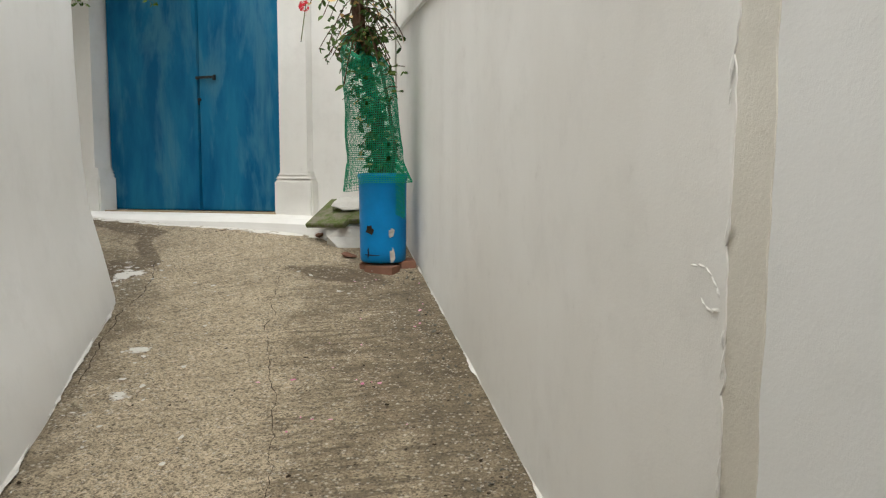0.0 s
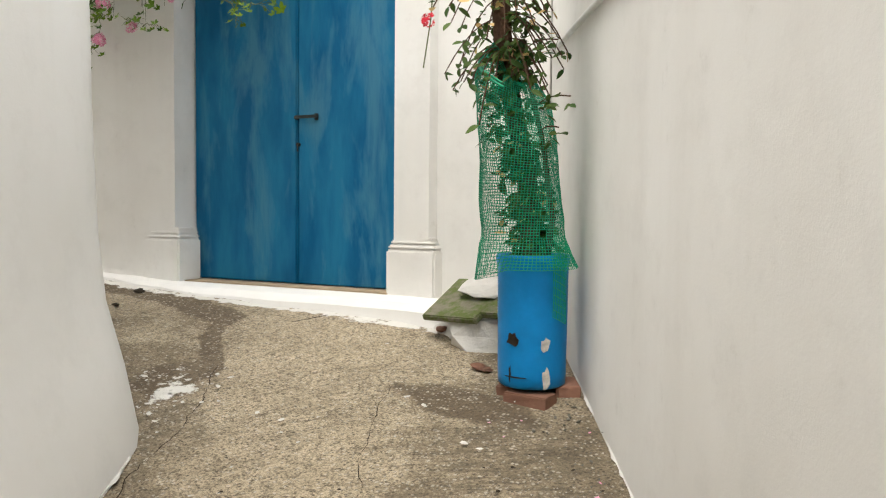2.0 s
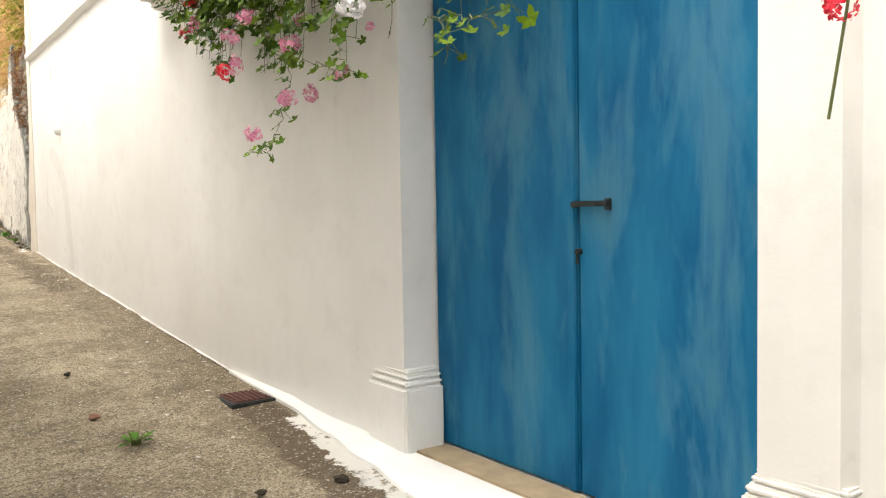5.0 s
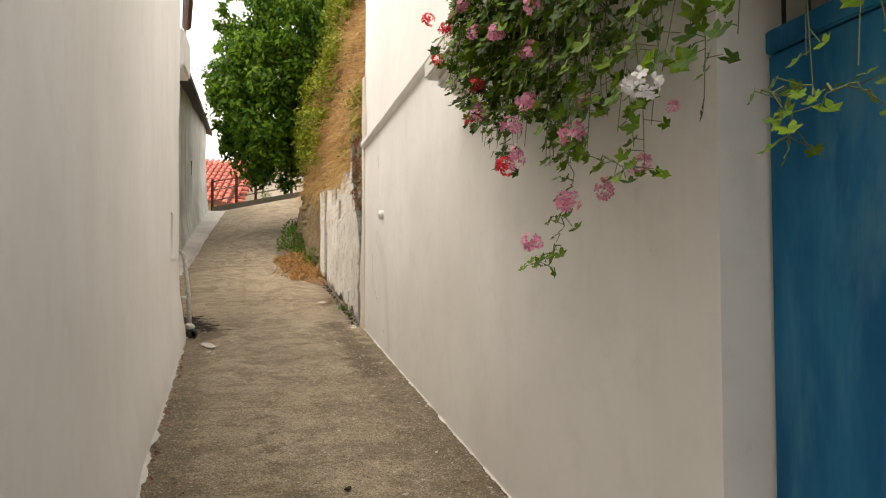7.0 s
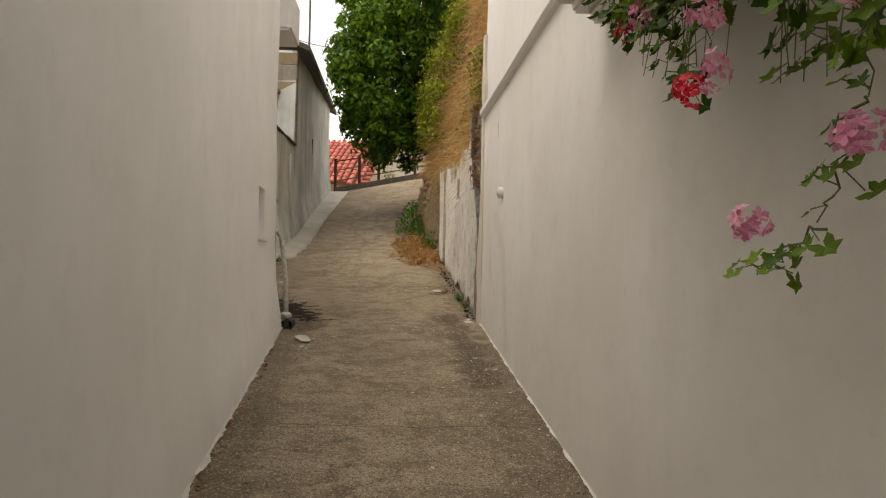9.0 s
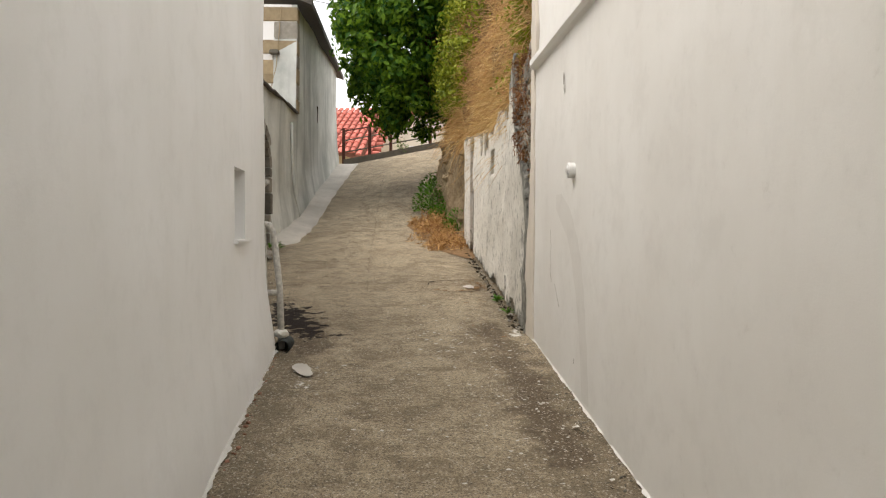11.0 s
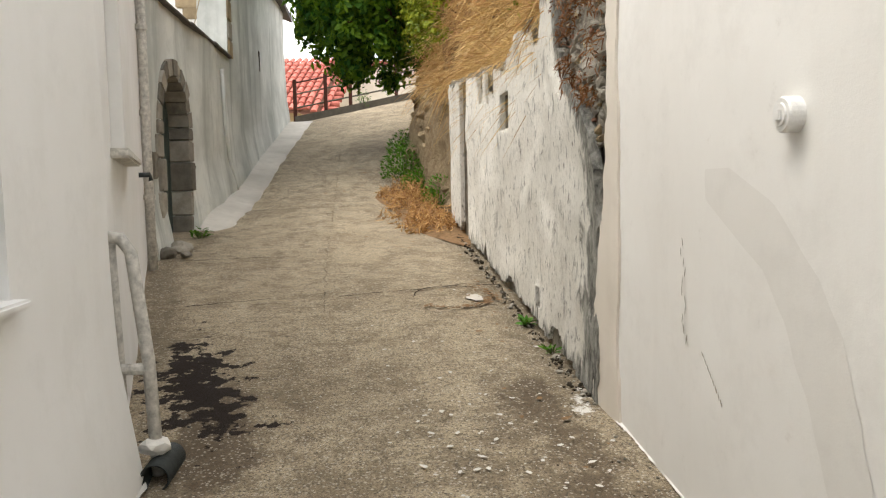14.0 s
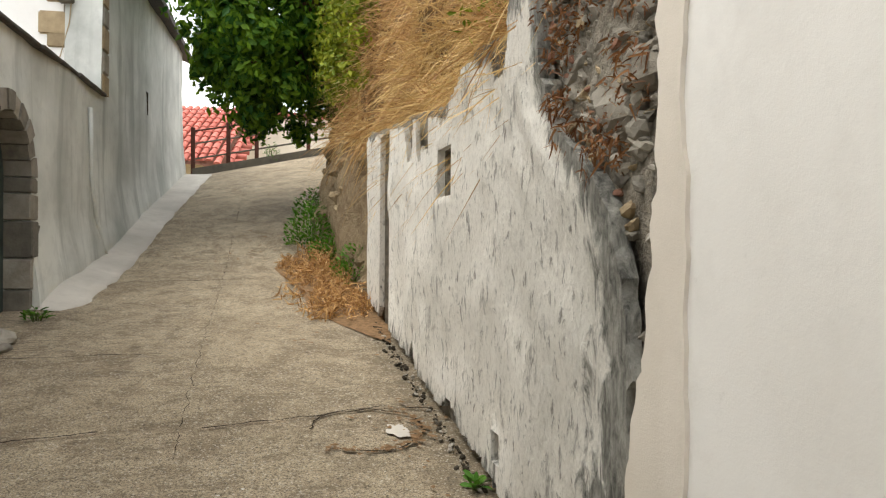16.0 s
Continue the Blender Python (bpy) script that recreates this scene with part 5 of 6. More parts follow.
for k in range(5):
    bm = bmesh.new()
    box(bm, -0.56 + k * 0.224, -0.34 + k * 0.224, -0.025, 0.025, -0.1, 2.1, 0.006)
    part("plank", bm, DOOR_GREEN, door)
# niche stone beside it
for u, z in ((1.95, 3.02), (0.30, 3.10)):
    bm = bmesh.new()
    p = arch_m(u - ARCH_U, 0.0, z)
    box(bm, p.x - 0.09, p.x + 0.09, p.y - 0.1, p.y + 0.03, z - 0.14, z + 0.14, 0.015)
    structure(finish(bm, "wall_stone", STONE_DARK), "single dark stone showing in the render", "stone")

# coping of the arch wall
cop = thing("coping", arch_m(-1.1, 0, 4.88), "thin dark slate coping on the rendered wall", "coping")
structure(cop)
for k in range(7):
    bm = bmesh.new()
    a, b = arch_m(-1.15 + k * 0.655, 0, 0), arch_m(-1.15 + k * 0.655 + 0.645, 0, 0)
    box(bm, b.x - cop.location.x, a.x - cop.location.x, a.y - cop.location.y - 0.48, a.y - cop.location.y + 0.06 + 0.01 * (k % 2), 0.003, 0.045, 0.008)
    part("slate", bm, EAVE_DARK, cop)

# grooves and drain line on the render
bm = bmesh.new()
tube(bm, [arch_m(u - ARCH_U, o, z) for u, o, z in ((3.88, 0.028, 4.62), (3.95, 0.025, 4.1), (3.98, 0.026, 3.7), (4.15, 0.035, 3.3), (4.33, 0.06, 3.0), (4.42, 0.10, 2.80))], 0.028, 8)
tagged(finish(bm, "buried_pipe", GREY_RENDER, smooth=True), "cement-covered drain pipe running down the wall", "pipe")
# vent slot as a dark block; its depth of shade is only colour
bm = bmesh.new()
p = arch_m(7.6 - ARCH_U, 0.0, 5.3)
box(bm, p.x - 0.05, p.x + 0.05, p.y - 0.05, p.y + 0.012, 5.10, 5.50, 0.01)
structure(finish(bm, "vent_slot", SOIL_AND_HOLLOW), "dark block painted as the shaded depth of a narrow vent slot", "vent")

# ---- the house above the arch wall ----
house = thing("stone_house", (-22.0, 1.85, 4.9), "grey rendered house with stone quoins and a white gable", "house")
hb = house.location.copy()
bm = bmesh.new()
box(bm, -0.35, -0.005, -6.0, -0.05, -1.0, 2.15)
part("gable_wall", bm, WHITE_UP, house, "white painted gable wall")
bm = bmesh.new()
prof = [(0.36, 2.12), (-3.2, 3.5), (-6.4, 2.2), (-6.4, 2.32), (-3.2, 3.66), (0.36, 2.24)]
f = [bm.verts.new((0.12, y, z)) for y, z in prof]
b = [bm.verts.new((-7.9, y, z)) for y, z in prof]
bm.faces.new(f), bm.faces.new(b[::-1])
for k in range(6):
    bm.faces.new((f[k], b[k], b[(k + 1) % 6], f[(k + 1) % 6]))
part("roof", bm, EAVE_DARK, house, "thin dark roof edge")
rq = random.Random(3)
z = 0.0
k = 0
while z < 2.05:
    h = 0.26 + 0.1 * rq.random()
    ln = (0.62, 0.36)[k % 2] + 0.08 * rq.random()
    bm = bmesh.new()
    box(bm, -0.30, 0.015, -ln, 0.07, z + 0.005, min(z + h, 2.1) - 0.005, 0.015)
    part("quoin", bm, STONE_WARM if k % 2 == 0 else STONE, house)
    z += h
    k += 1
for y, zz in ((-1.25, 1.35), (-0.45, 0.75), (-1.6, 0.2)):
    bm = bmesh.new()
    box(bm, -0.1, 0.02, y - 0.28, y + 0.22, zz, zz + 0.30, 0.02)
    part("facing_stone", bm, STONE_WARM, house, "ochre stone showing through the whitewash")
    bm = bmesh.new()
    box(bm, -0.05, 0.16, y - 0.02, y + 0.16, zz + 0.40, zz + 0.48, 0.015)
    part("projecting_stone", bm, STONE_DARK, house)
bm = bmesh.new()
tube(bm, [(0.03, -0.55, 0.1), (0.035, -0.35, 0.9), (0.03, -0.25, 2.1)], 0.008, 5)
part("wire", bm, STONE_WARM, house)

# cement apron along the arch wall
strip_path = Path([(-19.15, 1.86), (-26, 2.0), (-28.9, 2.08)], 1)
bm = bmesh.new()
rows = []
for u in np.arange(0, strip_path.length, 0.12):
    p, n = strip_path.at(u), strip_path.normal(u)
    w = lerp(u, (0, 0.4, 3, 6, 9.5), (0.25, 0.42, 0.42, 0.5, 0.6)) + 0.06 * noise.noise(Vector((u * 2.2, 0, 0))) + 0.03 * noise.noise(Vector((u * 8, 0, 2)))
    row = []
    for d, r in ((-0.02, 0.16), (0.12, 0.10), (w * 0.7, 0.05), (w, 0.028), (w + 0.02, -0.03)):
        q = p + n * d
        row.append(bm.verts.new((q.x, q.y, gz(q.x, q.y) + r * min(1, 0.1 + u / 0.7))))
    rows.append(row)
for a, b in zip(rows, rows[1:]):
    for k in range(4):
        bm.faces.new((a[k], a[k + 1], b[k + 1], b[k]))
structure(finish(bm, "apron", APRON, smooth=True), "pale cement gutter apron along the wall foot", "gutter")

tagged(rock("loose_stone", 0, (-17.85, 2.0, gz(-17.85, 2.0) + 0.05), (0.26, 0.2, 0.2), STONE, 30), "loose pale stone by the arched door", "stone")
tagged(rock("loose_stone", 2, (-17.55, 1.92, gz(-17.5, 1.9) + 0.05), (0.22, 0.2, 0.2), STONE_DARK, 70), "loose dark stone by the house corner", "stone")
tagged(rock("loose_stone", 4, (-17.62, 2.1, gz(-17.6, 2.1) + 0.02), (0.34, 0.10, 0.10), STONE_DARK, 5), "loose dark stone by the house corner", "stone")

# ---- shed: door, stones in the broken wall ----
sd = thing("door_shed", (-18.13, 5.36, gz(-18.1, 5.1)), "bleached plank door of an old shed", "door")
structure(sd)
for k in range(4):
    bm = bmesh.new()
    box(bm, -0.27 + k * 0.138, -0.14 + k * 0.138, -0.02, 0.02, 0.0, 1.74, 0.005)
    part("plank", bm, WOOD_OLD, sd)
bm = bmesh.new()
box(bm, -0.36, 0.36, -0.12, 0.06, 1.75, 1.86, 0.01)
part("lintel", bm, WOOD_OLD, sd, "grey wooden lintel")
bm = bmesh.new()
box(bm, 0.235, 0.285, -0.1, 0.03, 0.0, 1.74, 0.006)
part("frame_post", bm, WOOD_OLD, sd, "orange-brown wooden frame post")

rng = random.Random(21)
shed_wall = bpy.data.objects["wall_shed"]
made = 0
for _ in range(2600):
    u, z = rng.uniform(0.10, 1.2), rng.uniform(2.35, 4.4)
    if made > 290:
        break
    if u > skin_edge(z) + 0.02 or z > shed_top(u) - 0.03 or (z < 3.2 and rng.random() < 0.6):
        continue
    s = rng.choice((0.025, 0.03, 0.04, 0.05, 0.06, 0.08, 0.12, 0.26 if made % 5 == 0 else 0.10))
    if z < 3.3:
        s = min(s, 0.10)
    p = shed_path.at(u)
    rock("stone", rng.randrange(5), (p.x, p.y + 0.0, z), (s * rng.uniform(0.7, 1.4), 0.05 + 0.2 * s, s * rng.uniform(0.7, 1.2)), rng.choice((STONE, STONE, STONE, STONE_DARK, STONE_WARM, BRICK if rng.random() < 0.4 else STONE_WARM)), 0, shed_wall, 0, rng.uniform(-40, 40))
    made += 1

# sheet behind the shed openings, coloured dark in place of indoor shade
bm = bmesh.new()
box(bm, -18.6, -14.2, 5.72, 5.80, 1.6, 3.4)
structure(finish(bm, "shed_back", SOIL_AND_HOLLOW), "dark sheet painted as the shaded inside of the shed", "wall")

# cream bare plaster between the whitewash and the broken wall
layer("plaster_strip", Path([(-12.75, 5.226), (-12.98, 5.214), (-13.60, 5.165)], -1), lambda z: 0.10 + rag(z, 4, 0.07, 0.012, 0.004), lambda z: lerp(z, (1.6, 2.2, 2.5, 2.7, 3.0, 3.6, 4.6), (0.46, 0.42, 0.37, 0.30, 0.26, 0.24, 0.24)) + rag(z, 8, 0.03, 0.03, 0.015), 1.4, 4.95, 0.009, BARE_PLASTER, "bare cream plaster edge between whitewash and rubble", 0.03, 8)

# inspection cap on the white wall
cap = thing("wall_cap", (-11.27, 5.215, 3.0), "round white plastic cap on the wall", "pipe cap")
bm = bmesh.new()
tube(bm, [(0, 0.02, 0), (0, -0.022, 0), (0, -0.028, 0)], [0.052, 0.052, 0.047], 24)
part("cap", bm, PAINT_WHITE, cap)
bm = bmesh.new()
tube(bm, [(0, -0.027, 0), (0, -0.034, 0)], [0.034, 0.032], 20)
part("rim", bm, PAINT_WHITE, cap)
bm = bmesh.new()
box(bm, -0.015, 0.015, -0.041, -0.033, -0.017, 0.017, 0.003)
part("square_key", bm, PAINT_WHITE, cap)

# cracks and the trowelled scar on the white wall
n_low = Path([(-6.6, 5.262), (-12.95, 5.222)], -1)
items = []
rng = random.Random(8)
for k in range(11):
    items.append((12.07 - 6.6 + 0.02 * math.sin(k * 1.7) - 0.002 * k, 2.58 - 0.037 * k, 0.006 + 0.012 * (k > 6) * rng.random(), 0.045, rng.uniform(-20, 20)))
for k in range(8):
    items.append((11.88 - 6.6 - 0.022 * k, 2.18 - 0.02 * k, 0.006 + 0.006 * rng.random(), 0.03, rng.uniform(20, 50)))
chips("crack_1", n_low, items, STONE, "dark upright crack in the white plaster", 0.003)
chips("crack_2", n_low, [(11.62 - 6.6, 3.68, 0.035, 0.09, 0), (11.6 - 6.6, 3.60, 0.03, 0.06, 20), (11.2 - 6.6, 1.72, 0.01, 0.05, -15)], STONE, "chipped spot in the white plaster", 0.003)
bm = bmesh.new()
rows = []
BAND_Z = (1.45, 1.6, 1.9, 2.2, 2.4, 2.54, 2.64, 2.75, 2.87)
for z in np.arange(1.5, 2.88, 0.02):
    a = lerp(z, BAND_Z, (10.98, 11.0, 11.06, 11.2, 11.33, 11.46, 11.66, 11.88, 11.87)) - 6.6 + 0.012 * noise.noise(Vector((0, z * 9, 3)))
    b = lerp(z, BAND_Z, (10.78, 10.8, 10.86, 10.95, 11.03, 11.14, 11.26, 11.40, 11.72)) - 6.6 + 0.012 * noise.noise(Vector((0, z * 9, 8)))
    row = []
    for k in range(5):
        q = n_low.at(b + (a - b) * k / 4) + n_low.normal(1.0) * -0.0008
        row.append(bm.verts.new((q.x, q.y, z)))
    rows.append(row)
for a, b in zip(rows, rows[1:]):
    for k in range(4):
        bm.faces.new((a[k], a[k + 1], b[k + 1], b[k]))
structure(finish(bm, "plaster_patch", plaster("damp_plaster_patch", (0.74, 0.72, 0.68), (0.67, 0.645, 0.60))), "curved strip of darker repaired plaster", "wall patch")

# ---- bank with dry grass ----
def bank(x, s):
    """The steep bank over and beyond the shed; s runs up it."""
    z0 = lerp(x, (-30, -27, -24, -19.5, -19.3, -16, -14.5, -13), (5.4, 4.4, 3.4, 2.2, 3.7, 3.6, 3.7, 3.9))
    y0 = lerp(x, (-30, -26, -24, -21.5, -19.6, -19.3, -13), (7.5, 5.6, 4.95, 5.0, 5.25, 5.45, 5.5))
    z1 = lerp(x, (-30, -26, -22, -19, -15, -13), (6.5, 8.0, 9.4, 9.2, 7.6, 7.2))
    z = z0 + (z1 - z0) * s
    y = y0 + 0.35 * s + 0.8 * s ** 2.5
    k = 0.30 * noise.noise(Vector((x * 0.7, z * 0.7, 0))) + 0.12 * noise.noise(Vector((x * 2.3, z * 2.3, 4))) + 0.05 * noise.noise(Vector((x * 7, z * 7, 4)))
    if x < -19.3 and s < 0.5:
        y -= 0.25 * (1 - s * 2) * (0.5 + noise.noise(Vector((x, 0, 1))))
    if x < -19.0 and s < 0.4:
        block = noise.voronoi(Vector((x * 1.9, 0, z * 2.6)))[0]
        k += 0.22 * min(0.6, block[1] - block[0]) * (1 - s / 0.4)
    return Vector((x, y - k * min(1, s * 6 + 0.35), z))


bm = bmesh.new()
xs = np.arange(-30, -12.7, 0.14)
grid = [[bm.verts.new(bank(x, s)) for s in np.linspace(0, 1, 44)] + [bm.verts.new((x, 14, 9.0))] for x in xs]
for a, b in zip(grid, grid[1:]):
    for k in range(44):
        bm.faces.new((a[k], b[k], b[k + 1], a[k + 1]))
bank_ob = structure(finish(bm, "bank", EARTH, smooth=True), "steep earth and rubble bank overgrown with dry grass", "bank")
bank_ob.data.materials.append(THATCH)
for p in bank_ob.data.polygons:
    edge = 0.26 + 0.1 * noise.noise(p.center * 0.9)
    z0, z1 = bank(p.center.x, 0).z, bank(p.center.x, 1).z
    if p.center.x > -19.35 or p.center.z > z0 + (z1 - z0) * edge:
        p.material_index = 1
rng = random.Random(31)
for i in range(80):
    x, s = rng.uniform(-24.5, -19.45), rng.uniform(0.0, 0.26)
    p = bank(x, s)
    sz = rng.choice((0.10, 0.16, 0.24, 0.32, 0.42))
    rock("stone", rng.randrange(5), (p.x, p.y + sz * 0.2, p.z), (sz, sz * 0.7, sz * 0.8), rng.choice((EARTH, EARTH, STONE_WARM)), rng.uniform(0, 180), bank_ob, 0, rng.uniform(-30, 30))


def grass(name, spots, mat, lo, hi, label, droop=1.0, width=0.006, lift=0.5):
    """Arching dry blades; spots: (point, outward direction, count, spread)."""
    verts, faces = [], []
    for p, out, count, spread in spots:
        for _ in range(count):
            b = p + Vector((rng.uniform(-spread, spread), rng.uniform(-spread, spread) * 0.5, rng.uniform(-spread, spread)))
            d = (out * 0.25 + rnd_dir(rng) * 1.0 + Vector((0, 0, lift * rng.random()))).normalized()
            ln, sagging = rng.uniform(lo, hi), rng.uniform(0.2, 0.8)
            side = d.cross(rnd_dir(rng))
            if side.length < 1e-3:
                continue
            side.normalize()
            i0 = len(verts)
            for k, f in enumerate((0, 0.35, 0.7, 1.0)):
                c = b + d * ln * f - Vector((0, 0, droop * ln * f * f * sagging))
                w = width * (1, 0.9, 0.6, 0.1)[k]
                verts.append(c - side * w), verts.append(c + side * w)
            for k in range(3):
                faces.append((i0 + 2 * k, i0 + 2 * k + 1, i0 + 2 * k + 3, i0 + 2 * k + 2))
    me = bpy.data.meshes.new(name)
    me.from_pydata(verts, [], faces)
    me.materials.append(mat)
    return tagged(new(name, me), label, "grass", kind="stuff")


def tussocks(name, spots, mat, label):
    """Clumps of long blades that spring from one root, arch over and tangle; spots: (root, outward, blades, length)."""
    verts, faces = [], []
    for p, out, count, reach in spots:
        lean = (out + rnd_dir(rng) * 0.5).normalized()
        for _ in range(count):
            d = (lean * 0.5 + rnd_dir(rng) * 1.05 + Vector((0, 0, 0.2))).normalized()
            ln, sag = reach * rng.uniform(0.45, 1.15), rng.uniform(0.25, 1.0)
            curl = rnd_dir(rng) * ln * 0.28
            side = d.cross(rnd_dir(rng))
            if side.length < 1e-3:
                continue
            side = side.normalized() * rng.uniform(0.0022, 0.0050)
            b = p + rnd_dir(rng) * 0.05
            i0 = len(verts)
            for f, w in ((0, 1.0), (0.25, 1.0), (0.5, 0.9), (0.78, 0.7), (1.0, 0.15)):
                c = b + d * ln * f - Vector((0, 0, ln * f * f * sag * 0.7)) + curl * f * f
                verts.append(c - side * w), verts.append(c + side * w)
            for k in range(4):
                faces.append((i0 + 2 * k, i0 + 2 * k + 1, i0 + 2 * k + 3, i0 + 2 * k + 2))
    me = bpy.data.meshes.new(name)
    me.from_pydata(verts, [], faces)
    me.materials.append(mat)
    return tagged(new(name, me), label, "grass", kind="stuff")


OUT = Vector((0.25, -0.8, 0.3))
pale_roots, brown_roots = [], []
for i in range(1500):
    x = rng.uniform(-22.8, -13.0)
    s = rng.random() ** 1.25
    if x < -19.4 and s < 0.24:
        continue
    p = bank(x, s)
    k = noise.noise(Vector((x * 0.9, p.z * 0.9, 3))) + 0.5 * noise.noise(Vector((x * 2.7, p.z * 2.7, 6)))
    low = s < 0.22 and x > -19.3
    if x > -14.3 and s < 0.18:
        continue
    (pale_roots if k > (-0.25 if low else 0.12) else brown_roots).append((p, OUT, 26 if low else 22, rng.uniform(0.30, 0.62)))
for i in range(220):
    x = rng.uniform(-19.3, -13.7)
    top = lerp(-12.95 - x, [-12.95 - q[0] for q in SHED_TOP], [q[1] for q in SHED_TOP])
    p = Vector((x, rng.uniform(5.28, 5.6), top + rng.uniform(-0.06, 0.12)))
    (pale_roots if rng.random() < 0.72 else brown_roots).append((p, Vector((0.1, -0.45, 0.5)), 30, rng.uniform(0.18, 0.42) if x < -14.6 else rng.uniform(0.12, 0.22)))
tussocks("dry_grass", pale_roots, STRAW, "long straw-coloured dry grass hanging over the wall")
tussocks("dry_brush", brown_roots, STRAW_RED, "reddish brown dry brush on the bank")
# dead roots and rust-brown tufts in the broken end of the wall
tufts = []
for i in range(40):
    z = rng.uniform(3.25, 4.3)
    u = rng.uniform(0.12, max(0.2, skin_edge(z) + 0.02))
    p = shed_path.at(u)
    tufts.append((Vector((p.x, p.y - 0.05, z)), Vector((0, -0.6, -0.3)), 40, rng.uniform(0.025, 0.06)))
tussocks("dead_roots", tufts, RUST_LEAF, "rust-brown dead roots and leaves in the rubble")


def leaf_cloud(bm, blobs, per, size, rng, up=0.3, centre=None):
    """Many small leaves in uneven clumps: (centre, radius)."""
    for c, r in blobs:
        for _ in range(per):
            d = rnd_dir(rng)
            p = c + d * r * (rng.random() ** 0.45)
            n = (d + Vector((0, 0, up)) + rnd_dir(rng) * 0.6).normalized()
            t = n.cross(rnd_dir(rng))
            if t.length < 1e-3:
                continue
            ln = size * rng.uniform(0.6, 1.3)
            t = (t.normalized() * 0.9 - Vector((0, 0, 0.4))).normalized()
            s = t.cross(n).normalized() * ln * 0.27
            v = [bm.verts.new(p), bm.verts.new(p + t * ln * 0.45 + s), bm.verts.new(p + t * ln - n * ln * 0.15), bm.verts.new(p + t * ln * 0.45 - s)]
            bm.faces.new(v)


def build_tree():
    rng = random.Random(77)
    tree = thing("tree", (-25.0, 5.6, gz(-25, 5.6)), "dense green fig-like tree leaning over the alley", "tree")
    b0 = tree.location.copy()
    top = Vector((-24.2, 4.05, 7.7)) - b0
    bt, bm = bmesh.new(), bmesh.new()
    tube(bt, [(0, 0, -0.3), (0.1, -0.2, 0.9), (0.3, -0.6, 1.9), top * 0.75], [0.22, 0.18, 0.15, 0.10], 10)
    blobs = []
    for i in range(230):
        d = rnd_dir(rng, -0.95, 1.0)
        f = rng.uniform(0.55, 1.0)
        e = Vector((1.9, 1.50 + 0.5 * max(0, d.y), 3.1))
        c = top + Vector((d.x * e.x * f, d.y * e.y * f, d.z * e.z * f))
        c += Vector((0, 0.25 * max(0, -d.z) + 0.7 * max(0, d.z), 0))
        blobs.append((c, rng.uniform(0.28, 0.55)))
    for i in range(90):
        d = rnd_dir(rng, -0.8, 1.0)
        blobs.append((top + Vector((d.x * 2.0, d.y * 1.52, d.z * 3.2 + 0.05)), rng.uniform(0.10, 0.20)))
    for c, r in blobs[::6]:
        a = Vector((0.3, -0.6, 1.9))
        tube(bt, [a, a.lerp(c, 0.5) + Vector((0, 0, 0.2)), c], [0.06, 0.035, 0.012], 6)
    leaf_cloud(bm, blobs[:230], 190, 0.15, rng)
    leaf_cloud(bm, blobs[230:], 34, 0.15, rng)
    part("trunk", bt, BARK, tree, smooth=True)
    part("crown", bm, FIG, tree, "dense dark and mid green leaves")


build_tree()
rng = random.Random(41)


def shrub(name, blobs, per, size, mat, label, rng):
    c0 = sum((c for c, r in blobs), Vector()) / len(blobs)
    s = thing(name, c0, label, "shrub")
    bm = bmesh.new()
    leaf_cloud(bm, [(c - c0, r) for c, r in blobs], per, size, rng)
    part("foliage", bm, mat, s)
    bm = bmesh.new()
    for c, r in blobs[::3]:
        tube(bm, [c - c0 + Vector((0, 0.35, -0.3)), c - c0], [0.012, 0.004], 5)
    tagged(part("twigs", bm, BARK, s), kind="stuff")


shrub("climbing_shrub", [(bank(rng.uniform(-24.4, -20.2), 0.34 + 0.66 * rng.random()) + Vector((0, -0.3, 0)), rng.uniform(0.14, 0.42)) for _ in range(130)], 130, 0.085, YELLOWGREEN, "yellow-green climbing shrub on the bank beside the tree", rng)
shrub("green_shrub", [(bank(rng.uniform(-15.6, -13.4), rng.uniform(0.12, 0.95)) + Vector((0, -0.2, 0)), rng.uniform(0.10, 0.28)) for _ in range(26)], 90, 0.06, YELLOWGREEN, "small olive shrub among the dry grass", rng)


def weed(at, w, h, n, rng):
    t = thing("weed_clump", (at[0], at[1], gz(*at)), "bushy green weeds at the foot of the bank", "weeds", "weeds by the bank")
    bm = bmesh.new()
    for _ in range(n):
        a, r = rng.uniform(0, 2 * math.pi), rng.random() ** 0.6
        hh = h * (1 - 0.6 * r * r) * rng.random()
        p = Vector((w * r * math.cos(a), w * 0.7 * r * math.sin(a), hh))
        d = (Vector((math.cos(a), math.sin(a), 0.8)) + rnd_dir(rng) * 0.6).normalized()
        leaf_at(bm, p, d, (Vector((0, -0.3, 1)) + rnd_dir(rng) * 0.5).normalized(), rng.uniform(0.05, 0.09), rng.uniform(0.02, 0.035))
    part("leaves", bm, WEED, t)
    bm = bmesh.new()
    for _ in range(20):
        a, r = rng.uniform(0, 2 * math.pi), rng.random() * 0.8
        tube(bm, [(w * r * 0.6 * math.cos(a), w * 0.4 * r * math.sin(a), -0.02), (w * r * math.cos(a), w * 0.7 * r * math.sin(a), h * 0.6)], 0.004, 4)
    part("stems", bm, STEM, t)


weed((-22.3, 4.62), 0.55, 0.62, 900, rng)
weed((-21.5, 4.85), 0.45, 0.40, 500, rng)
weed((-20.3, 5.05), 0.42, 0.50, 600, rng)
weed((-23.8, 4.72), 0.5, 0.45, 500, rng)
weed((-18.75, 2.02), 0.12, 0.10, 60, rng)
weed((-14.7, 5.12), 0.05, 0.045, 24, rng)
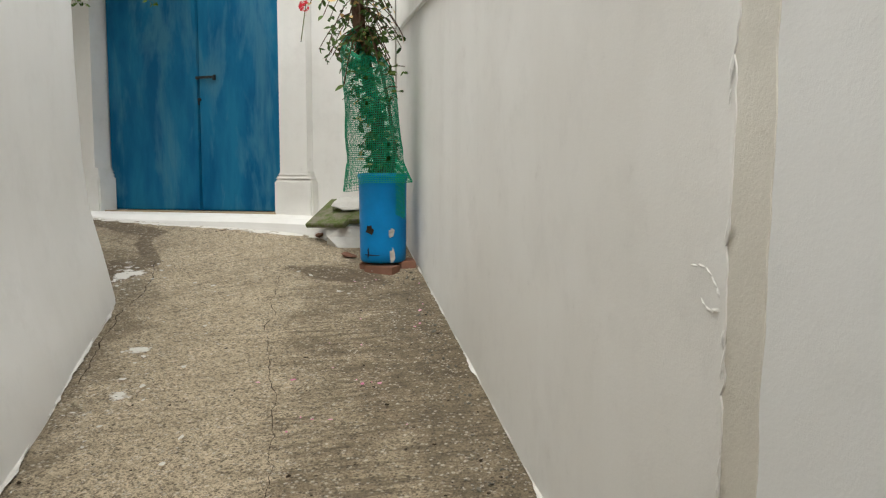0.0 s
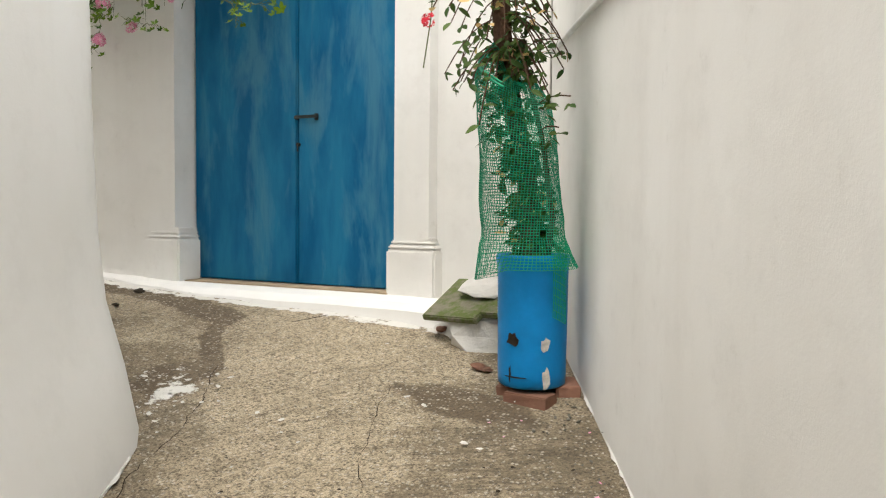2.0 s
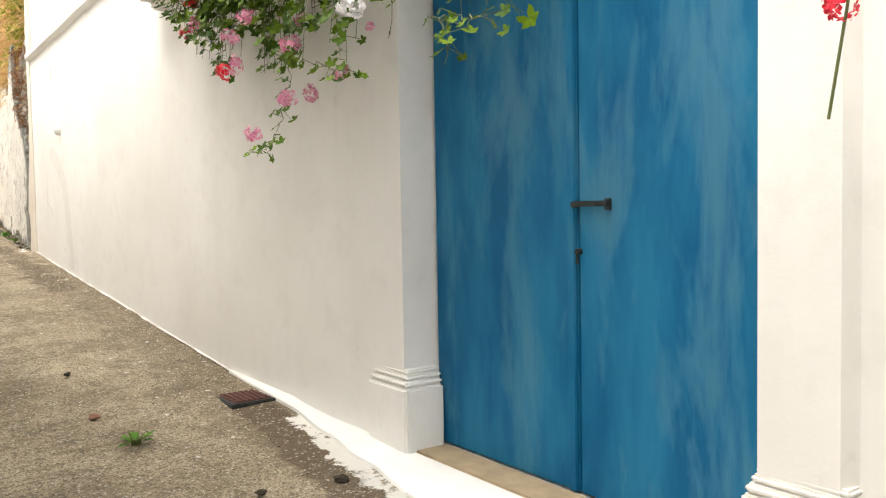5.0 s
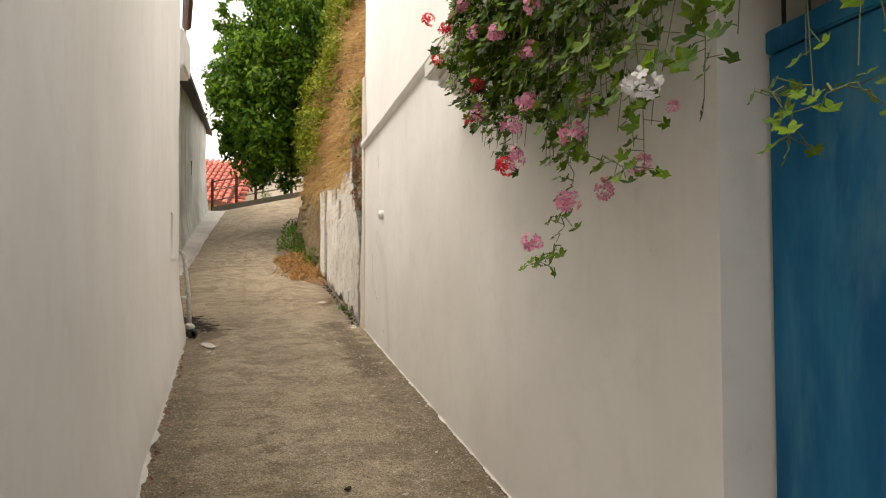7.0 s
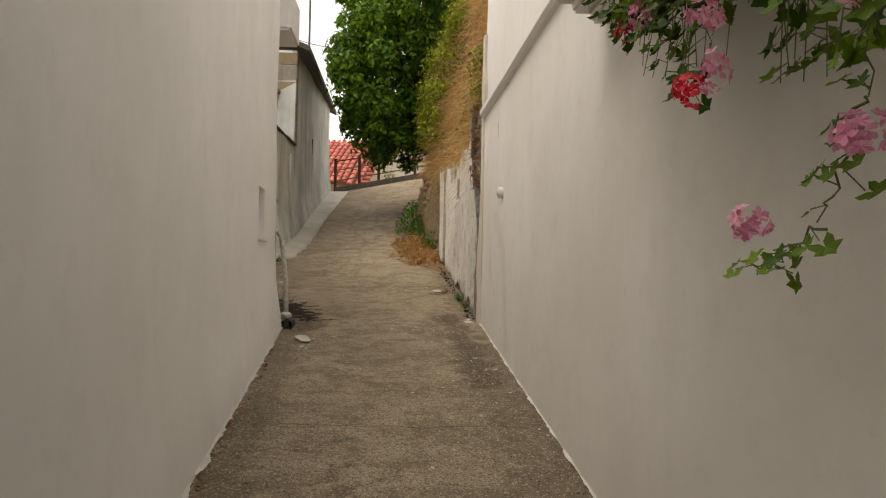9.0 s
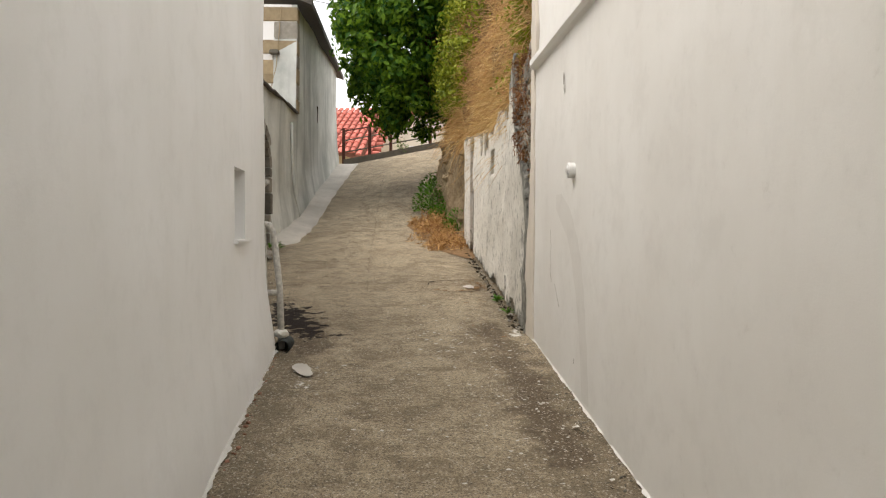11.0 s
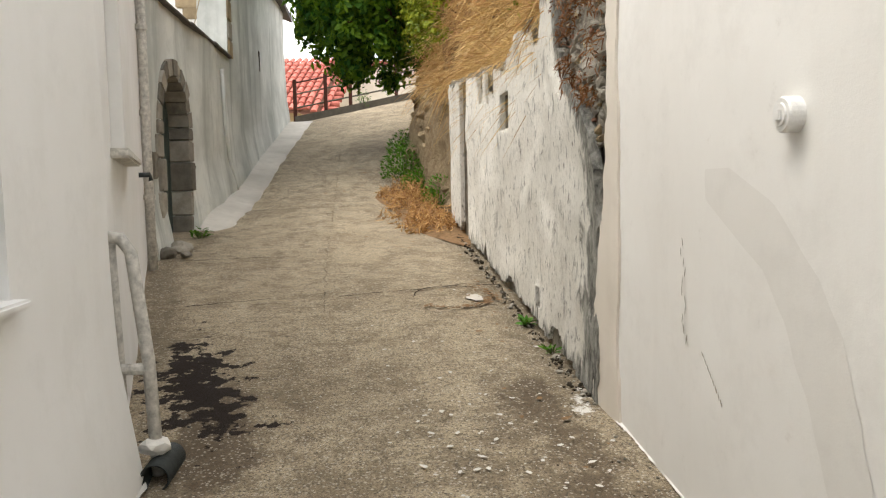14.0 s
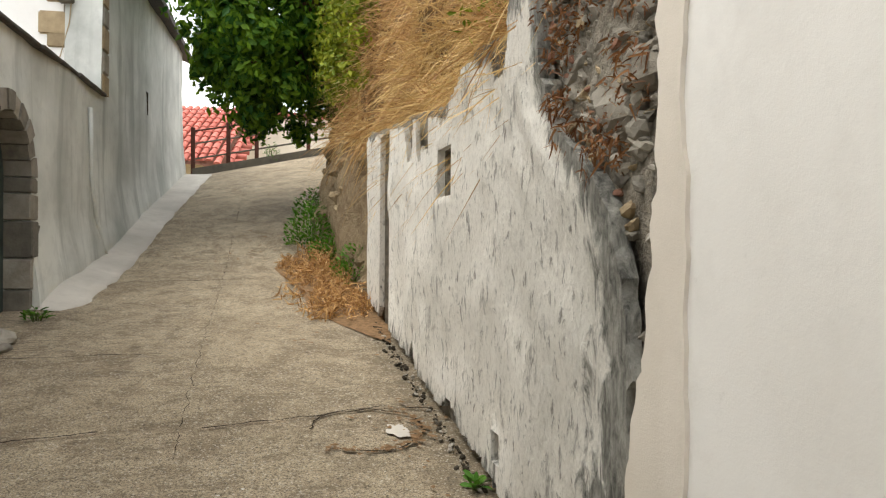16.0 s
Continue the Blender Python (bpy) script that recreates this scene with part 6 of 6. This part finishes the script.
weed((-14.05, 5.15), 0.04, 0.035, 16, rng)

# heap of dead leaves and grass at the shed's end
LITTER = plain("brown_leaf_litter", (0.34, 0.21, 0.11), 0.95, 0.0, 0.6, 20, 0.03, 0.1)
structure(patch("leaf_litter", -20.35, 4.72, 1.9, 0.52, LITTER, 8, 0.004, 0.5, 4, crown=0.03), "heap of dry brown leaves and cut grass", "leaf litter")
spots = []
for i in range(150):
    a, r = rng.uniform(0, 2 * math.pi), rng.random() ** 0.5
    x, y = -20.35 + 2.0 * r * math.cos(a), 4.72 + 0.55 * r * math.sin(a)
    spots.append((Vector((x, y, gz(x, y) + 0.09 * (1 - r * r) + 0.02)), Vector((0, 0, 0.2)), 26, 0.10))
grass("straw_heap", spots, STRAW_RED, 0.05, 0.16, "loose dry straw and leaves on the alley floor", 0.3, 0.007, 0.3)

# ---- top of the alley: railing, houses beyond ----
def build_railing():
    rail = thing("railing", (-29.45, 2.25, gz(-29.45, 2.25)), "rusty brown steel railing on a low stone kerb", "railing")
    b0 = rail.location.copy()
    ends = [(-29.45, 2.25), (-29.65, 3.0), (-29.8, 3.62), (-30.0, 4.8), (-30.2, 6.2)]
    for x, y in ends:
        bm = bmesh.new()
        z = gz(x, y)
        box(bm, x - 0.045, x + 0.045, y - 0.045, y + 0.045, z - 0.1, z + 1.08, 0.006, Matrix.Translation(-b0))
        part("post", bm, RUST, rail)
    for h in (0.38, 0.72, 1.0):
        bm = bmesh.new()
        tube(bm, [Vector((x, y, gz(x, y) + h)) - b0 for x, y in ends], 0.02, 8)
        part("bar", bm, STONE_DARK if h < 1 else RUST, rail)
    bm = bmesh.new()
    rows = []
    for x, y in ends:
        z = gz(x, y)
        rows.append([bm.verts.new(Vector((x + dx, y, z + dz)) - b0) for dx, dz in ((0.14, -0.15), (0.13, 0.16), (-0.12, 0.16), (-0.12, -0.4))])
    for a, b in zip(rows, rows[1:]):
        for k in range(4):
            bm.faces.new((a[k], a[(k + 1) % 4], b[(k + 1) % 4], b[k]))
    bm.faces.new(rows[0]), bm.faces.new(rows[-1][::-1])
    part("kerb", bm, STONE_DARK, rail, "low dark stone kerb")


build_railing()


def build_red_house():
    h = thing("red_roof_house", (-36, 0, 3.0), "house with a red barrel-tile roof and cream walls below the railing", "house")
    b0 = h.location.copy()
    bm = bmesh.new()
    box(bm, -6.0, 0.4, -6, 2.3, -3.0, 2.35)
    part("wall", bm, CREAM, h, "cream painted wall")
    # the slope faces the alley and its verge bends round at the end
    def surf(c, r):
        f = r
        x = 0.75 - 2.9 * f - 0.5 * f * f
        y = 2.55 + 0.75 * f - c * 0.235
        z = 2.36 + 2.35 * f - 0.25 * f * f - 0.30 * max(0, 1 - c * 0.5) ** 2
        return Vector((x, y, z))
    bm = bmesh.new()
    g = [[bm.verts.new(surf(c * 1.0, r / 4) - Vector((0, 0, 0.09))) for r in range(5)] for c in range(0, 40, 3)]
    for a, b in zip(g, g[1:]):
        for k in range(4):
            bm.faces.new((a[k], b[k], b[k + 1], a[k + 1]))
    part("roof_deck", bm, BRICK, h)
    me = None
    for c in range(26):
        for r in range(11):
            p, q = surf(c, r / 11), surf(c, (r + 1.25) / 11)
            bm = bmesh.new()
            d = q - p
            sidev = Vector((0, 1, 0))
            nn = sidev.cross(d).normalized()
            if nn.z < 0:
                nn = -nn
            ra, rb = [], []
            for k in range(7):
                a = math.pi * k / 6
                ra.append(bm.verts.new(p + sidev * 0.105 * math.cos(a) + nn * (0.085 * math.sin(a) + 0.02)))
                rb.append(bm.verts.new(q + sidev * 0.085 * math.cos(a) + nn * (0.075 * math.sin(a) - 0.01)))
            for k in range(6):
                bm.faces.new((ra[k], ra[k + 1], rb[k + 1], rb[k]))
            bm.faces.new(ra)
            part("tile", bm, TILE, h)
    for r in range(11):
        p = surf(-0.3, (r + 0.4) / 11)
        bm = bmesh.new()
        tube(bm, [p + Vector((0.02, -0.25, -0.02)), p + Vector((0.02, 0.28, -0.05))], [0.085, 0.10], 8)
        part("verge_tile", bm, TILE, h, smooth=True)
    # a second pale house behind it
    h2 = thing("pale_house", (-39.5, 5.2, 3.0), "pale plastered house with small windows beyond the railing", "house")
    bm = bmesh.new()
    box(bm, -4, 0, -2.6, 3.2, -3.0, 4.4)
    part("wall", bm, PALE, h2)
    bm = bmesh.new()
    box(bm, -4.2, 0.2, -2.8, 3.4, 4.4, 4.55, 0.03)
    part("roof", bm, TILE, h2)
    for y in (-0.6, 1.2):
        w = new("window")
        w.parent = h2
        bm = bmesh.new()
        box(bm, -0.02, 0.03, y - 0.4, y + 0.4, 1.9, 3.1, 0.01)
        part("frame", bm, PAINT_WHITE, w)
        bm = bmesh.new()
        box(bm, 0.02, 0.036, y - 0.33, y + 0.33, 1.97, 3.03)
        part("pane", bm, EAVE_DARK, w)


build_red_house()
weed((-29.95, 3.95), 0.25, 0.5, 160, rng)

# pole and wires beyond the house
pole = thing("utility_pole", (-27.5, 1.55, 7.1), "thin grey steel pole on the roof carrying a wire", "pole")
bm = bmesh.new()
tube(bm, [(0, 0, 0), (0, 0, 5)], 0.03, 8)
part("shaft", bm, STONE_DARK, pole)
bm = bmesh.new()
tube(bm, [Vector((-8.2, 7.2, 4.2 - 2.0)) * f + Vector((0, 0, 1.6 - 1.2 * math.sin(f * math.pi) * 0.4)) for f in np.linspace(0, 1, 12)], 0.012, 5)
tube(bm, [Vector((2.0, -3.0, 0.4)) * f + Vector((0, 0, 1.6)) for f in np.linspace(0, 1, 6)], 0.012, 5)
part("wire", bm, EAVE_DARK, pole)

# far hills
HILL = plain("hazy_hill", (0.20, 0.23, 0.24), 1.0, 0.0, 0.3, 0.01, 0.0, 0.0)
bm = bmesh.new()
rows = []
for k in range(90):
    a = math.pi * (0.5 + k / 89)
    r = 900
    hgt = 115 + 55 * noise.noise(Vector((k * 0.14, 0, 0))) + 14 * noise.noise(Vector((k * 0.7, 0, 0)))
    rows.append([bm.verts.new((r * math.cos(a), r * math.sin(a), -40)), bm.verts.new((r * 1.15 * math.cos(a), r * 1.15 * math.sin(a), hgt * 0.6)), bm.verts.new((r * 1.3 * math.cos(a), r * 1.3 * math.sin(a), hgt))])
for a, b in zip(rows, rows[1:]):
    for k in range(2):
        bm.faces.new((a[k], b[k], b[k + 1], a[k + 1]))
structure(finish(bm, "backdrop", HILL, smooth=True), "hazy grey hills far away", "hills")


# ---- surface of the alley ----
rs = random.Random(14)
APRON_PALE = plain("old_paint_splash", (0.66, 0.63, 0.56), 0.85, 0.0, 0.3, 20)


def flecks(name, spots, mat, lo, hi, label, rise=0.014):
    """Many small flat splashes: (x, y, spread x, spread y, count)."""
    bm = bmesh.new()
    for x, y, sx, sy, n in spots:
        for _ in range(n):
            cx, cy = rs.gauss(x, sx), rs.gauss(y, sy)
            r = lo + (hi - lo) * rs.random() ** 3
            k = 9
            ring = []
            st, rz = rs.uniform(1, 2.0), rs.uniform(0, math.pi)
            for i in range(k):
                a = i * 2 * math.pi / k
                q = r * rs.uniform(0.6, 1.2)
                px, py = q * st * math.cos(a), q * math.sin(a)
                X, Y = cx + px * math.cos(rz) - py * math.sin(rz), cy + px * math.sin(rz) + py * math.cos(rz)
                ring.append(bm.verts.new((X, Y, gz(X, Y) + rise)))
            bm.faces.new(ring)
    return tagged(finish(bm, name, mat), label, "paint splashes", kind="stuff")


flecks("paint_flecks", [(-2.48, 2.98, 0.02, 0.02, 2), (-2.3, 2.7, 0.12, 0.3, 26), (-2.0, 2.2, 0.25, 0.4, 18), (-3.3, 3.95, 0.16, 0.14, 60), (-3.2, 3.7, 0.08, 0.12, 26), (-2.1, 3.9, 0.5, 0.6, 22), (-2.3, 4.9, 0.25, 0.10, 14),
                        (-8, 4.3, 2, 0.6, 30), (-11.6, 3.45, 0.3, 0.12, 30), (-11.5, 4.85, 0.9, 0.22, 190), (-13.2, 4.6, 0.6, 0.35, 150), (-10.4, 5.0, 0.8, 0.12, 70), (-12.2, 4.3, 1.2, 0.4, 90), (-6.5, 4.9, 1.2, 0.2, 70), (-2.6, 3.4, 0.35, 0.5, 60), (-20.9, 3.0, 0.3, 0.2, 4)],
       APRON_PALE, 0.002, 0.013, "white paint splashes on the concrete")
flecks("petal_litter", [(-1.35, 2.9, 0.2, 0.5, 16), (-1.6, 4.0, 0.2, 0.4, 10)], PINK, 0.004, 0.011, "fallen pink petals on the concrete", 0.012)
flecks("gravel_dark", [(-1.0, 2.4, 0.25, 0.6, 90), (-1.5, 3.6, 0.2, 0.5, 70), (-2.2, 2.2, 0.35, 0.5, 70), (-7, 5.0, 2.0, 0.08, 110), (-11, 5.05, 1.2, 0.08, 90), (-8, 3.5, 2.5, 0.08, 120)], CRACK, 0.002, 0.008, "dark grit on the concrete", 0.009)

low_north = Path([(-5.2, 5.375), (-6.6, 5.265), (-12.95, 5.225)], -1)
structure(strip("paint_edge_1", low_north, -0.02, 0.010, STONE_WHITE, 0.012, 0.025, step=0.03, seed=2), "whitewash run onto the concrete", "paint")
structure(strip("paint_edge_2", left_path, 0.04, 0.110, STONE_WHITE, 0.022, 0.035, step=0.03, seed=5, u0=left_path.u[6] + 0.3), "whitewash run onto the gutter edge", "paint")
structure(strip("paint_edge_3", coat_path, -0.01, 0.008, STONE_WHITE, 0.012, 0.022, step=0.03, seed=8), "whitewash run onto the concrete", "paint")
structure(strip("paint_edge_4", left_path, 0.10, 0.185, STONE_WHITE, 0.018, 0.025, step=0.03, seed=15, u0=0.5, u1=left_path.u[5]), "whitewash at the foot of the rounded wall", "paint")
structure(patch("repair_patch", -11.85, 3.34, 0.20, 0.06, APRON, 20, 0.014, 0.3, 8), "small pale mortar repair in the concrete", "repair patch")


def crack(name, pts, width, label, seed=0.0, mat=CRACK):
    p = Path(pts, 1)
    bm = bmesh.new()
    rows = []
    for u in np.arange(0, p.length, 0.035):
        q, n = p.at(u), p.normal(u)
        o = 0.03 * noise.noise(Vector((u * 5, seed, 0))) + 0.015 * noise.noise(Vector((u * 19, seed, 0)))
        w = width * max(0.12, 0.6 + 0.9 * noise.noise(Vector((u * 8, seed, 4))))
        row = []
        for s in (-1, 1):
            a = q + n * (o + s * w)
            row.append(bm.verts.new((a.x, a.y, gz(a.x, a.y) + 0.011)))
        rows.append(row)
    for a, b in zip(rows, rows[1:]):
        bm.faces.new((a[0], a[1], b[1], b[0]))
    return structure(finish(bm, name, mat), label, "crack")


# buried manhole: a ring crack and a cross joint
ring_pts = [(-15.55 + 0.34 * math.cos(a), 4.68 + 0.33 * math.sin(a)) for a in np.linspace(-0.6, 4.7, 24)]
crack("crack_ring", ring_pts, 0.011, "dirt-filled ring crack round a buried cover", 2)
crack("crack_joint_1", [(-15.66, 3.75), (-15.80, 4.4), (-15.92, 4.8), (-15.86, 5.14)], 0.011, "dirt-filled cross joint in the concrete", 3)
crack("crack_joint_2", [(-15.5, 2.55), (-15.66, 3.2)], 0.012, "cross joint in the concrete", 4)
crack("crack_joint_3", [(-20.5, 2.4), (-20.6, 3.9)], 0.012, "cross joint in the concrete", 5)
crack("crack_joint_4", [(-17.3, 2.0), (-17.4, 3.3)], 0.010, "cross joint in the concrete", 6)
crack("crack_long_1", [(-15.2, 3.65), (-18, 3.55), (-22, 3.5), (-26.5, 3.5)], 0.003, "long joint down the concrete lane", 7)
crack("crack_joint_5", [(-8.9, 3.55), (-8.85, 4.4), (-8.9, 5.0)], 0.006, "fine cross joint in the concrete", 8)
crack("crack_lane", [(-1.1, 1.75), (-1.5, 2.55), (-1.98, 3.3), (-2.35, 4.05), (-2.5, 4.4)], 0.002, "crack along the lane edge", 9)
crack("crack_gate", [(-3.3, 5.05), (-3.42, 4.85)], 0.008, "short crack by the gate", 10)
crack("crack_left", [(-2.45, 2.6), (-2.85, 3.3), (-3.0, 3.75), (-3.3, 4.2)], 0.003, "crack along the gutter", 11)
structure(patch("manhole_mortar", -15.5, 4.86, 0.10, 0.06, APRON, 10, 0.010, 0.6, 12), "pale mortar on the buried cover", "mortar")
flecks("leaf_bits", [(x, y, 0.03, 0.03, 9) for x, y in ring_pts[:14]] + [(-15.75, 4.9, 0.15, 0.15, 40), (-15.2, 4.95, 0.5, 0.1, 20), (-13, 4.9, 0.6, 0.15, 16), (-18.5, 4.3, 0.9, 0.4, 60), (-22, 3.9, 0.8, 0.3, 60)], LITTER, 0.006, 0.022, "brown leaf fragments on the concrete", 0.016)

# drain cover by the gate wall
dc = thing("drain_cover", (-6.05, 5.14, gz(-6.05, 5.14) - 0.017), "small square brown metal drain cover in the concrete", "drain cover")
bm = bmesh.new()
box(bm, -0.15, 0.15, -0.13, 0.13, -0.02, 0.018, 0.006)
part("frame", bm, IRON, dc)
bm = bmesh.new()
box(bm, -0.125, 0.125, -0.105, 0.105, 0.010, 0.024, 0.004)
for i in range(7):
    for j in range(6):
        box(bm, -0.11 + i * 0.034, -0.092 + i * 0.034, -0.09 + j * 0.033, -0.073 + j * 0.033, 0.0235, 0.028)
part("plate", bm, RUST, dc, "rusty chequered plate")

# loose things on the ground
for i, (x, y, mat, s, what) in enumerate(((-6.15, 4.38, BRICK, 0.06, "curled dry brown leaf on the concrete"), (-4.75, 5.03, DIRT, 0.07, "dark clod of earth by the gate"), (-4.85, 4.72, DIRT, 0.05, "dark clod with a grass blade"), (-4.55, 4.68, DIRT, 0.05, "dark clod with a grass blade"), (-7.0, 4.42, DIRT, 0.05, "dark pebble on the concrete"))):
    tagged(rock("clod", i, (x, y, gz(x, y) + s * 0.2), (s, s * 0.8, s * 0.6), mat, i * 40), what, "clod")
weed((-5.69, 4.46), 0.05, 0.04, 14, rng)


def debris(name, runs, mat, lo, hi, label, category):
    """Crumbs of stone heaped along a wall's foot: (x0, y0, x1, y1, spread, count)."""
    rd = random.Random(len(name) + 40)
    bm = bmesh.new()
    for x0, y0, x1, y1, spread, count in runs:
        for _ in range(count):
            f, off = rd.random(), abs(rd.gauss(0, spread))
            ln = math.hypot(x1 - x0, y1 - y0)
            x, y = x0 + (x1 - x0) * f + (y1 - y0) / ln * off, y0 + (y1 - y0) * f - (x1 - x0) / ln * off
            r = lo + (hi - lo) * rd.random() ** 2.5
            m = pose(x, y, gz(x, y) + r * 0.25, rd.uniform(-30, 30), rd.uniform(-30, 30), rd.uniform(0, 360)) @ Matrix.Diagonal((r * rd.uniform(0.7, 1.5), r, r * rd.uniform(0.4, 0.8), 1))
            out = bmesh.ops.create_icosphere(bm, subdivisions=1, radius=1.0)
            for v in out["verts"]:
                v.co *= rd.uniform(0.75, 1.2)
                v.co = m @ v.co
    return tagged(finish(bm, name, mat), label, category, kind="stuff")


debris("shed_foot_rubble", [(-18.9, 5.07, -13.1, 5.19, -0.035, 110)], STONE, 0.004, 0.022, "crumbled stone and mortar along the shed wall", "rubble")
debris("shed_foot_earth", [(-18.9, 5.07, -13.1, 5.19, -0.04, 260)], DIRT, 0.006, 0.024, "dark earth crumbs along the shed wall", "rubble")
debris("gutter_crumbs", [(-12.4, 3.10, -5.0, 3.47, 0.03, 150)], BRICK, 0.004, 0.018, "brown leaf and brick crumbs in the gutter", "crumbs")
debris("wall_foot_grit", [(-1.72, 4.55, -0.35, 2.02, 0.08, 170), (-12.7, 5.20, -6.7, 5.24, -0.06, 170)], STONE_DARK, 0.003, 0.010, "dark grit gathered along the wall foot", "grit")
